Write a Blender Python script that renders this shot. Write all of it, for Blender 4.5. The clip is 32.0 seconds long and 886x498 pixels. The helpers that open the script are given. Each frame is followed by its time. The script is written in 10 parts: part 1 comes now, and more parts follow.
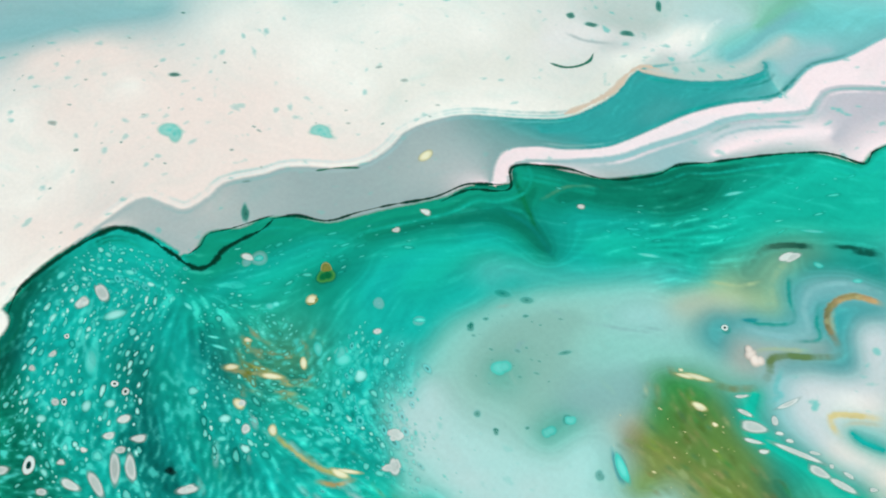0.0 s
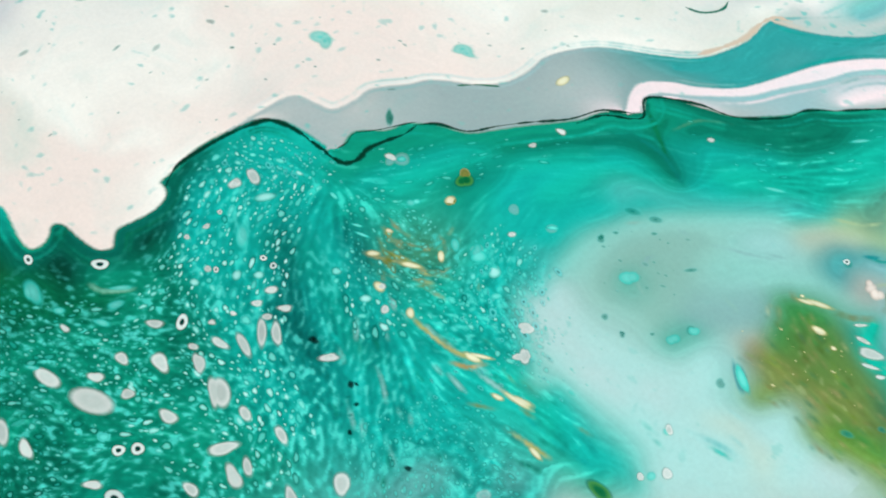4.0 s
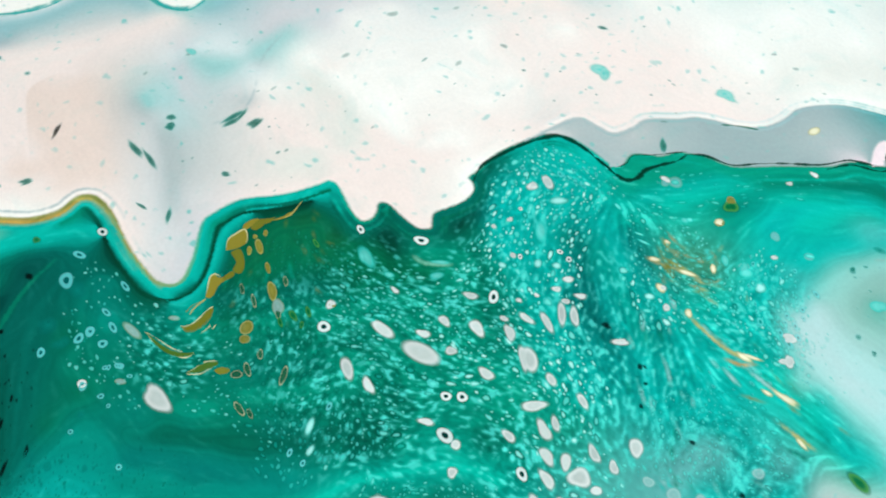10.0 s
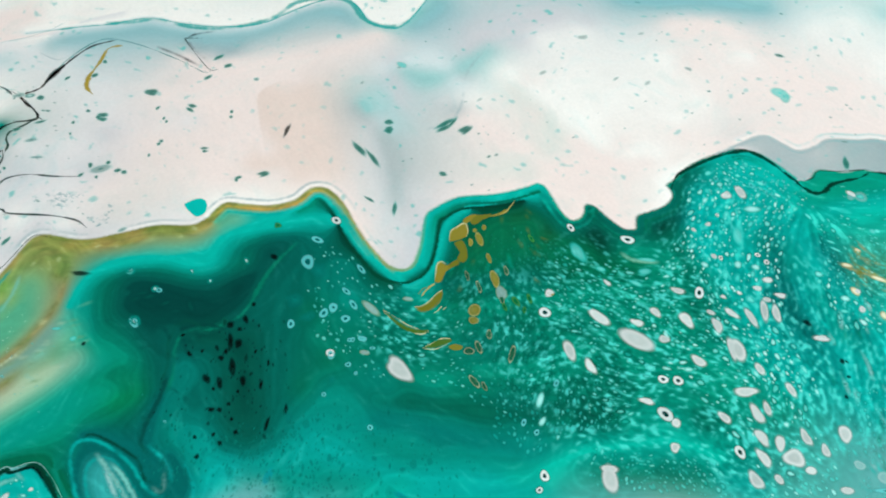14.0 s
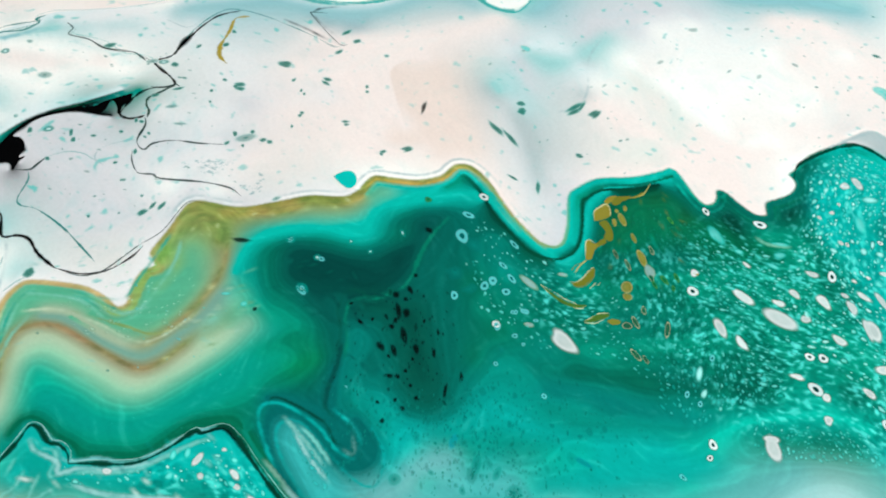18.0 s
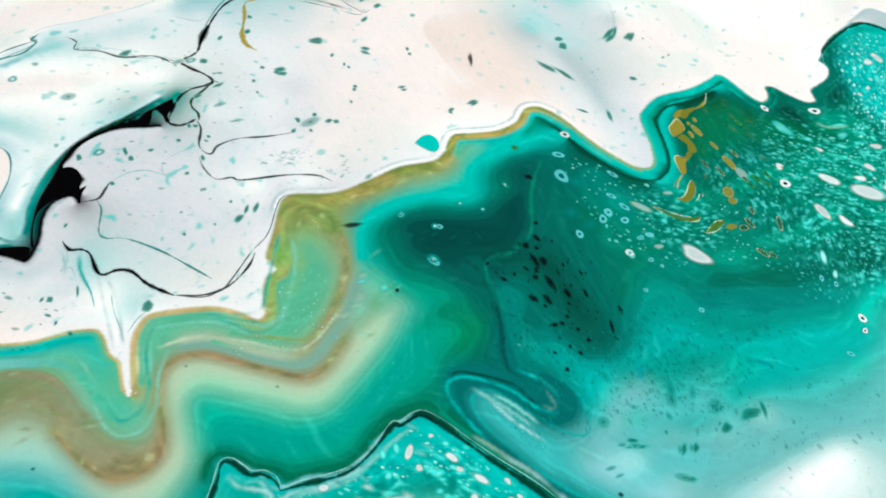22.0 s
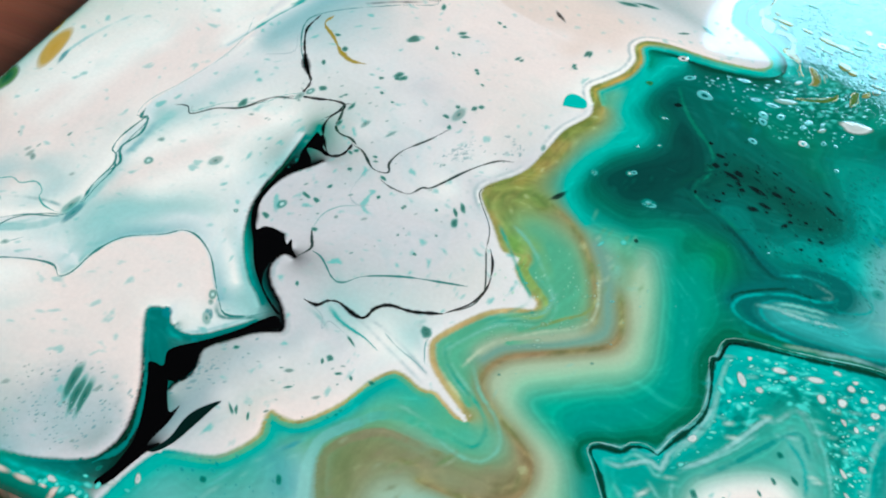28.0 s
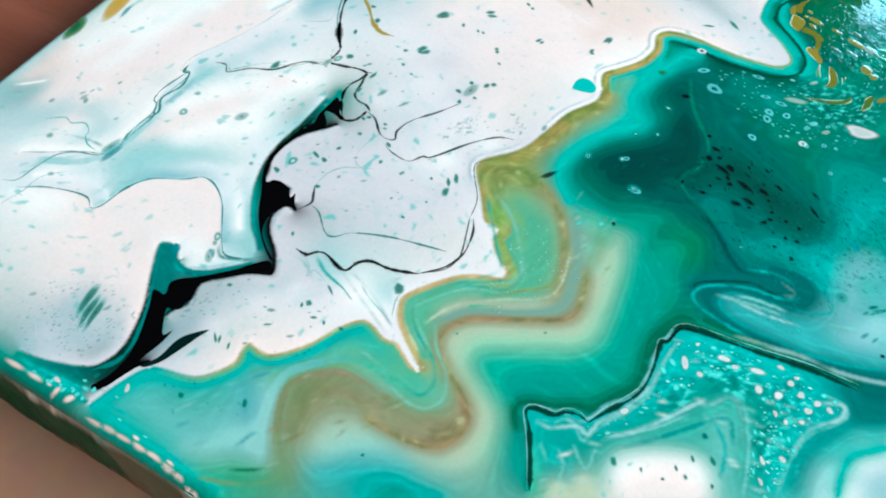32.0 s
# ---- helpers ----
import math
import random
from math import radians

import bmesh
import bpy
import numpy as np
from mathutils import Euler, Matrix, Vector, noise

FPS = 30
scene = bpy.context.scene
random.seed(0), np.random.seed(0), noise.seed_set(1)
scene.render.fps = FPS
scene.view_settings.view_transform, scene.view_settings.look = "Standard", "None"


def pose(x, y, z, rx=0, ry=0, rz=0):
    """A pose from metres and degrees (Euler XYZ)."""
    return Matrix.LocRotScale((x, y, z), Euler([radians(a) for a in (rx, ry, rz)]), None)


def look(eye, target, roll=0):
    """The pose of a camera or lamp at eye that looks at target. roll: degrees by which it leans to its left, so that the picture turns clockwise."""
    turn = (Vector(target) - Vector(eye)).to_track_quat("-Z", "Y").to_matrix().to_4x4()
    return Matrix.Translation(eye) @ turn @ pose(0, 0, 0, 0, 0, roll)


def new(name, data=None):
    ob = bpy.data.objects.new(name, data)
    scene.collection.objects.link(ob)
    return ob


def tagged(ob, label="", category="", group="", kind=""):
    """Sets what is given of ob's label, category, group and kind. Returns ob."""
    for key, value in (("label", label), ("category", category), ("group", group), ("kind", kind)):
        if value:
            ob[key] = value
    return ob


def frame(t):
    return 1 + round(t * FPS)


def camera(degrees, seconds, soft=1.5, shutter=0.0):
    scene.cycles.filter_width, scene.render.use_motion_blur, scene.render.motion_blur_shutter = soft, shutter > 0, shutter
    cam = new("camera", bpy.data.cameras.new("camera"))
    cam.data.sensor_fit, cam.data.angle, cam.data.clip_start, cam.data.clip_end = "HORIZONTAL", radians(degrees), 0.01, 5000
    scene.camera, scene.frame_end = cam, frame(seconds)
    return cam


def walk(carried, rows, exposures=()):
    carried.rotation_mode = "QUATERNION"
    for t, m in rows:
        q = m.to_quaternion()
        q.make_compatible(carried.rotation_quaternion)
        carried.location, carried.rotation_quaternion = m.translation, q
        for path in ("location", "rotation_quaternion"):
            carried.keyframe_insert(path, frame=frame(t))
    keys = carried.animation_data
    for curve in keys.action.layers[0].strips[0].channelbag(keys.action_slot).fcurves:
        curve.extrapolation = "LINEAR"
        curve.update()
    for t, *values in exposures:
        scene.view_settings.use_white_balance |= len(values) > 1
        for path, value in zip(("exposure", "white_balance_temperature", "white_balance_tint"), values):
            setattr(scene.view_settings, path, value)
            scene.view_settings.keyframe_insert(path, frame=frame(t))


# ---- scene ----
# A glossy poured painting on a deep canvas that lies on a table; metres, canvas corner at the origin.
cam = camera(49.9, 32.0, soft=2.1)
PATH = [
    (0, (0.359, 0.294, 0.228), (-0.374, 1.032, -1.48), -0.7),
    (0.5, (0.359, 0.289, 0.227), (-0.384, 1.029, -1.477), -0.6),
    (1, (0.358, 0.284, 0.226), (-0.385, 1.025, -1.477), -0.0),
    (1.5, (0.355, 0.278, 0.225), (-0.373, 1.027, -1.48), 1.2),
    (2, (0.355, 0.275, 0.226), (-0.379, 1.006, -1.485), 1.1),
    (2.5, (0.357, 0.271, 0.225), (-0.391, 0.988, -1.486), 0.9),
    (3, (0.359, 0.267, 0.225), (-0.411, 0.974, -1.481), 0.6),
    (3.5, (0.36, 0.263, 0.225), (-0.419, 0.96, -1.481), 0.9),
    (5.5, (0.366, 0.243, 0.225), (-0.463, 0.909, -1.468), 1.7),
    (6, (0.366, 0.237, 0.227), (-0.469, 0.896, -1.467), 2.2),
    (6.5, (0.365, 0.231, 0.229), (-0.472, 0.889, -1.465), 2.8),
    (7, (0.363, 0.226, 0.231), (-0.477, 0.88, -1.462), 3.3),
    (7.5, (0.361, 0.219, 0.234), (-0.485, 0.877, -1.455), 3.7),
    (8, (0.358, 0.213, 0.237), (-0.496, 0.867, -1.449), 3.7),
    (8.5, (0.354, 0.208, 0.241), (-0.499, 0.857, -1.448), 3.9),
    (9, (0.351, 0.202, 0.244), (-0.511, 0.854, -1.439), 4.1),
    (9.5, (0.347, 0.195, 0.246), (-0.527, 0.855, -1.427), 4.4),
    (10, (0.346, 0.189, 0.248), (-0.553, 0.85, -1.412), 4.0),
    (10.5, (0.347, 0.183, 0.249), (-0.588, 0.838, -1.393), 3.1),
    (11, (0.348, 0.177, 0.249), (-0.616, 0.825, -1.379), 2.4),
    (11.5, (0.348, 0.17, 0.25), (-0.634, 0.816, -1.368), 2.2),
    (12, (0.349, 0.163, 0.251), (-0.656, 0.802, -1.356), 1.8),
    (12.5, (0.349, 0.156, 0.252), (-0.671, 0.789, -1.348), 1.7),
    (13, (0.349, 0.15, 0.253), (-0.684, 0.772, -1.343), 1.3),
    (13.5, (0.345, 0.142, 0.255), (-0.681, 0.761, -1.347), 1.6),
    (14, (0.342, 0.133, 0.255), (-0.676, 0.766, -1.346), 2.6),
    (14.5, (0.339, 0.125, 0.256), (-0.671, 0.765, -1.347), 3.2),
    (16.5, (0.325, 0.094, 0.257), (-0.63, 0.79, -1.357), 7.1),
    (17, (0.321, 0.087, 0.257), (-0.619, 0.8, -1.357), 8.2),
    (17.5, (0.318, 0.078, 0.256), (-0.613, 0.813, -1.354), 9.3),
    (18, (0.316, 0.072, 0.255), (-0.613, 0.824, -1.349), 10.1),
    (18.5, (0.312, 0.066, 0.254), (-0.608, 0.829, -1.349), 10.7),
    (19, (0.309, 0.061, 0.253), (-0.602, 0.842, -1.347), 11.6),
    (19.5, (0.305, 0.056, 0.252), (-0.592, 0.85, -1.35), 11.6),
    (20, (0.302, 0.051, 0.251), (-0.57, 0.852, -1.361), 11.1),
    (20.5, (0.295, 0.041, 0.247), (-0.535, 0.891, -1.362), 11.8),
    (21, (0.285, 0.028, 0.243), (-0.488, 0.942, -1.359), 12.5),
    (21.5, (0.275, 0.018, 0.239), (-0.445, 0.983, -1.358), 12.2),
    (22, (0.265, 0.008, 0.235), (-0.402, 1.024, -1.353), 12.0),
    (22.5, (0.255, -0.002, 0.23), (-0.364, 1.074, -1.339), 11.7),
    (23, (0.246, -0.011, 0.224), (-0.331, 1.116, -1.325), 10.8),
    (23.5, (0.236, -0.02, 0.217), (-0.297, 1.154, -1.312), 9.8),
    (24, (0.227, -0.026, 0.214), (-0.268, 1.167, -1.313), 8.5),
    (24.5, (0.218, -0.031, 0.214), (-0.242, 1.167, -1.32), 7.5),
    (25, (0.209, -0.035, 0.213), (-0.217, 1.168, -1.327), 6.9),
    (25.5, (0.201, -0.039, 0.213), (-0.194, 1.17, -1.331), 6.7),
    (27.5, (0.181, -0.049, 0.214), (-0.177, 1.175, -1.326), 7.1),
    (28, (0.181, -0.05, 0.216), (-0.196, 1.163, -1.329), 6.5),
    (28.5, (0.181, -0.052, 0.218), (-0.207, 1.149, -1.334), 6.3),
    (29, (0.181, -0.053, 0.22), (-0.212, 1.132, -1.343), 6.3),
    (29.5, (0.183, -0.054, 0.223), (-0.215, 1.112, -1.352), 6.4),
    (30, (0.189, -0.053, 0.226), (-0.246, 1.084, -1.361), 5.4),
    (30.5, (0.196, -0.052, 0.229), (-0.274, 1.06, -1.366), 4.6),
    (31, (0.203, -0.049, 0.232), (-0.3, 1.033, -1.372), 3.9),
    (31.5, (0.211, -0.047, 0.235), (-0.329, 1.009, -1.376), 3.2),
    (32, (0.218, -0.044, 0.236), (-0.356, 0.989, -1.377), 2.5),
]
walk(cam, [(t, look(eye, target, roll)) for t, eye, target, roll in PATH],
     exposures=[(0.0, 0.05, 6700, 10), (6.0, 0.17, 6600, 10), (10.0, 0.23, 6500, 10), (13.0, 0.20, 6500, 10), (14.2, 0.15, 6500, 10), (17.0, 0.32, 6500, 10), (19.0, 0.32, 6500, 10),
                (24.0, 0.48, 6300, 10), (25.5, 0.43, 6250, 10), (28.0, 0.20, 6330, 10), (32.0, 0.38, 6060, 10)])

# ---- light: daylight from the far window, and an added key light from the side ----
world = bpy.data.worlds.new("world")
scene.world = world
world.use_nodes = True
wn = world.node_tree.nodes
sky = wn.new("ShaderNodeTexSky")
sky.sky_type, sky.sun_disc = "NISHITA", False
sky.sun_elevation, sky.sun_rotation = radians(40), radians(150)
wn["Background"].inputs["Strength"].default_value = 0.10
world.node_tree.links.new(sky.outputs["Color"], wn["Background"].inputs["Color"])


def rect_light(name, m, width, height, watts, colour):
    data = bpy.data.lights.new(name, "AREA")
    data.shape, data.size, data.size_y = "RECTANGLE", width, height
    data.energy, data.color = watts, colour
    lamp = new(name, data)
    lamp.matrix_world = m
    return lamp


# the side one is an added key light without a window, clear of mirror angles
rect_light("added_key_light_side", look((2.1, 0.15, 1.7), (0.2, 0.28, 0.0)), 1.9, 1.1, 118, (1.0, 0.97, 0.905))
rect_light("window_daylight_far", look((0.65, 2.63, 1.22), (0.65, 0.3, 1.22)), 0.98, 1.04, 70, (0.36, 0.78, 1.0))

# ---- materials ----


def lin(hexa):
    """Linear colour of a paint named by its six digits."""
    v = np.array([int(hexa[i:i + 2], 16) / 255 for i in (0, 2, 4)])
    v = np.where(v <= 0.04045, v / 12.92, ((v + 0.055) / 1.055) ** 2.4) 
    v = v * (0.76 + 0.24 * v.max() ** 1.5) * 0.88
    v[0] = max(v[0] - 0.155 * max(v[1] - v[0], 0), 0.0015)
    return v


def material(name, rough=0.5, metal=0.0):
    m = bpy.data.materials.new(name)
    m.use_nodes = True
    b = m.node_tree.nodes["Principled BSDF"]
    b.inputs["Roughness"].default_value, b.inputs["Metallic"].default_value = rough, metal
    return m, m.node_tree, b


def noise_node(nt, scale, detail=6.0, rough=0.55, distort=0.0):
    tc = nt.nodes.new("ShaderNodeTexCoord")
    n = nt.nodes.new("ShaderNodeTexNoise")
    n.inputs["Scale"].default_value, n.inputs["Detail"].default_value = scale, detail
    n.inputs["Roughness"].default_value, n.inputs["Distortion"].default_value = rough, distort
    nt.links.new(tc.outputs["Object"], n.inputs["Vector"])
    return n


def mapped(nt, value, lo, hi, frm=0.3, to=0.7):
    r = nt.nodes.new("ShaderNodeMapRange")
    r.inputs["From Min"].default_value, r.inputs["From Max"].default_value = frm, to
    r.inputs["To Min"].default_value, r.inputs["To Max"].default_value = lo, hi
    nt.links.new(value, r.inputs["Value"])
    return r.outputs["Result"]


def bumped(nt, bsdf, height, strength, distance):
    b = nt.nodes.new("ShaderNodeBump")
    b.inputs["Strength"].default_value, b.inputs["Distance"].default_value = strength, distance
    nt.links.new(height, b.inputs["Height"])
    nt.links.new(b.outputs["Normal"], bsdf.inputs["Normal"])


def paint_material(name="poured_acrylic", gloss=0.24, smooth=0.035):
    """Poured acrylic: pigment from the paint attribute, fine grain, satin to glossy skin."""
    m, nt, b = material(name, 0.3)
    att = nt.nodes.new("ShaderNodeAttribute")
    att.attribute_name = "paint"
    grain = noise_node(nt, 900, 4, 0.6, 0.4)
    mix = nt.nodes.new("ShaderNodeMix")
    mix.data_type, mix.blend_type = "RGBA", "MULTIPLY"
    mix.inputs["Factor"].default_value = 1.0
    nt.links.new(att.outputs["Color"], mix.inputs["A"])
    tone = nt.nodes.new("ShaderNodeCombineColor")
    g = mapped(nt, grain.outputs["Fac"], 0.965, 1.03)
    for ch in ("Red", "Green", "Blue"):
        nt.links.new(g, tone.inputs[ch])
    nt.links.new(tone.outputs["Color"], mix.inputs["B"])
    nt.links.new(mix.outputs["Result"], b.inputs["Base Color"])
    film = noise_node(nt, 45, 3)
    nt.links.new(mapped(nt, film.outputs["Fac"], smooth, smooth * 2), b.inputs["Roughness"])
    b.inputs["Specular IOR Level"].default_value = gloss
    ripple = noise_node(nt, 160, 3)
    bumped(nt, b, ripple.outputs["Fac"], 0.08, 0.0005)
    return m


def plain_material(name, colour, second, scale, rough, bump=0.2, dist=0.002, stretch=None):
    """Two-tone surface with grain at two scales."""
    m, nt, b = material(name, rough)
    big = noise_node(nt, scale, 6, 0.6, 0.6)
    fine = noise_node(nt, scale * 14, 4)
    if stretch:
        for n in (big, fine):
            mp = nt.nodes.new("ShaderNodeMapping")
            mp.inputs["Scale"].default_value = stretch
            nt.links.new(n.inputs["Vector"].links[0].from_socket, mp.inputs["Vector"])
            nt.links.new(mp.outputs["Vector"], n.inputs["Vector"])
    ramp = nt.nodes.new("ShaderNodeMix")
    ramp.data_type = "RGBA"
    ramp.inputs["A"].default_value, ramp.inputs["B"].default_value = (*lin(colour), 1), (*lin(second), 1)
    nt.links.new(mapped(nt, big.outputs["Fac"], 0, 1), ramp.inputs["Factor"])
    shade = nt.nodes.new("ShaderNodeMix")
    shade.data_type, shade.blend_type = "RGBA", "MULTIPLY"
    shade.inputs["Factor"].default_value = 0.35
    nt.links.new(ramp.outputs["Result"], shade.inputs["A"])
    nt.links.new(fine.outputs["Color"], shade.inputs["B"])
    nt.links.new(shade.outputs["Result"], b.inputs["Base Color"])
    nt.links.new(mapped(nt, fine.outputs["Fac"], rough - 0.08, rough + 0.1), b.inputs["Roughness"])
    bumped(nt, b, fine.outputs["Fac"], bump, dist)
    return m


PAINT_MAT = paint_material()
SIDE_MAT = paint_material("dry_side_paint", 0.12, 0.3)
WOOD = plain_material("red_brown_wood", "b0644c", "8c4a34", 5, 0.42, 0.15, 0.001, (1.0, 14.0, 1.0))
KRAFT = plain_material("beige_paper", "b58d72", "a67c62", 9, 0.8, 0.2, 0.001)
# kept dark so that the unseen room hardly reflects in the glossy paint
PLASTER = plain_material("dark_unseen_plaster", "2c2a28", "262423", 3, 0.85)
FRAME_WHITE = plain_material("window_frame_paint", "e8e6e0", "dcdad4", 12, 0.45)
LINEN = plain_material("raw_canvas", "cfc6b4", "bfb5a2", 60, 0.9, 0.5, 0.0008)

# ---- paints ----
FOAMY = [(265, 295, 24), (235, 302, 14), (289, 282, 22), (258, 262, 24), (294, 264, 20), (236, 252, 18), (246, 288, 18), (241, 231, 18), (221, 200, 12), (266, 240, 22), (291, 336, 16), (228, 93, 8), (243, 94, 8), (243, 80, 7), (217, 80, 6), (227, 306, 13), (247, 302, 13), (278, 333, 13), (291, 337, 13), (313, 297, 13), (324, 304, 13), (294, 300, 13), (226, 227, 13), (248, 227, 13), (234, 245, 13)]
STRETCHED = [(297, 317, 26), (274, 308, 18), (292, 332, 26), (240, 317, 16), (264, 259, 18), (317, 422, 16), (263, 327, 15), (281, 328, 15), (298, 328, 15), (317, 324, 15), (331, 324, 15), (301, 298, 15), (314, 304, 15), (328, 301, 15), (252, 326, 15), (236, 320, 15), (257, 296, 15), (285, 297, 15), (251, 237, 15), (251, 259, 15)]
PAINTS = {
    "W": "fff6ee", "P1": "fae4dc", "P2": "fbe2e4", "p3": "ece6dc", "p4": "e0c6b0", "p5": "f3d9cd",
    "G1": "e0d9da", "G2": "bfc6c5", "G3": "e3e0de", "G4": "f0e8e5", "g1": "aebcbc", "g2": "a9c6ca",
    "g3": "cfc6ce", "g4": "b4c4c6", "b1": "50a8a6", "b2": "8cc4c6", "b3": "86cdcc", "b4": "9cc8cc",
    "b5": "0a8880", "b6": "0cb0a4", "b7": "7bbcb8", "b8": "40b4aa", "b9": "98bfbc", "A1": "abd6d2",
    "A2": "94c6be", "A3": "badcd8", "A4": "cbd3ce", "A5": "e8ebe9", "a1": "3fc0b0", "a2": "14b8a6",
    "a3": "4fc6b8", "a4": "b4dcd8", "t7": "12c0b4", "t8": "0a9e8c", "t1": "0cbca4", "t2": "0aa082", "t3": "0a7a68", "t4": "088a70",
    "t5": "0a9c7e", "t6": "079482", "d1": "0a6a58", "d2": "0a7a62", "d3": "034030", "d4": "06362f",
    "d5": "127a58", "d6": "1d8055", "d7": "067656", "d8": "046650", "k1": "2a5a2a", "k2": "08382a",
    "k3": "106a4a", "k4": "03231f", "k5": "123f28", "K": "030708", "o1": "bcb070",
    "o2": "c9b074", "o3": "a5a258", "o4": "9c984c", "o5": "b49a38", "o6": "e0b050",
    "v2": "96a25a", "n2": "9c9a66", "n3": "9c8c60",
    "c1": "c6d2b2", "c2": "b0bfa0", "l1": "72bd94", "l2": "80c898", "l3": "2fae94", "l4": "9dbb62",
    "l5": "8fcab0", "y1": "e2d29a", "e1": "03543c", "v5": "7fa670", "l6": "1e9f8c", "k7": "10825a", "g5": "8ab09c",
    "z1": "76c2b8", "z2": "80c6bc", "z3": "62c09c", "z4": "58aeb4", "z5": "92cabf", "z6": "8a9062", "z7": "96986c", "z8": "9c9070", "z9": "829a66",
    "y2": "b4cbb0", "y3": "a4d0c0", "y4": "5cbcb8", "y5": "1aa89c", "y6": "5aae78", "q1": "06524a", "q2": "054842", "q3": "0c8068", "q4": "08665a", "q5": "0f8a66", "q6": "2a9a58", "q7": "2a8a6c", "q8": "055648", "q9": "0a7062",
    "m7": "a8babe", "m8": "2aa8a0", "m1": "70ccc4", "m2": "a4dcd4", "m3": "16b6a8",
    "x1": "12988a", "x2": "74c6c4", "x3": "0b7f78", "x4": "0a746e", "x5": "12b4a8", "x6": "8ed0c4", "x7": "5fb8a4", "x8": "9ccfc5", "x9": "9cc4b8", "s1": "c4dcda", "s2": "c8d0ca", "s3": "b8e0dc", "s7": "d6d6c0",
    "m4": "c0ccce", "m5": "8fcfa8", "m6": "3fb898",
    "N1": "6c9c84", "N2": "98c2a0", "N3": "b4c89c", "N4": "c4c8b2", "N5": "1a9a90", "N6": "94c2c6", "N7": "50a8aa", "N8": "84c6c6", "N9": "b2b4ac",
    "j1": "4a9448", "j2": "6e8c48", "j3": "84904a", "j4": "7e9c34", "j5": "8c7c4a", "j6": "a89c6c", "j7": "38785a", "j8": "0a948c", "j9": "d8dadc",
    "O6": "c89c58", "O7": "94763e", "O8": "667c2c", "O9": "dcc47c",
    "I1": "9c8e34", "I2": "80802c", "I3": "c4b868", "I4": "8a8a34", "I5": "e2dca4", "I6": "5a7a30",
    "E1": "0cb2a4", "E2": "2cc2b6", "E3": "3ea28c", "E4": "5a9a78", "E5": "14967a", "E6": "0a9082",
}
COLOUR = {k: lin(v) for k, v in PAINTS.items()}

# ---- the poured skin: paints laid along flow lines and left to run into one another ----
WIDE, DEEP, THICK = 0.45, 0.60, 0.030
STEP = 0.00036
NU, NV = int(WIDE / STEP) // 16 * 16, int(DEEP / STEP) // 16 * 16
RIM, RUN, DAB = 0, 1, 2
laid = np.zeros((3, NU, NV), np.float32)
pigment = np.zeros((3, NU, NV, 3), np.float32)


def flowing(points, step=0.12):
    """A smooth run through the points (mm), sampled evenly, and its left normals."""
    p = np.array(points, float)
    p = np.vstack([2 * p[0] - p[1], p, 2 * p[-1] - p[-2]])
    runs = []
    for a, b, c, d in zip(p[:-3], p[1:-2], p[2:-1], p[3:]):
        n = max(2, int(np.linalg.norm(c - b) / step))
        s = (np.arange(n) / n)[:, None]
        runs.append(0.5 * (2 * b + (c - a) * s + (2 * a - 5 * b + 4 * c - d) * s ** 2 + (3 * b - a - 3 * c + d) * s ** 3))
    q = np.vstack(runs + [p[-2:-1]])
    tang = np.gradient(q, axis=0)
    tang /= np.linalg.norm(tang, axis=1, keepdims=True) + 1e-9
    return q, np.c_[-tang[:, 1], tang[:, 0]]


def spread(names, n):
    cols = np.array([COLOUR[k] for k in names.split()])
    x = np.linspace(0, len(cols) - 1, n)
    return np.stack([np.interp(x, np.arange(len(cols)), cols[:, i]) for i in range(3)], 1)


def lay(q, cols, how):
    i = np.round(q[:, 0] / 1000 / STEP).astype(int)
    j = np.round(q[:, 1] / 1000 / STEP).astype(int)
    ok = (i >= 0) & (i < NU) & (j >= 0) & (j < NV)
    i, j, cols = i[ok], j[ok], cols[ok]
    laid[how, i, j] = 1
    pigment[how, i, j] = cols


RUNS, RIMS = {}, []


def edge(name, points, left, right, wide=1.0):
    """Two paints that meet in a sharp line."""
    q, n = flowing(points)
    RUNS[name] = q, n

    def rim():
        for side, names in ((1, left), (-1, right)):
            cols = spread(names, len(q))
            for off in (0.75, 0.45):
                lay(q + n * off * wide * side, cols, RIM)
    RIMS.append(rim)


def band(name, off, paints, start, end):
    """A paint that follows a rim at some distance on its right."""
    q, n = RUNS[name]
    a_, b_ = int(start * len(q)), int(end * len(q))
    q, n = q[a_:b_], n[a_:b_]
    cols = spread(paints, len(q))
    for k in (-0.25, 0, 0.25):
        lay(q - n * (off + k), cols, RUN)


def stroke(name, points, width, paint):
    q, n = flowing(points)
    cols = spread(paint, len(q))
    for off in np.arange(-width / 2, width / 2 + 0.01, 0.24):
        lay(q + n * off, cols, RUN)


def wash(name, points, width, paint):
    """A broad run that melts into its surroundings."""
    q, n = flowing(points)
    cols = spread(paint, len(q))
    for off in np.arange(-width / 2, width / 2 + 0.01, 0.24):
        lay(q + n * off, cols, DAB)


def dabs(paint, size, points):
    a = np.mgrid[-6:7, -6:7].reshape(2, -1).T * size / 12
    a = a[(a ** 2).sum(1) < (size / 2) ** 2]
    for p in points:
        lay(a + np.array(p), np.repeat(COLOUR[paint][None], len(a), 0), DAB)


THREADS = []


def thread(name, points, width, paint):
    """A fine thread drawn over the settled paint."""
    q, n = flowing(points)
    THREADS.append((q, n, width, paint))


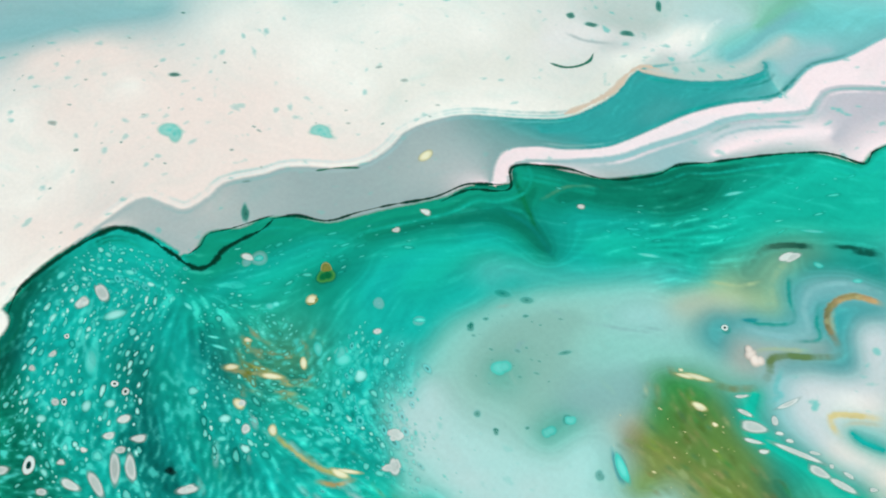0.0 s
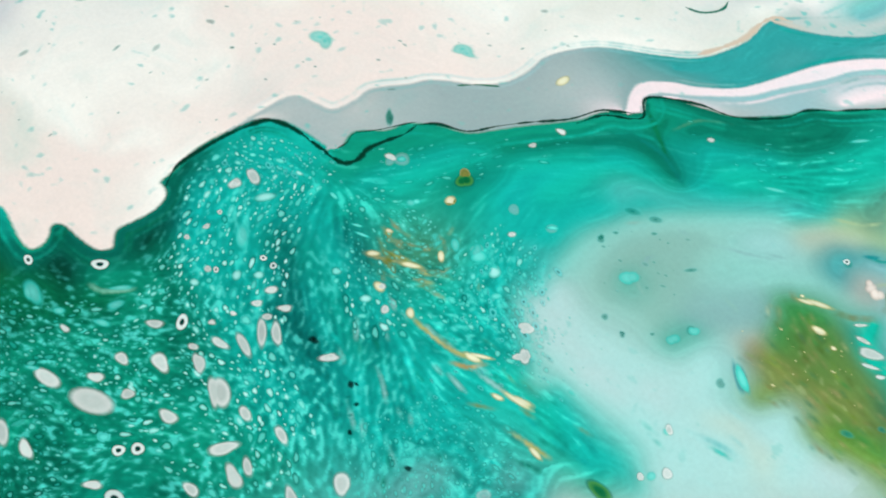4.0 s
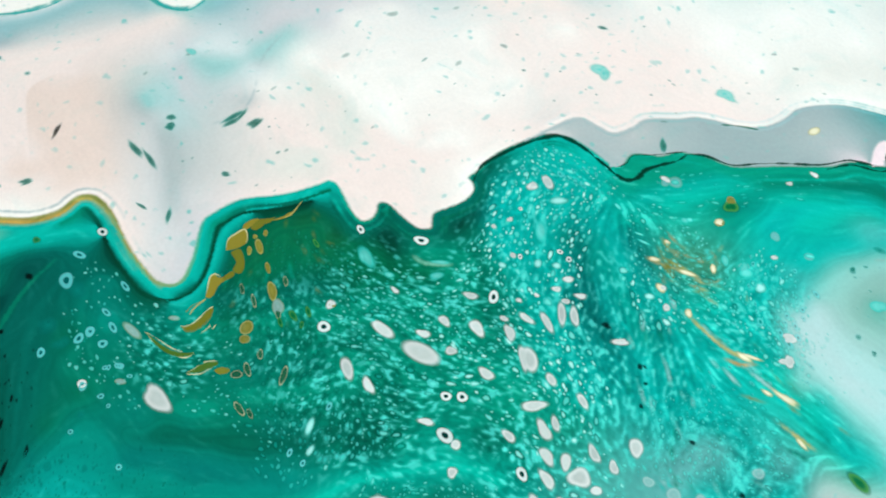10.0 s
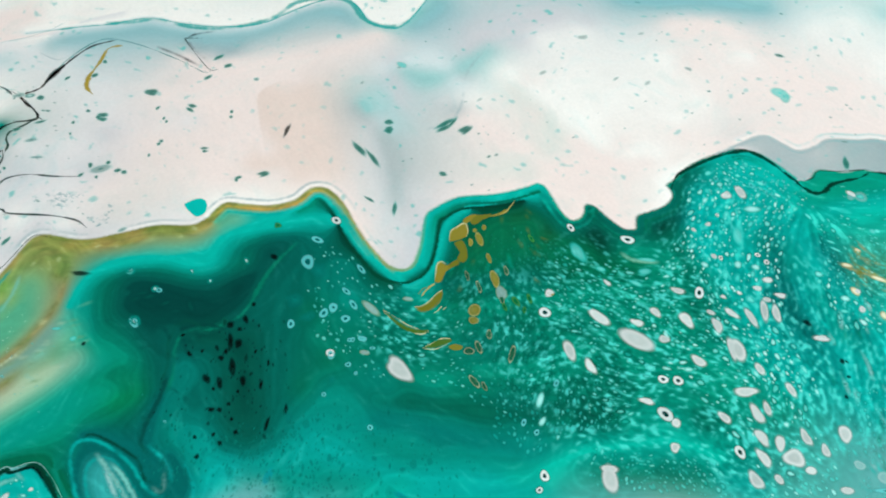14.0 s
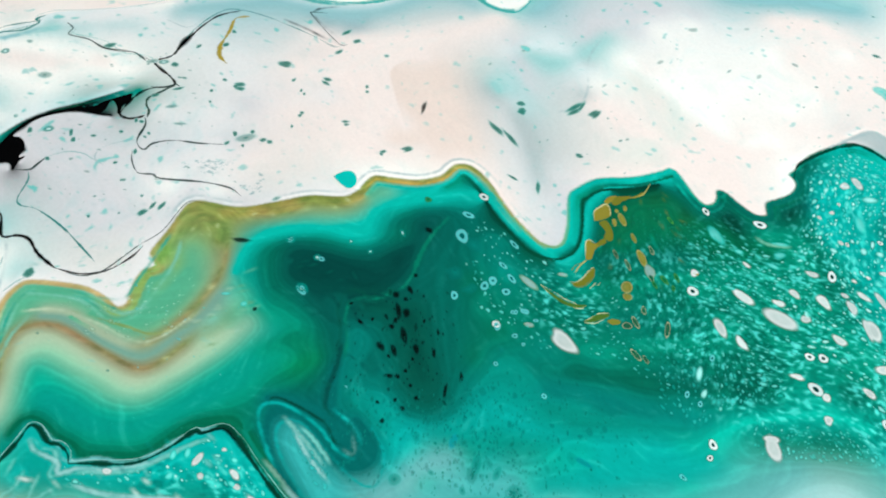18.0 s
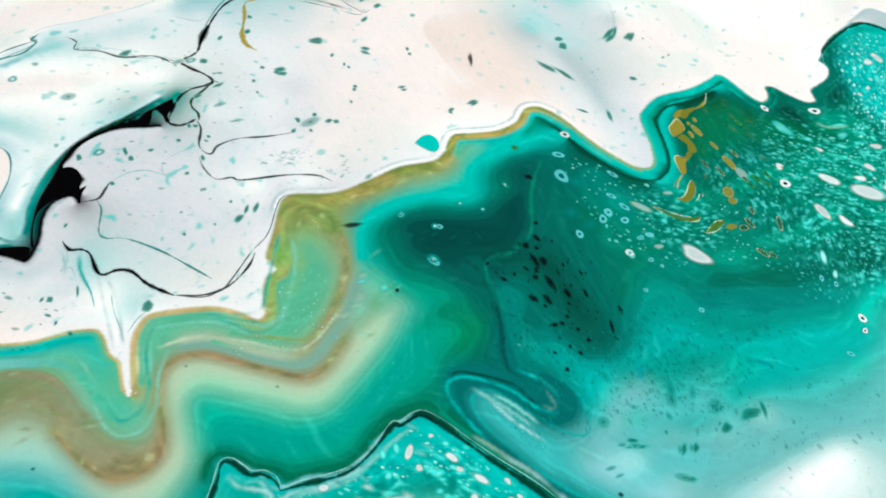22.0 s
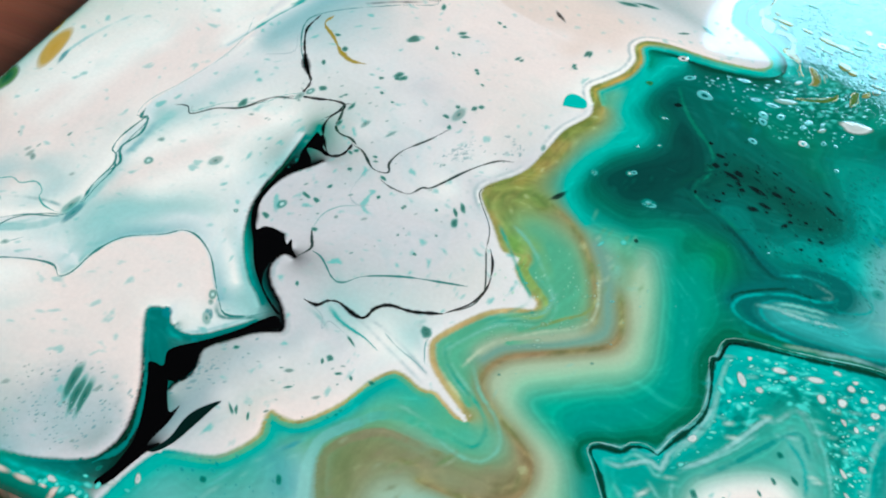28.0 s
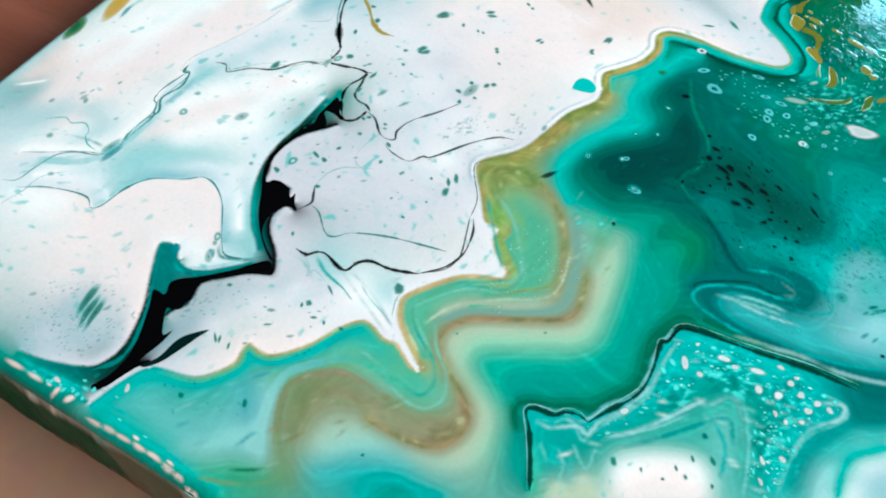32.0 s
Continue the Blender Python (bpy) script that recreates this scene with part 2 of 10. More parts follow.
def hem(name, off, paints, start, end):
    """A fine thread that follows a rim."""
    q, n = RUNS[name]
    a_, b_ = int(start * len(q)), int(end * len(q))
    THREADS.append((q[a_:b_] - n[a_:b_] * off, n[a_:b_], 0.3, paints))


# strokes first, sharp rims last, so that rims stay crisp
dabs("W", 1.6, [(181.2, 389.6), (210.8, 397.4), (212.8, 426), (183.6, 404.3), (234.8, 438), (225.7, 400.5), (174.8, 309), (193.4, 316.4), (165.5, 296), (189.6, 330), (40.8, 157.1), (59.2, 196.8), (204.3, 401.7), (180.2, 358.4), (141.6, 313.3), (45.5, 95.7), (71.8, 122), (74.6, 102.4), (140.3, 126.8), (132.7, 115.8), (139.8, 298.9), (152.2, 262.4), (180.2, 291), (167.1, 331.3), (17.3, 117.3), (35.8, 132.7), (28.6, 84), (43.6, 151.9), (64.3, 101.7), (77.6, 118.3), (61.4, 81.8), (36.1, 67.2), (362.7, 411.5), (368, 414.7), (364.6, 404.1), (286.1, 143.3), (289.6, 153.8), (286.5, 134.4)])
dabs("P1", 1.6, [(172.6, 338.5), (193.6, 350.8), (209.3, 376.5), (199, 314.1), (177, 365), (211.1, 352.2), (231.2, 379.1), (206.2, 303), (174.4, 257.7), (194.5, 272.4), (209.7, 277.6), (168.2, 277.2), (123.5, 174.3), (148.5, 180), (101.8, 172.2), (180.7, 276.6), (209.3, 279), (154, 282.3), (193.1, 335.7), (120.5, 161), (116, 182), (141.9, 178), (133.2, 143), (63.4, 37.4), (74.6, 59.2), (67.6, 46.5), (85.3, 54.8), (69.6, 25.1), (80.3, 35), (385.2, 404.7), (373, 415.9)])
dabs("p3", 1.6, [(239.2, 421.9), (249, 434.1), (233.8, 405.5), (246.3, 449)])
dabs("G1", 1.6, [(123.1, 280.1), (136.9, 292.7), (137.4, 318.4), (110.4, 151), (123.4, 140.1), (112.7, 89.2), (129.7, 99.8), (116.1, 122.8), (136, 89.1), (134.8, 120.3), (107.6, 99.9), (128.6, 89), (116.7, 97.8), (111.3, 70.9), (135.6, 94.3), (137.9, 103.8), (108.4, 85.4), (77.5, 14.8), (89.4, 15.8), (85.8, 11.3)])
dabs("G2", 1.6, [(155, 254.9), (142.6, 263.5)])
dabs("G3", 1.6, [(147.4, 232.6), (178.8, 224.8), (190.8, 214.9), (147.2, 253.5), (125.9, 243.2)])
dabs("p5", 1.6, [(123.5, 211.1), (141, 205.7), (146.2, 190.2), (156.9, 204.5)])
dabs("G4", 1.6, [(122.4, 58), (116, 48.3), (132.2, 55.8), (137.1, 51.5), (111.3, 36.4), (110.1, 22.3), (64.5, 138.8), (63.6, 127.1), (69.4, 147.1), (57.8, 121.4), (99.6, 153.9), (126.3, 132.6), (110.5, 137.5), (90, 154.8), (102, 125.5), (118.5, 175.5)])
dabs("A1", 1.6, [(65, 73.8), (74.6, 79.5), (93.7, 66.4), (102.4, 59.3), (61.1, 62.6), (47.7, 54.1)])
dabs("a4", 1.6, [(151.6, 363.5), (157.1, 380.1), (186.3, 419.4)])
dabs("A2", 1.6, [(338.9, 402), (269.1, 149), (257.1, 141.2), (246.7, 130.6), (266.2, 131)])
dabs("A3", 1.6, [(313.9, 330.6), (332.8, 343.8), (345.4, 340.1), (358.1, 344.4), (281.7, 155.4), (271.7, 161.8), (256.2, 126.6)])
dabs("g2", 1.6, [(369.8, 435.8), (378.2, 408.3)])
dabs("A4", 1.6, [(347.3, 321), (338.8, 315.7), (354.8, 327)])
dabs("a2", 1.6, [(165.5, 123.7), (170.2, 184.3)])
dabs("k1", 1.6, [(202.8, 247.9), (213.2, 252.1), (205.5, 241.1), (199.3, 238.8), (202.4, 231.3)])
dabs("k2", 1.6, [(222.5, 264.4), (226, 264.1)])
dabs("k3", 1.6, [(211.3, 235.1), (227.9, 255.4), (226.9, 248.4), (237.4, 265.7), (218.5, 243), (214.6, 232)])
dabs("t5", 1.6, [(229.2, 232.9), (236.9, 243.6), (243.4, 257.9), (243.7, 274.6), (243.7, 285.8), (273.7, 234.9), (266.5, 222.2), (286, 243.8)])
dabs("t2", 1.6, [(246.6, 231.8), (261.5, 245.3), (250.6, 223.2), (259.9, 265.2), (248.8, 244.8), (278.2, 270.7), (282.3, 262.3), (291.1, 274.4)])
dabs("d8", 1.6, [(265.2, 223.1), (272.3, 232.9), (282.8, 240.8), (285.5, 253.2), (269.8, 214.5)])
dabs("b6", 1.6, [(273.8, 305.4), (285.3, 300.4), (293.9, 297.3), (296.9, 306.4), (311.8, 302.9), (308, 293.2), (306.8, 315.2), (250.8, 155.2), (265.8, 177.1), (241.9, 156.9), (235.7, 136), (240.1, 148.8), (253.7, 148.9)])
dabs("t1", 1.6, [(249.5, 343), (269.7, 355.2), (250.7, 325.5), (280.2, 328.1), (285, 315.6), (253.1, 361.4), (276.9, 215.6), (276, 208), (284.8, 232.4), (247.2, 151.3), (259.1, 170), (267.4, 192.1), (262.9, 158.1), (272.3, 178.4), (281.7, 195.6), (249.4, 136.2), (265.6, 189.8), (260.1, 177), (273.8, 201.1)])
dabs("b7", 1.6, [(329.2, 304.6), (331.4, 295), (328.2, 312)])
dabs("a3", 1.6, [(288.3, 339.4), (302.4, 334.5), (289.4, 349.5)])
dabs("d7", 1.6, [(202.6, 179.3), (219.7, 176.8), (223.9, 166.9), (230.9, 244.8), (231.9, 231.1), (226.6, 214.3)])
dabs("t6", 1.6, [(233.5, 173.9), (247.9, 183.1), (252.2, 197), (230.3, 185.1), (239.9, 195.2), (253.8, 212.9), (247.1, 160.2), (243, 147), (226.7, 170.7), (237.3, 185.2), (259.4, 193.8), (226.5, 189.3), (258.1, 210.1), (251, 185.7), (240.1, 165.1), (264.4, 225.9), (249.2, 177.5), (262.1, 209.5)])
dabs("k5", 1.6, [(208.2, 220.7), (212.6, 216.5)])
dabs("a1", 1.6, [(240, 137.5), (174.4, 115)])
dabs("t8", 1.6, [(203.9, 190), (194.5, 193.8)])
dabs("o4", 1.6, [(155.7, 144.7), (152, 135.6), (158.9, 161.9), (160.7, 173.7)])
wash("far_wash", [(293.7, 479.9), (294.5, 492.4), (298.9, 502.6), (306.4, 514.3), (319.6, 528.5)], 1.4, "b3")
wash("far_streak", [(132.4, 335.3), (138.4, 342.5), (144.4, 349.8), (148.6, 358.3), (155.2, 369.2), (163.8, 382.8)], 1.4, "b4")
wash("pool_dark_arc", [(261.5, 352), (263, 365.5), (267.1, 376.9), (272.3, 387.5), (278.2, 395.5), (285.2, 398.3), (292.5, 397.3), (299.2, 395.9)], 1.4, "d5")
wash("pool_dark_shelf", [(294, 413.8), (304.6, 420.9), (313.3, 430), (316.4, 438.9)], 1.4, "t4")
wash("pool_bright_far", [(302.5, 405.8), (311.4, 416.6), (321.4, 437.8), (332.3, 459), (349.8, 475.8)], 1.4, "t1")
wash("pool_bright_mid", [(277, 367), (279.9, 379.6), (286.2, 388.9), (295.8, 391.6), (304.9, 394.3), (310.9, 406.2), (320.7, 415.6), (326.7, 430.3), (332.9, 445.4), (355, 466.7)], 1.4, "t1")
wash("pool_edge", [(289.9, 350.7), (286.4, 361.4), (291.9, 372.9), (296, 382.1), (305.4, 391.8), (319.2, 406.6), (327.6, 417.5)], 1.4, "a3")
wash("near_green", [(134, 35.3), (140.4, 44.3), (145.2, 52), (152.3, 51.3), (161.7, 46.4), (168.6, 47.4), (168.4, 54.8), (161.4, 61), (155.5, 66.6), (154.8, 71.9), (160.4, 76.6), (169.9, 82), (175.1, 88), (175.6, 95.7), (169.5, 108.5), (161.8, 111)], 1.4, "l1")
wash("near_sea", [(188.3, 119.6), (192.9, 105.8), (195.8, 92.3), (196.3, 82.1), (190.3, 74.3), (179.8, 68.7), (173, 64.8), (174.6, 60), (182.2, 55)], 1.0, "l3")
wash("near_sea_deep", [(191.9, 123.4), (198, 100.6), (200.2, 85.6), (197, 74.2), (186.9, 67.6), (180.4, 62.6), (184.4, 58.3)], 1.0, "l6")
wash("near_deep", [(198.3, 118.2), (203.4, 95.8), (204.1, 80.7), (198.7, 67.8), (190, 61.6), (185.6, 58.8), (184.3, 54.5)], 1.2, "t2")
wash("green_slope", [(202.6, 225.4), (199.1, 233.6), (198.9, 243.8), (201.2, 252.9), (211.2, 256.3), (221.7, 259.1)], 1.4, "k3")
wash("green_slope_low", [(213, 225.4), (212.1, 237.2), (216.1, 246.8), (224.8, 253.9), (231.1, 260.6), (235.9, 271.6)], 1.2, "k7")
wash("slope_mid", [(220.6, 209.4), (225.2, 222.7), (229.9, 236.2), (235.4, 251.3), (240.3, 265.4), (239.2, 280.2)], 1.2, "t5")
wash("slope_low", [(236.9, 194.9), (243.6, 210.8), (246.9, 227.3), (252.4, 241.6)], 1.2, "t2")
wash("trough", [(237.8, 180.5), (243.6, 192), (253.2, 201.9), (260.5, 215.8), (268, 232.8)], 1.4, "d8")
wash("trough_low", [(246.7, 171.7), (256.3, 186.6), (266.5, 199.9), (272.4, 214), (278.2, 233)], 1.2, "t6")
wash("shadow_valley", [(253.9, 306.9), (265.3, 305), (278.9, 301.1), (290.4, 301.2), (301.5, 295.8)], 1.6, "b5 b6 b6 b6")
wash("valley_side", [(252.9, 319.3), (272.2, 315.8), (288.8, 313.6), (306.8, 309.5)], 1.4, "b6")
wash("mist", [(315.8, 301.7), (315.7, 291.1), (319.2, 281.4)], 1.4, "b7")
wash("far_shelf", [(252, 336), (256, 353.6), (266.4, 370.2), (279.7, 384), (289.5, 392.2)], 1.4, "t1")
wash("far_ledge", [(240.6, 332.8), (247.9, 354.1), (260.5, 375.7), (273.8, 397), (284.5, 411.8)], 1.2, "t5")
wash("teal_lip", [(283.6, 354.1), (291.8, 340.3), (306.6, 332.5), (322, 327.6), (336.8, 326.4)], 1.4, "a3")
wash("lower_sea", [(242.2, 143.2), (249, 156.3), (254.2, 171.3), (262.2, 194.6), (274.3, 215.2), (282.8, 238.3)], 1.4, "t6")
wash("lower_sea_bright", [(250.7, 128.4), (256.2, 141.7), (265.6, 161.7), (274.2, 183.4), (282.5, 206.6)], 1.4, "b6")
wash("lower_mist", [(247.1, 116), (249.5, 131.1), (260.3, 140.3), (271.2, 149.5), (276.9, 162.1)], 1.6, "b7")
wash("lower_foam_edge", [(271.8, 135.5), (279.4, 149.5), (285.5, 164.4), (289.4, 175.3), (295.2, 185.9)], 1.6, "b7")
wash("pink_tongue", [(117.8, 202.5), (132.8, 197.1), (143.7, 185.5), (151.7, 193.1)], 1.4, "p5")
wash("pink_tongue_side", [(123, 212.9), (140.9, 207.4), (155.8, 203.6)], 1.4, "p5")
wash("grey_tongue", [(145.4, 227.5), (171.1, 217.2), (191, 210.6)], 1.4, "G3")
wash("aqua_tongue", [(125.3, 242.8), (130.2, 259.4), (144.9, 263)], 1.2, "A5")
wash("white_tongue", [(142.8, 278.2), (167.6, 283.1), (191.1, 287.8), (204.4, 302)], 1.4, "W")
wash("lower_foam", [(303.2, 212.7), (302.5, 220.2), (305.2, 230.9)], 1.2, "A3")
wash("lower_foam_side", [(291.9, 196.8), (293.1, 210.6), (294.4, 225)], 1.2, "b7")
wash("trough_edge_far", [(280, 226.4), (285.3, 236.8), (290.5, 246.1), (297.4, 250.3), (296.3, 259.4)], 1.2, "t6")
wash("near_grey_brown", [(164, 39.7), (170.2, 39.8), (175.7, 41), (179.9, 44.5)], 0.8, "n3")
wash("near_beige", [(170.5, 34.5), (176.4, 37.3), (182, 40.8), (183.3, 46.6), (182.1, 51.9)], 1.2, "c1")
wash("near_lip", [(131, 32.6), (132.6, 37.3), (136.9, 43.1), (140.7, 47.4), (145.8, 48.7), (152.9, 46.8), (159.9, 46), (165.8, 47), (170, 50.5), (170.7, 54.6)], 0.7, "l5")
wash("near_lip_teal", [(126.7, 29.3), (129.8, 36.5), (134.8, 43.7), (140.2, 50.6), (145, 53.5), (150.8, 52.4), (156.6, 51.3), (163.1, 51.3)], 0.8, "a1")
wash("foot_foam", [(265.5, 79.5), (265.8, 85.2), (269, 90.5)], 1.2, "b4")
wash("drift_wash", [(47.4, 90.4), (47.4, 95.7), (49.2, 102.6), (52.2, 106.9)], 0.9, "A1")
wash("drift_wash", [(47.7, 109.7), (51.4, 116.9), (55.3, 125.6), (58.7, 135.8)], 1.2, "G4")
wash("far_sea", [(297.9, 498.5), (302.9, 507.9), (309.2, 515.5), (316.8, 527.3)], 1.4, "b3")
wash("near_brown_soft", [(183.2, 105), (187.6, 93), (187.3, 86.2), (181.4, 81.4), (171.9, 75.9), (165.7, 71.7), (162.7, 67.3), (162.8, 62.5), (167.6, 57.8), (174.4, 53.7), (179.1, 49.2)], 0.7, "c2 c2 n2 c2 c2 c2 c2 n2 n2")
wash("near_brown_mist", [(160.1, 123.3), (166.3, 118.6), (172.2, 111.9), (178.2, 102.7), (181.4, 92.8)], 0.8, "v5 c2 c2 g5 g5")
wash("near_deep_fill", [(188.3, 118.5), (198.6, 103.1), (203.3, 82.3), (194.9, 67.8), (185.1, 59.9)], 1.4, "t8")
wash("near_deep_fill", [(200.3, 121.5), (207, 100.2), (207, 80.8), (201.7, 69.4)], 1.4, "t2")
wash("near_deep_fill", [(183.1, 55.1), (188.5, 48.1), (195.4, 40.9)], 1.2, "t8")
wash("sea_calm", [(211.4, 178.8), (230.2, 194.1), (245.5, 210.3), (259.3, 227)], 1.6, "t4")
wash("sea_calm", [(227.9, 169.4), (245.6, 187.1), (260.9, 203.8), (274.8, 221.1)], 1.6, "t6")
wash("grey_lane", [(136, 226.3), (148.5, 226.5), (162.7, 223.8), (179.6, 218.9)], 1.0, "G2")
wash("aqua_lane", [(126.9, 249), (137.6, 251.9), (138, 261.8), (136.2, 269.9)], 1.0, "A1")
wash("grey_lane", [(131.4, 271.4), (128, 281.7), (126.4, 295.6), (131.7, 310.4)], 1.0, "G1")
wash("grey_lane", [(123.6, 247.5), (134.7, 241), (144.3, 237.9)], 0.9, "G1")
wash("pink_ground", [(87.3, 185.7), (100.7, 203.4), (107.1, 222), (108.7, 235.2), (108.3, 253.6)], 1.8, "P1")
wash("pink_ground", [(111.9, 183.2), (131.2, 183.8), (142.6, 173.2), (152.3, 193.5)], 1.8, "P1")
wash("pink_ground", [(153.6, 278.1), (181, 276.7), (184.2, 251.4)], 1.6, "p3")
wash("pink_ground", [(152.6, 344.4), (165, 362.2), (196.1, 363.8), (208, 383.5)], 1.8, "P1")
wash("pink_ground", [(24.7, 84.4), (31.3, 97.6), (34.2, 120.4), (42, 147.9)], 1.6, "P1")
wash("white_ground", [(55.6, 88), (61.6, 100.4), (72.9, 110.9), (82.6, 122.1)], 1.4, "W")
wash("tongue_white", [(91, 53), (94.5, 51.1), (98.4, 52)], 1.0, "W")
wash("pale_foot", [(344.5, 351.7), (351, 356.7), (357.5, 361.8)], 1.4, "A3")
wash("pale_foot", [(335.5, 353), (343, 357.2), (350.1, 354.1)], 1.4, "A3")
wash("pool_patch", [(273.5, 403.3), (279.3, 407.6), (285, 408.9), (288.9, 414.3)], 0.9, "d5")
wash("pool_patch", [(278.3, 406.6), (284.3, 403)], 1.0, "d6")
wash("pale_ground", [(44.6, 68.8), (50.4, 85.5), (57.8, 101.6), (70.4, 110.6), (83.7, 122.7)], 1.6, "W")
wash("pale_ground", [(62.7, 80.3), (69.9, 90.8), (78.2, 97.4)], 1.4, "W")
wash("pale_ground", [(29.4, 67.9), (32.2, 93.3), (36.7, 119.8), (44.6, 144.7)], 1.6, "P1")
wash("pale_ground", [(22.7, 91), (25.3, 113.8), (29.7, 136.7)], 1.4, "W")
wash("pale_ground", [(19, 71.9), (18.7, 86.4), (19.8, 105.3)], 1.4, "P1")
wash("pale_ground", [(83.5, 79.7), (89.6, 72.2), (93.6, 68.1)], 1.2, "W")
wash("pale_ground", [(54.6, 62), (56.6, 73.8), (64.9, 76.9), (75, 79.8)], 0.8, "A1")
wash("pale_ground", [(45.2, 94.5), (45.9, 103), (49.2, 109.4)], 0.6, "A1")
wash("pale_ground", [(46.3, 113.8), (55.3, 126.8), (61.9, 141.9)], 1.0, "G4")
wash("pale_ground", [(36.7, 54.1), (40, 63.2), (46.3, 66.4)], 1.2, "W")
wash("spike_shade", [(122.6, 67.4), (126.7, 67.7)], 0.8, "A1")
wash("spike_shade", [(141.5, 70.1), (145.1, 66.6)], 0.8, "A1")
wash("spike_shade", [(133.8, 65.7), (142.2, 62.6), (151.9, 56.8)], 0.8, "W")
wash("spike_shade", [(120.7, 62.3), (128.1, 58.5)], 0.8, "G1")
wash("edge_milk", [(5, 93.3), (4.8, 103.1), (4.9, 113.2), (5.2, 123.3), (5.1, 137.3)], 0.7, "p3")
wash("shore_band", [(274.5, 118.6), (282.4, 123.2), (291.7, 128)], 1.0, "d7")
wash("shore_white", [(284.9, 131.3), (286.1, 143.3), (288, 156.5), (292.3, 168.1)], 1.4, "A3 G4 W")
wash("sea_blue", [(238.7, 163.6), (252.3, 170.4), (262.3, 186.2), (275.5, 200)], 1.4, "b6")
wash("sea_blue", [(239.8, 179.5), (254, 194.4), (271.4, 212.2)], 1.4, "b5")
wash("lime_fill", [(156.6, 103.3), (158.2, 106.5), (162.7, 104.4), (163.3, 99.2), (163.4, 94.8)], 1.0, "l4")
wash("lime_side", [(156.9, 112.6), (163.3, 108.6), (169.5, 102.3), (169.8, 95.8)], 1.0, "l1")
wash("pink_ground", [(157.8, 255.3), (178.7, 263.8), (195.3, 273.6), (193.5, 294.9)], 1.8, "P1")
wash("pink_ground", [(181.7, 281.7), (197.9, 287.5), (203, 299.7)], 1.5, "P1")
wash("foam_fold", [(252.4, 323.3), (264.3, 318.1), (275.2, 312.5), (283.7, 310.4)], 0.8, "b5")
wash("lime_patch", [(155.1, 103.8), (156.2, 106.7), (160.1, 105.8), (162.2, 101.7)], 1.0, "l4")
stroke("far_blue", [(270.2, 423.9), (278.7, 434.7), (281.8, 447.5), (279.7, 455.1), (287.7, 459.5), (295.7, 469.1), (300.8, 480.4)], 1.4, "b1")
stroke("far_cell_stream", [(353.6, 400.8), (357.2, 393.3), (367, 393.9), (375.7, 395.5), (384.9, 396.1)], 1.4, "t1")
stroke("teal_under_rim", [(161.3, 129.6), (162.5, 139), (169.8, 159.9), (167.1, 168.6), (172.1, 186.9), (175.3, 198.2), (185.3, 201), (196.9, 202.7), (206.3, 205.3), (208.6, 211.3), (202.9, 219.5), (195, 226.8), (192.1, 236.1), (194.6, 247.5), (197.6, 258.2)], 1.4, "a2")
stroke("pale_teal_patch", [(136.4, 228.7), (140.8, 228.6)], 1.0, "A1")
stroke("near_teal_lip", [(178.3, 198.8), (173.2, 194), (170.2, 184.3), (166.9, 175.5), (168.3, 165.2), (174.2, 159), (164.9, 147.3), (160.6, 135.5), (163, 126.9), (169.7, 120.2)], 1.2, "a2")
stroke("near_olive_head", [(142.5, 117.4), (144.2, 122.8), (151.3, 132.8), (155.1, 141.4), (155.7, 147.3)], 1.0, "o3")
stroke("near_olive_body", [(147.2, 112.6), (148.5, 117.6), (153.3, 122.2), (157.7, 121)], 1.4, "v2")
stroke("near_yellow_green", [(153.2, 106.9), (157.3, 102.7), (161, 97.5), (165.3, 93.7)], 1.4, "l4")
stroke("near_green_in", [(163, 109.5), (167.9, 101.7), (171.8, 93.9), (171.7, 87.3), (164.5, 81.2)], 1.4, "l1")
stroke("near_beige_in", [(177.4, 85.1), (170.3, 80.8), (162, 76.2), (158.3, 70.9)], 0.8, "c2")
stroke("vein_fur", [(100.5, 33), (100.9, 34.8), (102.7, 37.6), (102.3, 41.9), (104.7, 47.7)], 1.0, "G2")
stroke("near_grey_in", [(173.7, 114.7), (178.9, 107), (182.2, 96.9), (183.5, 88.4), (175.7, 81.5), (163.9, 74.9), (159.6, 69.3)], 0.6, "g5")
stroke("far_green_fold", [(289.5, 494.1), (290.6, 503.2), (290.4, 511.4)], 0.9, "l5")
stroke("far_teal_fold_top", [(291.2, 478.1), (292.9, 486.4), (293.2, 497.1), (294.7, 506.2)], 0.9, "b2")
stroke("far_pink_lane", [(307.7, 448.6), (311.9, 458.9), (317.9, 468.2), (324.9, 476)], 0.9, "P2")
stroke("far_lilac", [(327.6, 474.5), (327.3, 483.2), (331.5, 492.6), (338.8, 501)], 1.2, "g3")
stroke("trough_edge", [(274.7, 208.7), (275.5, 221.6), (280.3, 233.8), (285.3, 244.2), (294.7, 251.4)], 0.8, "t1")
stroke("near_blue_pool", [(167.7, 19.9), (166.9, 23.3), (170.9, 26.6), (176.5, 27.3), (183.2, 28.7)], 0.9, "b6")
stroke("near_blue_core", [(171.7, 20.8), (172.6, 24), (176.7, 24.6)], 0.9, "t8")
stroke("edge_lip", [(68.1, 3.6), (76.3, 3.1), (85.2, 3.5), (93.9, 4.1), (99.8, 4.4)], 0.7, "t8")
stroke("edge_lip_low", [(101.8, 4.3), (112, 3.7), (122.4, 3.5), (131.1, 3.1), (139.4, 2.9)], 0.8, "a2")
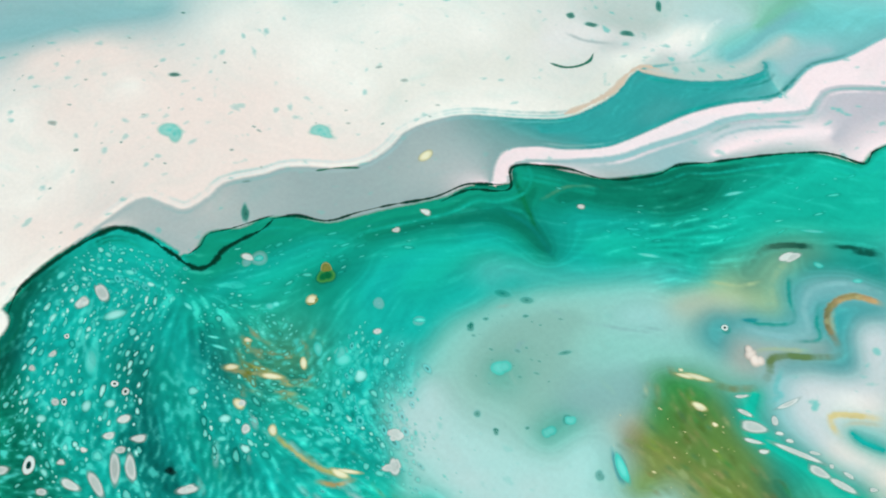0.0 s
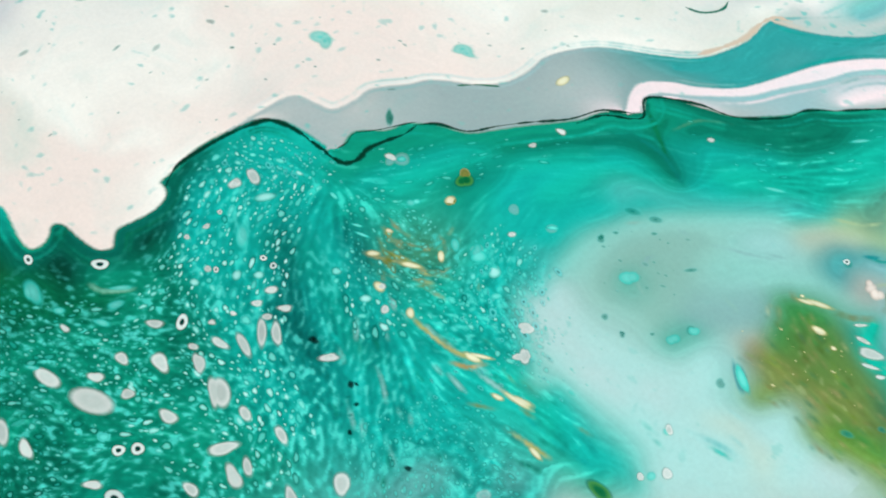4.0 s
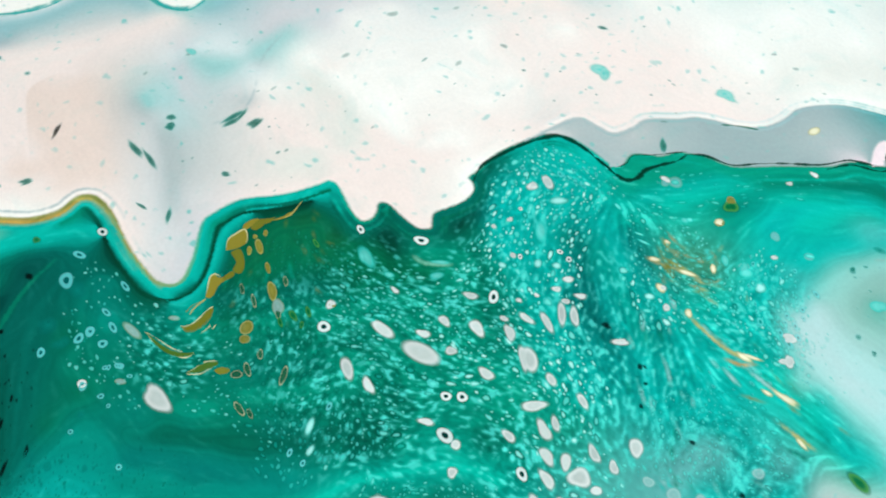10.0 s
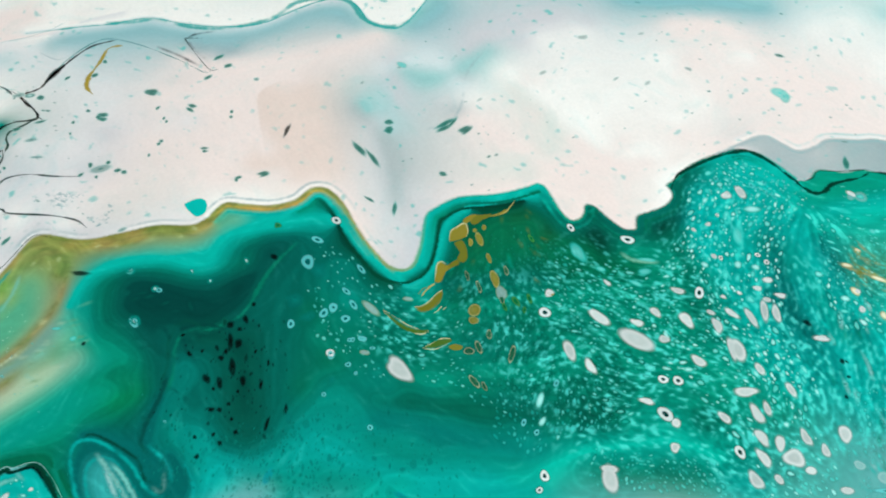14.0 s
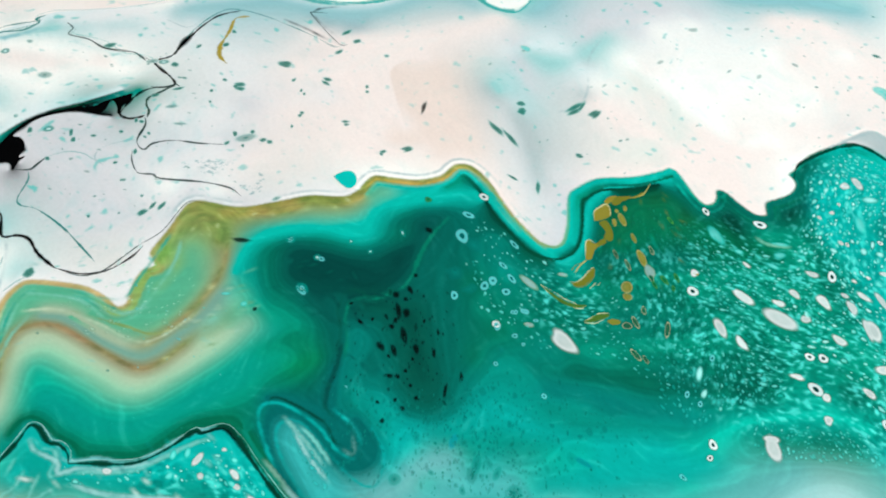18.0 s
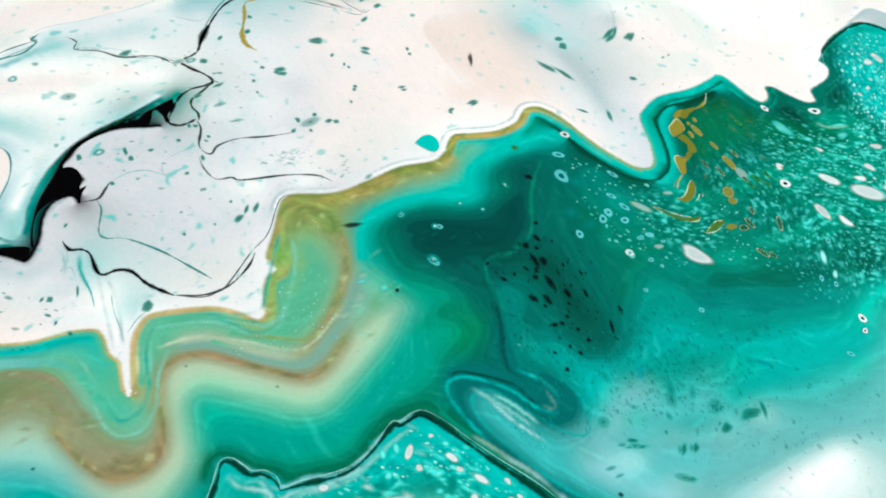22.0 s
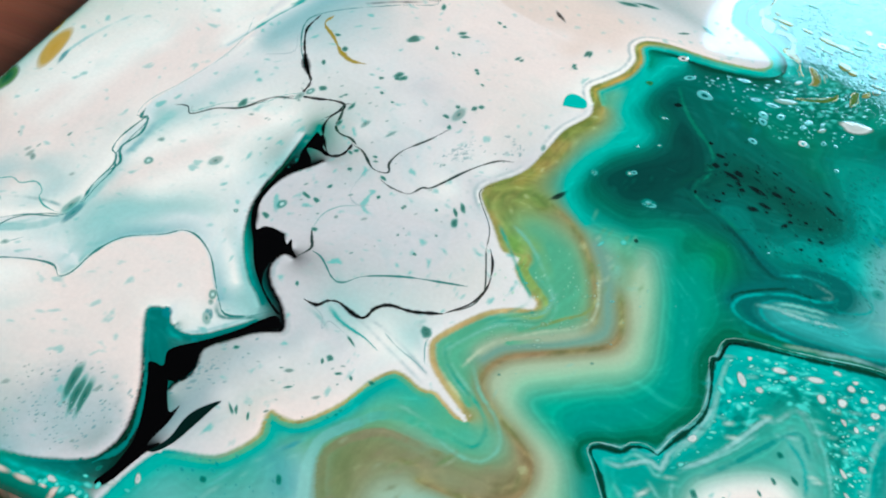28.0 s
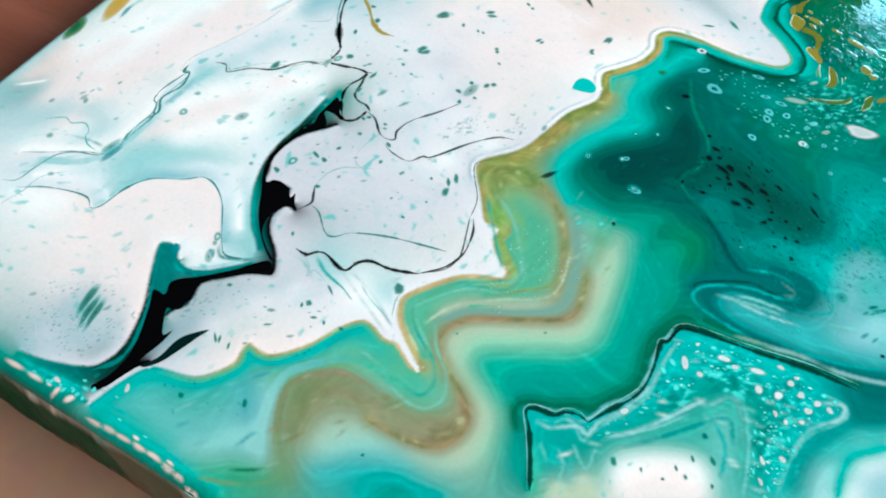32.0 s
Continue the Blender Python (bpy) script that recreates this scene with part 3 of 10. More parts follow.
stroke("island_shadow", [(189.6, 52.2), (187.4, 55.1), (187.2, 58.2), (190.8, 60.8), (195.3, 62.4), (199.3, 65.1), (202.7, 65.9), (206.2, 72.7), (208.4, 76.2), (209.1, 81.2), (207.3, 90.5), (208.5, 96.7), (211.1, 101.7), (217.9, 104), (231.9, 105.2), (246, 107), (254.5, 107.6)], 0.5, "d7")
stroke("island_tip", [(205, 41.5), (204.7, 44.8), (207.4, 43)], 0.9, "c1")
stroke("island_tip", [(209.6, 44.3), (208.9, 49.2), (212.4, 46.1)], 0.9, "c1")
stroke("foot_bright", [(260.1, 75.8), (259.4, 82.1), (260.4, 87.6), (266.5, 93.9)], 0.6, "a1")
stroke("lobe_blue", [(85.6, 49.3), (88.7, 45.8), (92.1, 40.5), (97.8, 31.9), (100, 25.5)], 2.4, "b5")
stroke("lobe_blue_side", [(91.1, 48), (94.9, 46.5), (100.1, 48.9), (103.8, 52.5)], 1.0, "b5")
stroke("fold_drip", [(373.7, 407.8), (376.6, 407.6), (380.9, 409.1)], 0.6, "b8")
stroke("far_sage", [(277, 461), (288.3, 469), (295.8, 479.6), (297.7, 489), (298.5, 496.2)], 0.8, "A4")
stroke("far_mist", [(305.5, 485.6), (305.4, 492.6), (309.3, 500.7)], 1.0, "g2")
stroke("near_brown", [(180.7, 109.8), (184.1, 101.6), (186.9, 92.6), (186.6, 86.6), (181.1, 82.3), (171.7, 76.8), (164.8, 72.3), (161.7, 67.4), (161.9, 62.1), (166.8, 57.5), (173.6, 53.4), (178.4, 48.9), (179.1, 43.2), (175.9, 37.9), (167.9, 35.7), (157.8, 35.3)], 0.6, "l5 n2 n3 n3 n3 n3 n2 n3 n3 n3 n2")
stroke("near_brown_in", [(155.1, 124.2), (163.4, 120.4), (169.8, 114.9), (174.9, 107), (178.5, 98.9), (180.4, 90.5), (178, 85.7), (170.4, 80.4), (163.4, 76.1)], 0.6, "v2 n2 n2 n2 n2 n2 c2 c2 l1")
stroke("vein_wedge", [(90.9, 122.5), (91.6, 117.7), (91.3, 113.3)], 1.2, "t6")
stroke("edge_lime", [(0.6, 96.4), (0.6, 103.7), (0.7, 111), (0.4, 121.7), (0.7, 136.3)], 0.9, "l5")
edge("rim_near", [(100.3, 4), (101.9, 10.9), (104.5, 17.9), (106.9, 20.3), (114.8, 22.5), (118.3, 24.7), (122.1, 30.7), (121.6, 34.7), (121.9, 37.6), (124.9, 37.2), (128, 37.6), (130.7, 39.8), (135, 45.8), (138.3, 53.3), (142, 58), (145.4, 58.1), (149.8, 56.5), (152.9, 56.9), (155.8, 55.5), (159.8, 53.3), (162.4, 53.6)],
     "G1 G1 P1 P1 G4 G4", "b8 b8 o1 o1 o1 o2")
edge("rim_spike", [(162.1, 53.2), (158.9, 55.5), (153.3, 59.4), (149.3, 63), (147.2, 66.9), (147, 70.2), (150.8, 76.6), (155.8, 82.9), (161.5, 86.6), (165.6, 88), (165.8, 90.3), (162.4, 92.8), (159.1, 95.6), (157.3, 98.7), (157.7, 102), (154.8, 101.7), (152.2, 102.5), (147.3, 109.3), (141.9, 116.1), (140.5, 119.6), (141.8, 122.7), (148.5, 131.3), (151.5, 142.5), (153.6, 151.7), (158.3, 160.4), (158.1, 165.7)],
     "G4 G4 G4 G4 G4 G1 G1 G4 G4", "o2 o2 o2 o2 o2 o3 o3 o4 o4 o4")
edge("rim_hook", [(158.1, 165.7), (155.7, 169.8), (155.3, 173.3), (158.4, 177.7), (162.4, 184), (164, 191.1), (162.6, 196), (162.3, 198.8), (165.1, 202.5), (172.4, 204.1), (182.9, 203.6), (189.3, 203.7), (198.1, 204.9), (200.9, 206.2), (202.7, 208), (202.8, 210.7), (200.7, 213.6), (196.8, 217.1), (190.8, 221.5), (188.1, 224.2), (187.3, 227.1), (186.9, 236), (191.5, 247.3), (193.4, 256.3), (193.7, 260.5)],
     "W W P1 P1 G1 G1 P1 P1", "o3 o3 o3 o3 o3 l1 a2 a2 a2")
edge("rim_notch", [(193.7, 260.7), (195.5, 261.9), (198.6, 262), (205.8, 261.1), (209, 261.1), (211.3, 261.8), (211.8, 264.4), (210.4, 266.7), (208.4, 268.5), (208.6, 270), (210.8, 271.3), (216.6, 272.3), (221.3, 273.7), (223.1, 275.9), (223.2, 277), (220.7, 278.9), (219.4, 280.8), (220, 285), (220.3, 289.9), (219.2, 293.5), (217.7, 295.1), (215.7, 295.6), (213.9, 295.7), (213, 300.1), (210.9, 306.6), (210.7, 313.9), (211.8, 323.2), (213.7, 327.5), (218, 331.1), (224.5, 333.2), (230.7, 334.4), (232.9, 335.7), (233.3, 337.6)],
     "P1 P1 P1 P1 W W P1 G2 G2", "a2 t2 t3 t3 t3 t2 d1 a2 a2")
edge("rim_far", [(232.5, 333.9), (234.1, 336.9), (232.2, 341), (232.7, 344.2), (237.1, 349.6), (238.9, 355.3), (243.7, 360.4), (251.1, 365.1), (254.6, 370.4), (258.5, 377.4), (263.1, 384.7), (266.8, 391.1), (268.1, 396), (270.4, 399.8), (273.7, 402.6), (275.3, 406.1), (273.7, 407.9), (272.3, 409.1), (273.6, 412.3), (279.1, 415.9), (285.6, 419.4), (291.9, 423.1), (297.5, 429.9), (300.9, 434.9), (303.4, 441), (308.6, 446.1), (314.9, 454.6), (321.4, 462.9), (328, 468.5), (333.2, 470.9), (336.3, 472.7), (336.4, 477.8), (337.7, 482.1), (341.5, 490.4)],
     "G2 G2 g1 g1 g1 P2 P2 G2 g2 G2 G2 P2 P2", "t2 t2 t2 t2 d2 d2 t2 t2 t2 t2")
edge("far_grey", [(210.6, 317.8), (210.9, 326), (211.2, 335.2), (213.3, 338.9), (218.6, 341.1), (222.6, 343.3), (223.7, 349.6), (223.4, 355.3), (228.6, 364), (230.4, 368.2), (234.2, 372.6), (240.8, 378.3), (244.8, 384.6), (245.7, 391.8), (244.9, 398.8), (247.6, 406.6), (252.8, 414.3), (264.4, 423.8), (271.8, 431.2), (275, 439.1), (276.3, 447.1), (275.3, 455.1), (275.9, 459.9)],
     "P1 P1 P1 P1 P1 W W p3 p3", "G2 G2 G2 g1 g1 g1 b1 b1 b1")
edge("far_ribbon_top", [(272.9, 401.8), (268.9, 407.8), (268.3, 412.8), (272.9, 418.7), (279.9, 424), (286.6, 431.9), (290.9, 443), (295, 454.8), (300.5, 465), (308.1, 475), (309.5, 481), (309.6, 491.8), (314.4, 501.2), (318.2, 515.1), (321.9, 524.6)],
     "g1 b1 b1 b2 b2", "P2")
edge("far_ribbon_low", [(274.9, 404.9), (272.1, 409.7), (273.5, 413.5), (280.8, 420.7), (289.4, 430.8), (293.4, 439.8), (299.1, 451.7), (303.8, 462.8), (315.7, 476.9), (316.5, 481.7), (316, 487.3), (320.7, 494), (333.4, 504.5)],
     "P2", "G2 g2 g2 g2 g3 g3")
edge("lobe", [(37, 42.8), (43.4, 47), (50.9, 49.8), (56.1, 50.4), (59.2, 48.4), (61.3, 50.9), (62.5, 58.3), (66, 64.9), (74.1, 69.8), (77.8, 73), (82, 72.7), (87.3, 69.2), (91.9, 63.6), (96.2, 58.2)],
     "A5 G4 W A1 A5 A5 b4", "W P1 P1 P1")
edge("drift", [(28, 53.7), (34.7, 58), (41.5, 62.3), (47.9, 64.8), (49, 69.2), (48.8, 76.6), (49.6, 85.4), (47.2, 88.9), (45.8, 96.2), (46.8, 103.3), (44.6, 105.3), (45.1, 112.3), (48.2, 122), (51.6, 135), (54.3, 146.7), (53.7, 162), (55, 174.3)],
     "W W P1 W", "W W A5 A5 G4 G4 G4")
edge("top_edge", [(49.9, 141), (52.2, 148.1), (55.5, 159), (58.8, 168.1), (62, 181.3), (70.4, 190.8), (78.6, 202.4), (83.3, 215.3), (82.3, 228.7), (82, 239.8), (84.8, 247.5), (92.2, 249.8), (101.7, 250.2), (107.7, 255.5), (106.9, 261.5), (101.6, 270.6), (96.2, 278.1)],
     "W", "A5 A5 A5 A5 G4 A1 A1")
edge("vein_left", [(88.6, 117.5), (88.6, 110.9), (88.5, 104.6), (87.9, 96.5), (88.4, 88.4), (90.6, 80.9), (94, 74.3), (99.4, 67.2), (103.9, 63.3), (106.2, 61.1)],
     "b5 K K K t6 b5 b5", "A5 A1 A5 A5 A1 A1")
edge("vein_foot", [(99.7, 8.1), (100.6, 10.7), (101.5, 14.4), (102.9, 18), (105.4, 19.9)],
     "K K", "G1 G1")
edge("vein_right", [(98.3, 110.2), (96.2, 107), (92.4, 102.1), (90.6, 97.6), (89.8, 93.9), (89.6, 90.4), (92.3, 84.9), (93.2, 82.2), (95.9, 80.2), (97.2, 83.1), (100.9, 83.4), (102.5, 80.4), (105.1, 79.7)],
     "G1 G1 G1", "K K K")
edge("vein_right_mid", [(106.4, 77.1), (104, 77.3), (103.1, 75.1), (102.9, 72.9), (104.4, 69.6), (107.6, 66.3), (111.1, 63.4), (114.7, 57.4), (110.9, 54.8), (107.7, 52.6), (105, 49.7), (102.1, 47), (100.8, 44.6), (101.4, 42), (102, 39.8), (101.5, 36.8), (100, 34.4), (99.5, 32.6)],
     "G1 G1 G1 G2 G2", "K K K K k4")
edge("lobe_side", [(87.5, 51.4), (84.1, 50.7), (83, 48.4), (86.7, 41.4), (91.5, 33.6), (94.4, 27.1), (96.1, 20.3), (95.4, 15.3), (92.5, 11.5), (82.9, 7.7), (75.6, 6.2)],
     "b5 b5 b5 K K K d3 b5 b5 t2", "W P1 P1 P1 G1 G1 G1 g2")
edge("far_wedge_top", [(276, 457.8), (278.6, 458.9), (284, 462), (290.1, 466.5), (296.4, 473.4), (300.2, 479.9), (299.3, 484.7)],
     "p4 A4 A4 b9", "b1")
edge("far_wedge_end", [(299.3, 484.7), (303.5, 480.8), (309.7, 477.4)],
     "b2 A1", "b1 b3")
edge("peach_edge", [(141.5, 191.6), (127.5, 195.6), (116.8, 199.9), (114.5, 207.8), (116.2, 214.6)],
     "P1 P1 P1", "P1 p5 p5 P1")
edge("tongue_side", [(87.1, 51.9), (89.1, 49.5), (91.9, 47.2), (95.4, 47.1), (99.2, 49.4), (103, 53.1), (107.2, 57.6)],
     "A5 W A5 A5 A1", "b5 b5 b5 b5")
band("rim_near", 2.6, "a1 a1 a1 b8 a1 l1", 0.05, 0.97)
band("rim_spike", 0.9, "o2 o2 o2 o2 o2 l4 l4", 0.0, 0.47)
band("rim_spike", 1.1, "v2 o4 o4 o4", 0.6, 1.0)
band("rim_spike", 2.3, "l1 l1 l1 l1 l1 l4 l4 v2", 0.02, 0.47)
band("rim_spike", 2.6, "o4 o3 o3", 0.72, 1.0)
band("rim_spike", 4.0, "l1 l1 l1 l1 l1 l1", 0.05, 0.47)
band("rim_hook", 1.0, "o4 o3 o3 o3 l1 l1", 0.0, 0.52)
band("rim_hook", 1.9, "o3 o4 o3 a1 a1", 0.0, 0.5)
band("rim_hook", 3.0, "l1 a1 a2 a2 a2", 0.0, 0.5)
band("rim_hook", 1.5, "a2 a2 a2", 0.56, 1.0)
band("rim_hook", 3.4, "a2 t2 t3 d7", 0.6, 1.0)
band("rim_hook", 5.0, "t5 d3 e1 e1 d3", 0.2, 0.95)
band("rim_notch", 1.8, "a2 t3 d1 t3 t3 d1 a2 a2 a2", 0.0, 0.98)
band("rim_far", 2.2, "t2 t2 t2 t2 d2 d2 t1 t1", 0.05, 1.0)
band("lobe", -1.0, "A5 G4 A1 b4 A5 b4", 0, 1)
band("lobe", -5.0, "W A5 A1 A5 W", 0.05, 0.95)
band("rim_near", 1.3, "a1 a1 l1 l1 a1 l1 l1", 0.0, 1.0)
band("drift", 0.8, "G4 A5 A1 A5 A5 G4 W", 0.0, 0.8)
thread("far_ash_line", [(302.5, 453.4), (307, 463.5), (315.6, 471.7), (317.8, 476.8), (316.9, 483.7), (320.4, 491.5), (333.6, 504.1)], 0.6, "b9")
thread("far_lane", [(304.2, 447.3), (306.2, 456.9), (311.5, 464.7), (319.8, 473.2)], 0.6, "g2")
thread("near_green_rim", [(133.4, 3.4), (140.2, 5.9), (145.8, 9), (149.2, 13), (148.8, 16.6)], 0.5, "v5")
thread("edge_aqua", [(10.7, 110.5), (11.5, 120), (14, 130.3), (18.5, 141.2)], 0.5, "A1")
thread("drift_blob", [(47.2, 65.3), (48.4, 67.6), (48.7, 71.2)], 1.0, "b8")
thread("lobe_light", [(88.6, 47.9), (91.9, 45.7), (95.6, 45.3)], 0.5, "b8")
thread("near_stripe", [(152.2, 111.7), (158.4, 107.3), (163.4, 101.6), (168.2, 95), (168.8, 88.7), (161.2, 82.2), (155.9, 77.2)], 0.4, "l5")
thread("near_stripe", [(148.9, 110.1), (154.4, 103.3), (160, 96), (164.2, 90.3), (160.5, 84.4), (155.2, 79)], 0.4, "l3")
thread("near_stripe", [(145.9, 50.4), (152.4, 49.4), (161.7, 44.8), (168.2, 45), (170.9, 49.9), (168.2, 55.5), (161.9, 61.3), (157.8, 67.7)], 0.4, "l5")
thread("near_stripe", [(143.4, 52.8), (150.4, 52.5), (159, 48.2), (165.3, 47.3), (167.1, 51.2), (165.2, 55.6), (159.8, 60.3)], 0.4, "l3")
thread("grey_hair", [(157.3, 240.4), (157.5, 249.9), (152.9, 257.2), (140.8, 266.5), (132.8, 279.1)], 0.3, "g4")
thread("edge_thread", [(78.4, 2.9), (83.6, 3.3), (90.4, 3.9), (96.9, 4.7)], 0.3, "t7")
thread("edge_thread", [(82, 4.9), (90.2, 5.9), (96.7, 6.8), (102.6, 10.1)], 0.3, "a3")
thread("edge_thread", [(105.9, 4.6), (115.2, 4), (123.9, 3.8), (130.8, 3.4)], 0.3, "a3")
thread("edge_thread", [(101.3, 5.7), (107.5, 6.7), (114.3, 6.9)], 0.3, "t7")
thread("edge_thread", [(78.6, 4.5), (86.6, 5.9), (95.7, 7.9), (100.7, 10.3)], 0.3, "t8")
thread("near_green_core", [(138.2, 8.4), (142.7, 10.9), (145.7, 13.4)], 0.4, "d6")
thread("tongue_line", [(96.6, 57.5), (98.4, 55.2), (100.5, 54.8), (105.2, 57), (108.5, 59.2)], 0.35, "b5")
thread("pool_tail", [(278.3, 406.6), (286.4, 401.4), (292.9, 398.2), (300, 395.8)], 0.5, "d6")
thread("pool_tail", [(275.9, 407.2), (284, 402.7), (291, 398.7)], 0.7, "d6")
thread("pale_vein", [(25.6, 59.2), (32.2, 64.3), (40.7, 66.9), (47.6, 67.1)], 0.3, "b9")
thread("pale_vein", [(33.6, 49.4), (38.2, 56.6), (45.5, 62.8)], 0.4, "A1")
thread("spike_fold", [(120.4, 68.2), (125.7, 65.1), (131.7, 63.5)], 0.4, "b8")
thread("spike_fold", [(120.9, 70.2), (129.5, 67.3), (140.9, 61.9), (149.9, 57.6)], 0.35, "g4")
thread("spike_fold", [(130.1, 67.6), (132.4, 68.6), (140.5, 65.6), (150.5, 59.8)], 0.35, "g4")
thread("spike_fold", [(146.5, 65.1), (143.1, 69), (142.7, 71.8), (143.1, 75)], 0.4, "b9")
thread("spike_fold", [(115.9, 65.7), (120.4, 64.1), (125.1, 60.7)], 0.5, "b7")
thread("vein_glow", [(92.2, 43.9), (96.6, 39.3), (99.4, 32.5)], 0.7, "d1")
thread("vein_glow", [(93.8, 38), (98.1, 31.9), (100.5, 25.3)], 0.7, "b5")
thread("vein_glow", [(97.3, 42.9), (98.3, 40.1)], 0.7, "d1")
thread("vein_glow", [(108.8, 53.4), (104, 48.8), (101.4, 45.8)], 0.7, "d3")
thread("swirl_thread", [(252, 454.5), (258.7, 456.5), (265, 461.1)], 0.45, "G2")
hem("rim_spike", 1.7, "y1 l5 l5 l4", 0.03, 0.42)
hem("rim_spike", 3.2, "l5 l5 l5 v5", 0.03, 0.42)
hem("rim_spike", 3.7, "l3 l3 l3 v2", 0.03, 0.42)
hem("rim_spike", 4.7, "l5 l5 l5", 0.03, 0.42)
hem("rim_hook", 1.6, "o6 o6 l4", 0.0, 0.5)
hem("rim_hook", 2.5, "v2 l5 l5", 0.0, 0.5)
hem("rim_hook", 3.7, "l6 a3 a3", 0.0, 0.5)
hem("far_wedge_top", 1.5, "b6 b6", 0.05, 0.95)
hem("far_wedge_top", 3.0, "b1 b5", 0.05, 0.95)
hem("rim_notch", 3.0, "t1 t2 d7 t3 d7 a3", 0.05, 0.95)
hem("rim_notch", 4.2, "d1 d7 t3 d7 t1", 0.05, 0.95)
hem("rim_far", 3.4, "t1 t4 t1 a2", 0.05, 0.95)
hem("rim_far", 5.0, "t4 t1 t5 t1", 0.05, 0.95)
hem("lobe_side", -1.0, "b5 b8 b5 e1 e1 d3 d3 b5 t2", 0.02, 0.98)
hem("vein_left", -0.9, "b5 e1 e1 t6 b6 b5", 0.02, 0.98)
hem("vein_right_mid", -0.7, "g4 g4 G2 G2 g4", 0.05, 0.95)
hem("tongue_side", -0.8, "A1 b4 A1", 0.05, 0.95)
hem("rim_hook", -0.9, "W W W", 0.0, 0.5)
hem("rim_hook", -1.9, "g4 G2 A1", 0.0, 0.5)
hem("rim_spike", -0.9, "W W W", 0.6, 0.99)
hem("rim_spike", -1.8, "g4 G2 g4", 0.6, 0.99)
hem("far_grey", -0.9, "W A5 W A1 A1", 0.05, 0.85)
hem("far_grey", -2.0, "G4 A1 G4 A1 A4", 0.05, 0.85)
hem("far_grey", 1.1, "g4 b9 g4 b4 b8", 0.05, 0.85)
hem("far_ribbon_low", 1.2, "b4 A1 b9", 0.2, 0.95)
hem("far_ribbon_low", 2.4, "P2 g3 P2", 0.2, 0.95)
hem("far_ribbon_top", -1.2, "b9 b8 b5 b2", 0.15, 0.95)
edge("island", [(199.6, 40.2), (195.8, 47.6), (192.3, 53.7), (189.1, 57.7), (190.9, 59.6), (193, 60), (195.7, 60.5), (197.5, 62.5), (200.5, 63.5), (203.3, 62.9), (205.6, 67.4), (209.4, 74.1), (210.7, 78.4), (210.6, 84.5), (209.3, 91.9), (210.4, 93.7), (211, 97.8), (212.7, 99.9), (217.3, 101.2), (223.8, 101.8), (232.9, 103.2), (243.9, 105.1), (256.1, 105.8)],
     "t6 t6 t6 d7 d7 d7 d8 d8", "z3 x5 x5 x5 x5 x5 x5 x3")
wash("island_band", [(199.1, 43.2), (195.4, 50.5), (192, 56.4), (196.6, 58.5), (200.5, 61.2), (204.5, 60.1), (207.3, 65.6), (211.2, 72.2), (212.9, 78.7), (212.5, 85.6), (212.3, 91.9), (214.4, 97.5), (223.9, 99.1), (236.4, 100.9), (247.5, 101.7)], 1.2, "x5")
wash("island_deep", [(201.1, 44.4), (197.3, 51.6), (196.4, 55.6), (199.8, 58.2)], 1.2, "t8")
wash("island_deep", [(207.3, 57.2), (210.3, 63.3), (216.9, 72.3), (221.6, 79.2), (224, 84.9), (228, 90.4), (233.3, 91.9)], 1.0, "t8")
wash("island_deep", [(236.5, 90.2), (239.4, 85), (241.2, 76), (242.9, 67.5)], 1.0, "t8")
wash("island_fill", [(199, 46.2), (200.2, 53.2), (207.9, 48.1)], 1.4, "x5")
wash("island_deep", [(201.6, 54), (205.7, 50), (208.4, 45)], 0.8, "t8")
thread("island_lace", [(193.5, 54.3), (193.1, 57.1), (196.6, 58.4), (198.3, 60.5), (200.9, 60.4), (204.3, 57.7), (205.1, 59.8), (207.6, 65.8), (210.1, 69.9), (212.6, 76.4), (212.5, 83.1), (212.5, 90.8), (213.3, 95.3)], 0.2, "x6")
thread("island_lace", [(195.8, 52.3), (197.6, 50.8), (199.8, 48.2), (201.8, 44.7)], 0.15, "x6")
thread("island_lace", [(200.2, 53.2), (203.2, 50.1), (204.4, 45.8), (206.7, 44.1)], 0.15, "x6")
thread("island_lace", [(202.5, 56.1), (205.8, 53.2), (208.3, 51.7), (208.1, 55.2), (207.6, 58.6)], 0.15, "x6")
thread("island_contour", [(207.5, 58.9), (210.6, 62.5), (214.7, 66.5), (218.9, 71.2), (221.7, 75.4), (225.4, 80.7), (226.8, 83.2), (229.3, 87.2), (231.7, 87.5), (234.3, 85.5), (237.1, 80.3), (239.4, 74.2), (241.9, 63.6)], 0.25, "x6")
wash("island_inner", [(209.6, 57.7), (213.5, 62.2), (219.7, 68.1), (225.6, 75.6), (229.2, 81.8), (231.8, 82.4), (235.4, 76), (238.4, 66.6)], 1.2, "x7")
wash("island_inner", [(211.7, 59.6), (218.1, 64.8), (224.8, 69.4), (229.7, 71.3)], 0.8, "x7")
wash("island_white", [(214.1, 53.1), (215.2, 57.5), (221.4, 63.1), (228.7, 65.9), (233.2, 63.7)], 1.2, "W")
wash("island_white", [(216.8, 51.2), (221.6, 58.8), (228.6, 61.9), (233.4, 59.5)], 1.6, "P1")
wash("island_edge_pale", [(212.9, 50.9), (211.3, 57), (215.1, 61.5), (221.9, 65.8), (229.2, 68.7), (235, 65.5), (237.8, 61.6)], 0.7, "x7")
wash("island_grey", [(238.3, 63.4), (235, 72.6), (231.7, 80.6)], 0.9, "x6")
thread("island_streak", [(228.7, 79), (233.8, 73.5), (235.7, 65.1)], 0.40, "b8")
wash("island_fins", [(204.5, 42.9), (205, 45.6)], 0.8, "c1")
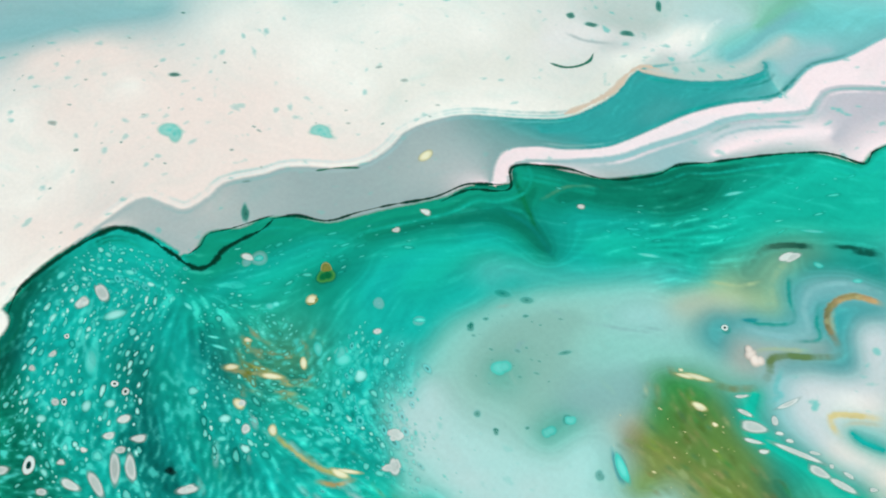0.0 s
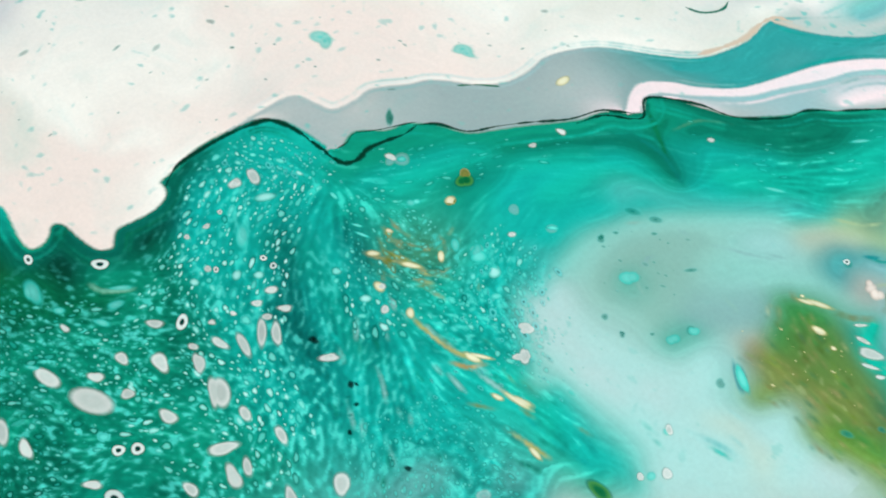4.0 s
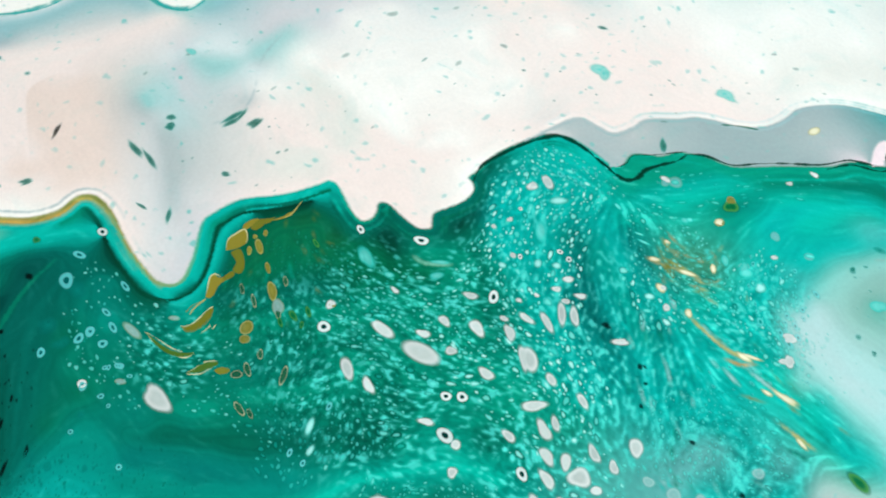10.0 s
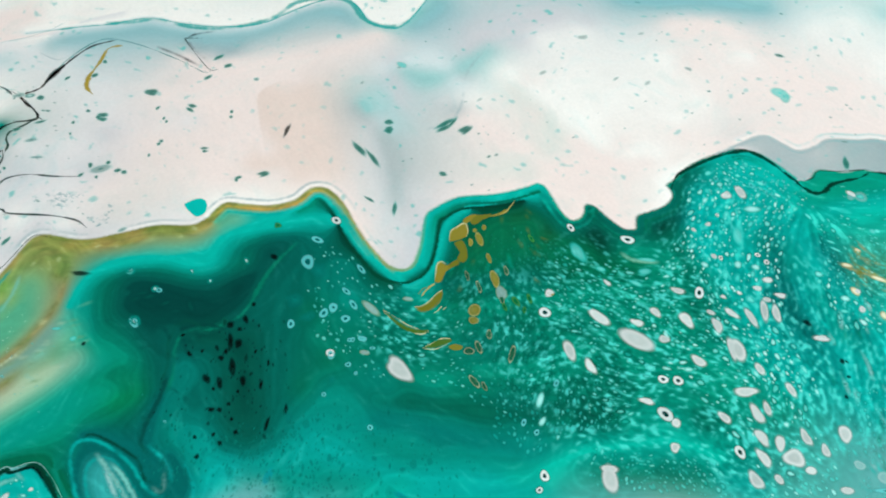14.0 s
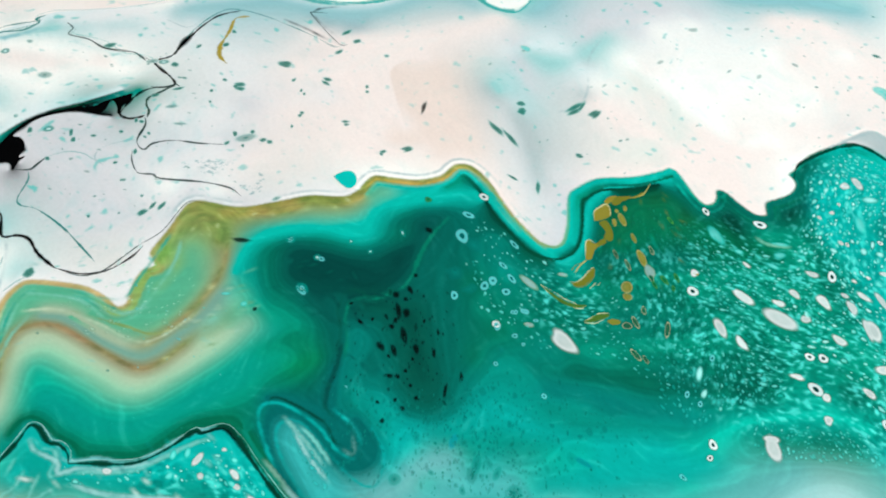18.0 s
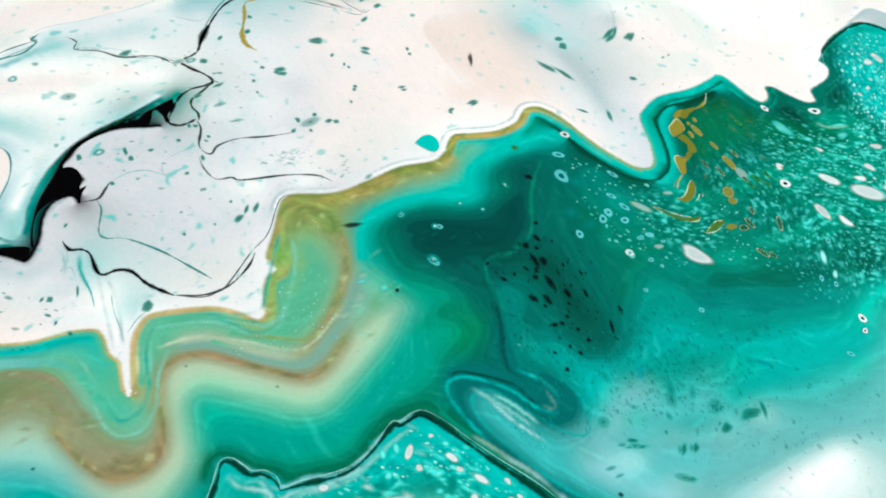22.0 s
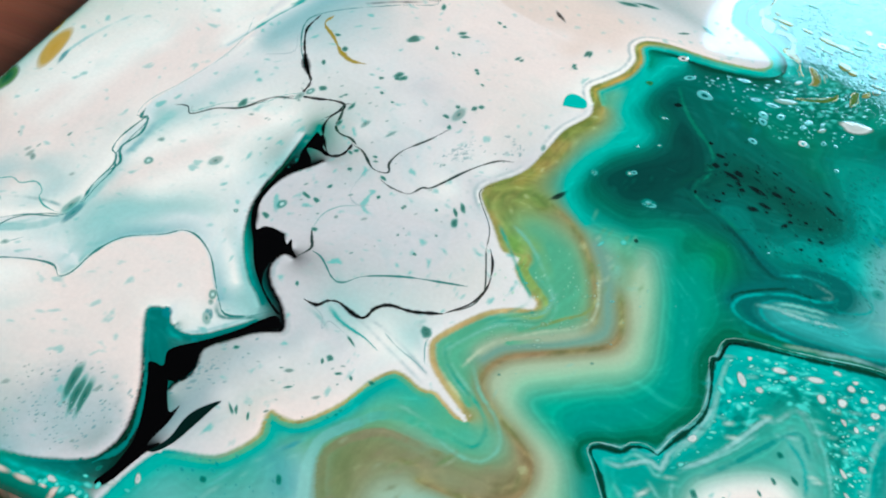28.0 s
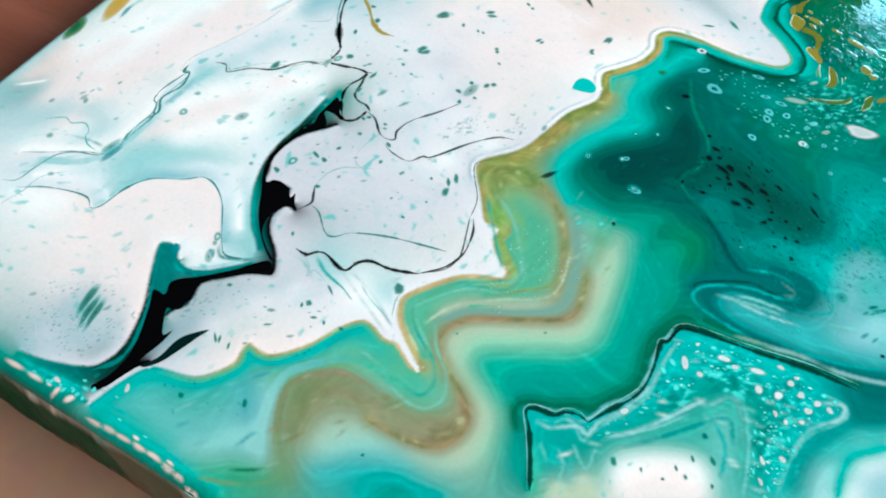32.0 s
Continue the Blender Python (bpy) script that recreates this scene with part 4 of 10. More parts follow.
wash("island_fins", [(210.5, 46.2), (209, 48.7)], 0.8, "c1")
wash("island_light", [(214.2, 88.4), (215.6, 92.9), (223.6, 95.5), (234.6, 97.2), (244.2, 98.1), (252.7, 97.6)], 0.8, "t7")
wash("island_light", [(214.3, 83.9), (214, 78.5), (211.2, 72.2)], 0.8, "t7")
wash("island_tip", [(244, 96.2), (249.9, 97.7), (254.1, 97.3), (251.3, 91.9), (248.1, 88.2)], 0.8, "b8")
wash("island_tip", [(247.7, 84.6), (246.4, 79), (246.6, 71.2), (247.1, 66.5)], 0.8, "a3")
thread("island_end", [(248.1, 99.5), (253.6, 99.8), (256, 97.3), (253.8, 92.7), (249.9, 87.5), (248.3, 82), (247.8, 74.9), (248.2, 67.1)], 0.25, "x6")
wash("shore_deep", [(258, 97.1), (257.8, 94.4), (252.4, 87.2), (251.6, 79.5), (252.6, 71.4)], 1.2, "x4")
wash("shore_deep", [(257, 101.7), (257.7, 98.6)], 1.0, "x3")
wash("corner_foam", [(260.3, 86.7), (257.5, 82.7), (256.3, 76.5), (256.7, 71.8)], 1.4, "A3")
wash("corner_foam", [(261.8, 79.6), (260.4, 75.7)], 1.4, "W")
wash("corner_teal", [(259.3, 91.1), (255.5, 85.6), (253.9, 78.3), (254.7, 71)], 0.9, "a3")
wash("sea_pale", [(263.8, 157.1), (254.6, 141.9), (251.4, 128.6)], 1.6, "x2")
wash("sea_pale", [(267.2, 140.7), (262.1, 130.5), (258.2, 121.2)], 1.6, "x2")
wash("sea_pale", [(245, 147), (245, 132.8), (249.8, 122.2)], 1.4, "b2")
wash("sea_pale", [(269.1, 126.9), (260.9, 120.9), (248, 117.7)], 1.4, "b4")
wash("sea_mid", [(234, 143.2), (240.4, 134.3), (245, 129)], 1.4, "b8")
wash("sea_mid", [(221.7, 138.6), (232.7, 136.2), (239.5, 131.8)], 1.2, "b6")
wash("sea_mid", [(212.6, 133.7), (222.4, 130.7), (231, 131.3)], 1.4, "t6")
wash("tongue", [(222.7, 113.4), (232.4, 113.9), (245.9, 114.8), (257.5, 117.3), (269.8, 121.7)], 1.2, "y4")
wash("tongue", [(219.8, 113.7), (225.7, 112.8), (234.4, 111.4), (243.8, 111.9)], 0.8, "y4")
thread("tongue_edge", [(220, 115.7), (225.9, 117.3), (235.5, 118.3), (244.7, 120.4), (252.4, 123.2)], 0.40, "x6")
thread("tongue_lip", [(228, 131.7), (236.7, 131.4), (242.1, 127.5), (243.6, 124.5), (240.3, 121.4), (231.1, 119), (220.4, 116.7), (217.5, 112.9), (220.5, 109.3), (231.1, 108.1), (247, 109.7), (258.2, 113.5), (270.1, 119.7)], 0.35, "m8")
stroke("loop_dark", [(225.3, 129.4), (233.8, 130.4), (237.7, 127), (237.3, 122.6), (233.8, 119.6), (227.1, 118.2), (218.8, 117.3), (214.6, 112.9), (215.7, 109.3), (223.4, 106.1), (236.8, 107), (249.9, 108.2), (259.9, 111.4), (270.5, 116.6)], 0.9, "x4")
thread("loop_pale", [(219.7, 125.3), (227.5, 127.8), (233.9, 126.3), (234.8, 123.6), (230.9, 121.1), (222.4, 119.7), (213.7, 115.2), (210.9, 110.9), (213, 107.9), (220.6, 106.1), (229, 105.6)], 0.50, "b8")
stroke("loop_core", [(209.3, 111.6), (212.2, 116.3), (221.8, 122), (227.9, 121.8), (230.5, 122.8), (229, 124.7), (223.8, 125.1), (218.9, 125.2), (214.3, 127.9), (208.5, 132.3)], 0.8, "x4")
thread("loop_line", [(210.7, 110.8), (210.9, 114.7), (221.9, 121.5), (228.4, 121.5), (230.6, 123.3)], 0.30, "d3")
stroke("loop_out", [(209.9, 106.6), (214.4, 103.6), (221.4, 103.3), (232, 104.7)], 0.6, "t4")
thread("hook_pale", [(227.4, 127), (232.4, 125.2), (233.5, 123.7), (231, 122.3)], 0.50, "A2")
thread("shore_rope", [(231.9, 105), (240.8, 107.2), (250, 107.6), (258.8, 109.8), (266.2, 112.6), (270.9, 114.1)], 0.70, "b9")
thread("shore_rope", [(224, 104), (234.3, 106.2), (243.3, 107.9)], 0.50, "g5")
wash("shore_band", [(221, 104.6), (231.7, 105.6), (240.8, 107.2)], 0.9, "t8")
wash("shore_band", [(249.6, 109.8), (259.5, 113.2), (270.3, 118.1)], 1.0, "x3")
wash("shore_below", [(251, 103), (259.5, 105.7), (271.5, 109.5)], 1.2, "x4")
wash("shore_below", [(256.9, 98.8), (263.7, 103.9), (272, 105.8)], 1.2, "x3")
wash("shore_below", [(258.9, 95.1), (264.4, 99.5), (272.5, 102.1)], 1.0, "x4")
wash("corner_light", [(259, 87.7), (265.4, 93.2), (273.1, 97.8)], 1.4, "A3")
wash("corner_light", [(262.9, 86.7), (268.2, 91.6), (273.5, 95)], 1.4, "W")
wash("corner_rim", [(257.3, 83.9), (257.1, 91.2), (264.8, 96.9), (272.8, 100.4)], 0.8, "a3")
wash("near_aqua", [(106.4, 6.5), (113.2, 16.3), (122, 24), (127.1, 30.5)], 1.2, "z1")
wash("near_aqua", [(118.7, 7), (124.8, 15.6), (130.2, 23.6), (131.2, 30.3)], 1.4, "z2")
wash("near_aqua", [(125.5, 6.2), (131.6, 12.6), (136.7, 18.6)], 1.0, "x8")
wash("near_teal", [(127.9, 34.1), (133, 40.9), (141, 48.6), (148.1, 50.1), (159.7, 48.8), (166.6, 47.2)], 0.7, "z3")
wash("near_green_band", [(134, 34.4), (136.5, 40.4), (142.6, 45.9), (151, 47.8), (161, 46.5), (167.7, 45.2)], 0.7, "l2")
wash("near_smear", [(128.1, 28.5), (131.9, 25.7), (134.3, 21.3)], 0.8, "z4")
wash("near_pale_line", [(135.3, 29.2), (137.4, 23.8), (140, 18.9), (144.1, 14.2)], 0.6, "A1")
wash("near_olive", [(141.1, 23.5), (137.8, 29.8), (137.3, 35.6), (141.2, 40.5), (147.4, 43.3)], 0.7, "z9")
wash("near_olive", [(144.4, 22.1), (140.7, 28.9), (140.7, 35.1), (146.1, 40.2), (154.3, 42), (165.8, 43.1), (171.2, 44.2)], 0.9, "z6")
wash("near_olive", [(147.7, 23.9), (146.4, 29.6), (149.1, 35.3), (159.3, 38.5), (168.8, 40.2)], 1.2, "z7")
wash("near_olive", [(149.6, 39.4), (158.3, 40.4), (166.7, 41.3), (173.3, 43)], 0.8, "z8")
wash("near_olive_low", [(143.7, 18.6), (147, 15.8), (153.5, 14.6)], 0.7, "z9")
wash("near_grey_green", [(150.4, 23.1), (152.7, 29.1), (158.9, 34), (166.6, 36.1), (173.3, 37.3)], 0.8, "y2")
wash("near_foot", [(155.2, 22.6), (160, 29.5), (170.7, 33.9)], 1.0, "y3")
wash("near_pool", [(155.1, 17.9), (160.3, 23.9), (173.9, 30.7)], 0.9, "y4")
wash("near_pool_core", [(164.6, 21.4), (168.4, 25), (174.4, 27.1)], 0.8, "y5")
wash("near_green_low", [(132, 3.6), (138.5, 9.3), (146.5, 12.8)], 0.8, "y6")
wash("near_pale_low", [(130.7, 7.5), (136.7, 11.9), (142.8, 14.1)], 0.8, "z5")
wash("near_lime_edge", [(119.2, 23.4), (124, 28), (128.5, 33.1), (129.6, 36.3)], 0.7, "z9")
wash("vein_deep", [(96.3, 32), (99.8, 22.2), (96.8, 13.2), (87, 8)], 1.0, "k4 d3 b5")
wash("vein_grey", [(100.3, 33.3), (102.8, 40.4), (102.7, 45.2)], 1.0, "m7")
wash("vein_grey", [(103.1, 23.1), (105.6, 30.8), (106.9, 37)], 1.0, "m7")
wash("vein_grey", [(106.3, 46.2), (111.7, 53.2), (118.6, 58.1)], 1.0, "m4")
wash("lobe_blush", [(81.8, 12), (90, 18.4), (93, 27.4)], 0.8, "m4")
wash("lobe_blush", [(73.8, 9.3), (76.5, 18), (79.3, 27.1)], 1.0, "m4")
wash("lobe_aqua", [(59.4, 50.9), (62.6, 60.8), (68.4, 70.5), (78.6, 74.7)], 0.9, "b4")
wash("lobe_aqua", [(62.6, 75.5), (72.8, 79.9), (81.7, 78.1)], 0.8, "A1")
thread("drift_aqua", [(33.7, 53.4), (45.6, 60.3), (49.8, 69.5), (50.5, 82.9), (50.7, 98.9), (52.5, 110.3)], 2.0, "A1")
wash("drift_white", [(44.3, 41.8), (50.9, 49.6), (54.8, 56.3)], 1.2, "W")
wash("drift_white", [(53.2, 74.9), (57.4, 90), (66, 103), (76.3, 117.2)], 1.2, "P1")
stroke("drift_dark", [(48.2, 66.1), (49.8, 70.4)], 0.5, "b6")
wash("pool_dark", [(178.4, 132.7), (171.7, 136), (172, 144.3), (182.2, 152.4), (190.2, 161), (184.9, 168.9), (177.9, 175.9), (176.2, 185.4)], 1.4, "q1")
wash("pool_dark", [(177.8, 137.7), (179.5, 146.8), (189.7, 157.9), (186, 165.9)], 1.2, "q2")
wash("pool_rim", [(180, 121.5), (170.4, 123.1), (161.4, 128.1), (160.3, 138.1), (167, 149.2), (176.6, 158), (174.2, 165.2), (169.3, 172.3), (167.4, 181.9)], 0.9, "t8")
wash("pool_rim", [(180.9, 126.7), (173, 127.7), (165.3, 132.5), (165, 140), (172.1, 149.2), (181.3, 157.7), (179.1, 166.5), (172.7, 174.1), (171, 184)], 0.9, "q3")
wash("pool_tail", [(184.8, 133.6), (194, 135.5), (202.8, 133.6), (209.6, 129.1), (215.3, 123.2)], 1.1, "q4")
wash("pool_green", [(193.9, 114.7), (195.7, 124.6), (201.9, 128.8), (206.2, 123), (205.1, 114.7)], 1.4, "q5")
wash("pool_green", [(205.5, 120.3), (204.5, 128.7)], 1.0, "q6")
wash("pool_green", [(184.5, 118.7), (188.2, 125.3), (194.6, 129.5)], 1.2, "t5")
wash("pool_black", [(196.7, 146.7), (199.9, 155.8), (211.8, 153), (222.8, 145.8)], 1.5, "q8")
wash("pool_black", [(201.3, 160.9), (215.6, 156.2), (226.9, 153.1), (231.4, 148.4)], 1.4, "q8")
wash("pool_shade", [(226.8, 140.2), (233.7, 147.8), (224.7, 158.9), (206.4, 168.2), (193, 178.4)], 1.4, "q9")
wash("pool_light", [(201.3, 141.4), (212.6, 134.4), (226.6, 130.7)], 1.0, "x1")
wash("pool_light", [(216.5, 141.2), (224.7, 136.5), (233.6, 134.1)], 1.2, "x1")
wash("pool_ridge", [(183.8, 182.2), (189.1, 171.5), (196.5, 163.6), (198.5, 156.3)], 0.7, "q4")
thread("pool_ridge", [(179.1, 185.9), (184.2, 175.5), (190.4, 167.9), (195, 161.2), (195.3, 155.9), (193.7, 150), (192.7, 143.2)], 0.3, "q7")
thread("pool_ridge", [(181, 180.6), (185.6, 173.2), (191.8, 165.4)], 0.4, "q7")
thread("pool_ridge", [(195.7, 157.3), (195.5, 152.6), (194.1, 148.6)], 0.3, "q7")
thread("pool_wrinkle", [(198.1, 156.4), (193.9, 151.9), (191.8, 145.2), (198.7, 143.9), (203.4, 145.1)], 0.6, "q2")
thread("pool_wrinkle", [(190.6, 143.9), (193.8, 140.5), (199.6, 138.3), (205.3, 134), (212.3, 127.4), (217.6, 124.1), (223.7, 125)], 0.5, "q8")
thread("pool_wrinkle", [(192.4, 144.9), (197.1, 141), (203.5, 138.3), (208.9, 134.4)], 0.4, "q7")
thread("pool_wrinkle", [(227.8, 154.6), (232.6, 150.5), (236, 150.2)], 0.5, "q9")
wash("rim_dark", [(209.4, 216.4), (201, 223.4), (195.9, 232.3), (196.3, 241.3), (198.2, 251.5), (204.7, 255.8), (211.8, 256.1), (218.6, 259.8)], 0.7, "d3")
wash("rim_teal", [(203.1, 216), (193.3, 224.3), (191, 234.4), (196.5, 247.5), (196.9, 258.3), (205.3, 259.3), (213.3, 258.9)], 0.7, "a2")
wash("bay_dark", [(216, 265.5), (221.7, 265.1), (227.2, 264.4)], 0.7, "k2")
wash("bay_dark", [(227.8, 279.8), (226.3, 287.4), (224.6, 292.2)], 0.6, "k2")
wash("bay_green", [(214.7, 254.6), (219.5, 258.6), (227.2, 257.7)], 0.8, "k7")
wash("bay_green", [(226.6, 269.2), (231.7, 273), (233.8, 280)], 0.8, "t5")
thread("bay_bar", [(228.3, 267.4), (232.5, 269.2), (237, 275.6)], 0.6, "l5")
wash("valley", [(244.1, 305.9), (255.4, 305.4), (265, 303.6), (273.5, 299.5), (281.2, 298.1)], 1.0, "b5")
wash("valley", [(250.6, 312.2), (264.8, 310.8), (274.9, 306), (285.1, 305.6)], 1.0, "t8")
wash("dome_shadow", [(241.4, 306.2), (249.1, 306.9), (259.9, 306)], 0.8, "t4")
wash("lagoon_rim", [(292.2, 352.4), (289.7, 366), (291.1, 380), (298.7, 391.7), (310.2, 403.2), (321.1, 415.5)], 1.2, "a3")
wash("lagoon", [(297.8, 354), (296.5, 366.5), (299, 379.2), (306.6, 390.7), (316.2, 400)], 1.4, "x8")
wash("lagoon_grey", [(308, 356.2), (304.2, 364), (304, 373.7), (307.7, 381.4), (313.3, 388.9)], 1.6, "x9")
wash("lagoon_grey", [(320.6, 361), (317.9, 369.6), (314.3, 377.7)], 1.6, "x9")
wash("lagoon_grey", [(325.1, 369), (328.8, 376.3), (332.4, 381.7)], 1.4, "b9")
wash("lagoon_pale", [(309.9, 347), (318.7, 348.5), (327.3, 351.6), (335.9, 358.2)], 1.6, "A3")
wash("lagoon_pale", [(319.5, 338.9), (327.1, 344.6), (334.9, 350.2)], 1.6, "s1")
wash("lagoon_pale", [(333.6, 364.7), (340.1, 360.6)], 1.4, "s3")
wash("lagoon_mid", [(320.8, 384), (325.5, 392.5), (336.4, 395.2)], 1.4, "x8")
wash("lagoon_white", [(302.2, 346.9), (309.9, 343.5), (317.8, 337.2)], 1.0, "A3")
wash("lagoon_side", [(320, 395.3), (327.5, 402.6)], 1.2, "A1")
thread("lagoon_line", [(306.2, 385.1), (312.9, 387.4), (320.9, 392.1), (328.3, 397.3)], 0.5, "b9")
thread("lagoon_line", [(315.7, 388.1), (323.5, 395), (329.9, 399.6)], 0.4, "b9")
wash("stripes_teal", [(351.2, 394), (359.4, 395), (370, 396.4), (383.6, 398.9)], 1.0, "t8")
wash("lagoon_lilac", [(298.6, 351.6), (308, 345), (319.1, 342), (330.2, 342.5)], 1.6, "s1")
wash("lagoon_lilac", [(298.7, 345.8), (310.3, 340)], 1.6, "s1")
wash("lagoon_blue", [(325.9, 346.7), (337.4, 342.7), (347.8, 343.2)], 1.6, "s3")
wash("lagoon_blue", [(339.3, 355.8), (351.7, 353.8), (363.8, 357)], 1.4, "s3")
wash("lagoon_foot", [(338.6, 313.4), (347.1, 319), (356.6, 323.4)], 1.6, "s2")
wash("lagoon_foot", [(356.6, 330.4), (361.4, 339.7), (370.8, 348.9)], 1.6, "s2")
wash("lagoon_foot", [(343.8, 332.7), (352.5, 338.2), (361.5, 346.8)], 1.2, "A3")
wash("lagoon_teal", [(317.5, 334.3), (328.1, 331.7), (338.7, 332.4), (345.5, 332.8)], 1.0, "a3")
wash("lagoon_teal", [(307.6, 330.5), (320.4, 328.1), (331.8, 324.7), (340.5, 325.4)], 1.2, "t1")
wash("lagoon_teal", [(337.8, 300.9), (334.8, 310.1), (330.5, 315.6)], 1.0, "b6")
wash("blue_sea", [(294.2, 294.8), (304.8, 300), (315.8, 306.2), (325, 305.2)], 1.4, "b6")
wash("blue_sea", [(320.6, 289.4), (330.7, 297.2), (329.9, 307.7)], 1.2, "t7")
thread("stream", [(290.3, 321.8), (302.3, 322.6), (312.6, 324.4)], 0.45, "A1")
thread("stream", [(310, 323.2), (324.7, 324.2), (336.8, 327.1)], 0.4, "b8")
wash("olive_out", [(330.1, 388.8), (336.1, 397.1), (341.7, 400.4), (347.4, 401.5)], 0.9, "x8")
wash("olive_out", [(331.1, 387.7), (336.1, 382.2), (335.4, 374.4)], 0.9, "b9")
wash("olive_out", [(337.2, 370.4), (342, 365.6), (346.7, 361.9), (349.8, 362.1)], 0.9, "A1")
wash("olive_out", [(351.9, 363.3), (353.2, 367.4), (355.9, 367.6), (359.6, 364.1), (362.5, 363.4)], 0.9, "s3")
wash("olive_out", [(366.7, 363.8), (374.1, 367.4)], 1.0, "s1")
wash("olive_pink", [(336.7, 375.9), (337.9, 372.9)], 0.5, "p4")
wash("lagoon_beige_low", [(344, 353.9), (351.3, 356.5), (360, 355.2)], 1.0, "s7")
thread("lagoon_streak", [(345, 349.2), (352.2, 351.8), (358.5, 351.6)], 0.9, "b3")
wash("gold_green", [(205.5, 237.5), (205.2, 245.5), (209.5, 248.7)], 1.2, "k7")
wash("gold_green", [(220.9, 212.3), (221.5, 221)], 1.0, "k3")
wash("vein_teal", [(88.6, 105.2), (89, 111.4), (89.5, 117.7), (89.9, 121.9)], 0.6, "b5")
wash("vein_teal", [(103.9, 62.9), (97.6, 70), (91.8, 77), (89.4, 83.2)], 0.8, "b5")
thread("drift_shade", [(49.7, 88.6), (50.5, 97.4), (50, 105)], 1.2, "b4")
thread("drift_shade", [(59.9, 110.5), (67.7, 116.8), (74.9, 125.2)], 1.2, "A1")
wash("vein_shade", [(83.4, 48.3), (89.9, 37.4), (95.4, 26.9), (95, 17.2), (89.7, 10.3)], 0.7, "b5")
wash("vein_shade", [(95.6, 36.7), (99.3, 28.7), (99.8, 18.5)], 0.9, "K")
wash("dome_flow", [(218.2, 321.5), (226.4, 308.8), (239, 297.2), (255.2, 290.2), (273.1, 285.1), (289.9, 283.3)], 1.2, "m3")
wash("dome_flow", [(230.9, 326), (237.8, 312.1), (247.5, 300.3), (258.9, 292.8)], 1.2, "m3")
wash("dome_flow", [(221.6, 319.3), (226.5, 312.3), (234.6, 310.6)], 1.0, "a3")
wash("dome_flow", [(223.1, 303.7), (231.1, 295.2), (243.2, 287.7)], 1.0, "t7")
wash("dome_side", [(230.9, 288.4), (246.7, 280.6), (263.6, 276.6)], 1.0, "t4")
wash("valley_dark", [(242.2, 311.8), (258.5, 304.2), (274.8, 298.8), (286.2, 299)], 0.8, "b5")
wash("valley_dark", [(260.5, 301.1), (271, 298.9), (281, 299.5)], 0.8, "x4")
wash("valley_light", [(244.5, 322), (258, 316), (270.2, 312.5), (280.8, 313.4)], 1.0, "m3")
wash("valley_light", [(287.8, 301.2), (294.6, 311.3), (305.4, 316.5)], 1.0, "m3")
wash("near_cream", [(185.6, 117.1), (189.6, 99.3), (190.2, 85.3), (180.7, 78.3), (170, 72.2), (164.2, 65.7), (167.7, 60.1), (176.1, 54.9), (182.1, 51), (183.1, 42.2)], 0.8, "c1")
wash("near_cream_out", [(189.1, 118.8), (193.3, 99.2), (194.1, 83.3), (183.3, 74.4), (173, 67.8), (170.6, 62.1), (177.7, 57.2), (184.6, 53.1), (187.5, 44.2)], 0.7, "m5")
wash("near_cream_out", [(193.5, 117), (198.3, 94.1), (197.4, 78), (184.7, 69.7), (178, 63.2), (182.4, 57.8), (187.9, 53.1)], 0.8, "m6")
wash("near_sea_in", [(199.5, 115.8), (203.3, 94.7), (201.4, 78.2), (192.1, 67.7), (185.8, 62), (189.6, 58.4)], 1.0, "t8")
wash("near_sea_in", [(205.1, 110.6), (207.1, 96.5), (205.9, 82)], 1.0, "t5")
wash("near_grey_line", [(178, 113.4), (183.6, 94.5), (183.4, 88.1), (173.7, 82.4), (164.3, 76.5), (159.5, 69.3)], 0.5, "g5")
thread("near_lane", [(150.3, 67.8), (157.7, 78.4), (166.9, 85.4), (170.2, 97.7)], 0.3, "l5")
thread("near_lane", [(155.7, 65.1), (159.5, 73.9), (168.2, 81.6), (179.7, 90.8), (177.2, 107)], 0.3, "c1")
thread("near_lane", [(151.5, 71.9), (159.4, 81.8), (168.6, 89.2)], 0.25, "l3")
thread("near_lane", [(170.9, 109.9), (177.6, 105.2), (178.7, 94.1), (172.2, 87.2), (161.3, 76.5)], 0.3, "v2")
wash("swirl_grey", [(254, 465), (264.4, 467.4), (269.9, 475.8)], 1.2, "s2")
wash("swirl_grey", [(264.3, 459.9), (271.8, 465.6), (279.4, 468.5)], 1.0, "G2")
wash("swirl_aqua", [(287.8, 478), (291.5, 489), (295.8, 502.1), (299.1, 511.5)], 1.0, "b3")
wash("swirl_green", [(288.9, 495.5), (290.4, 504.6), (292, 510.8)], 0.6, "l5")
thread("swirl_aqua_line", [(275.2, 458.7), (282, 467.6), (287.8, 475.4), (289.8, 483.2)], 0.5, "b7")
wash("top_shade", [(59.1, 146.5), (61.2, 157.6), (65.7, 174.2), (68.9, 182.3), (79.8, 192.2), (85.8, 204), (87.6, 218.4), (84.9, 228.6), (87.5, 239.8), (93.9, 244.8), (102, 245.5)], 0.7, "b4")
wash("top_shade", [(111.7, 259.3), (108.4, 271), (104.1, 278.8)], 0.7, "b4")
thread("top_shade", [(58.6, 166.3), (62.6, 177.2), (64.8, 183.6), (75.3, 193.8), (81.5, 206.1), (83.1, 220.3), (79.5, 230.5), (82.3, 242.1), (88.6, 248.2), (98.7, 248.3), (106.2, 253.1), (107.9, 261.2), (103.6, 272.6)], 1.4, "b8")
wash("top_aqua", [(128.7, 246.3), (138.6, 258.4), (134.2, 279.5)], 1.2, "A1")
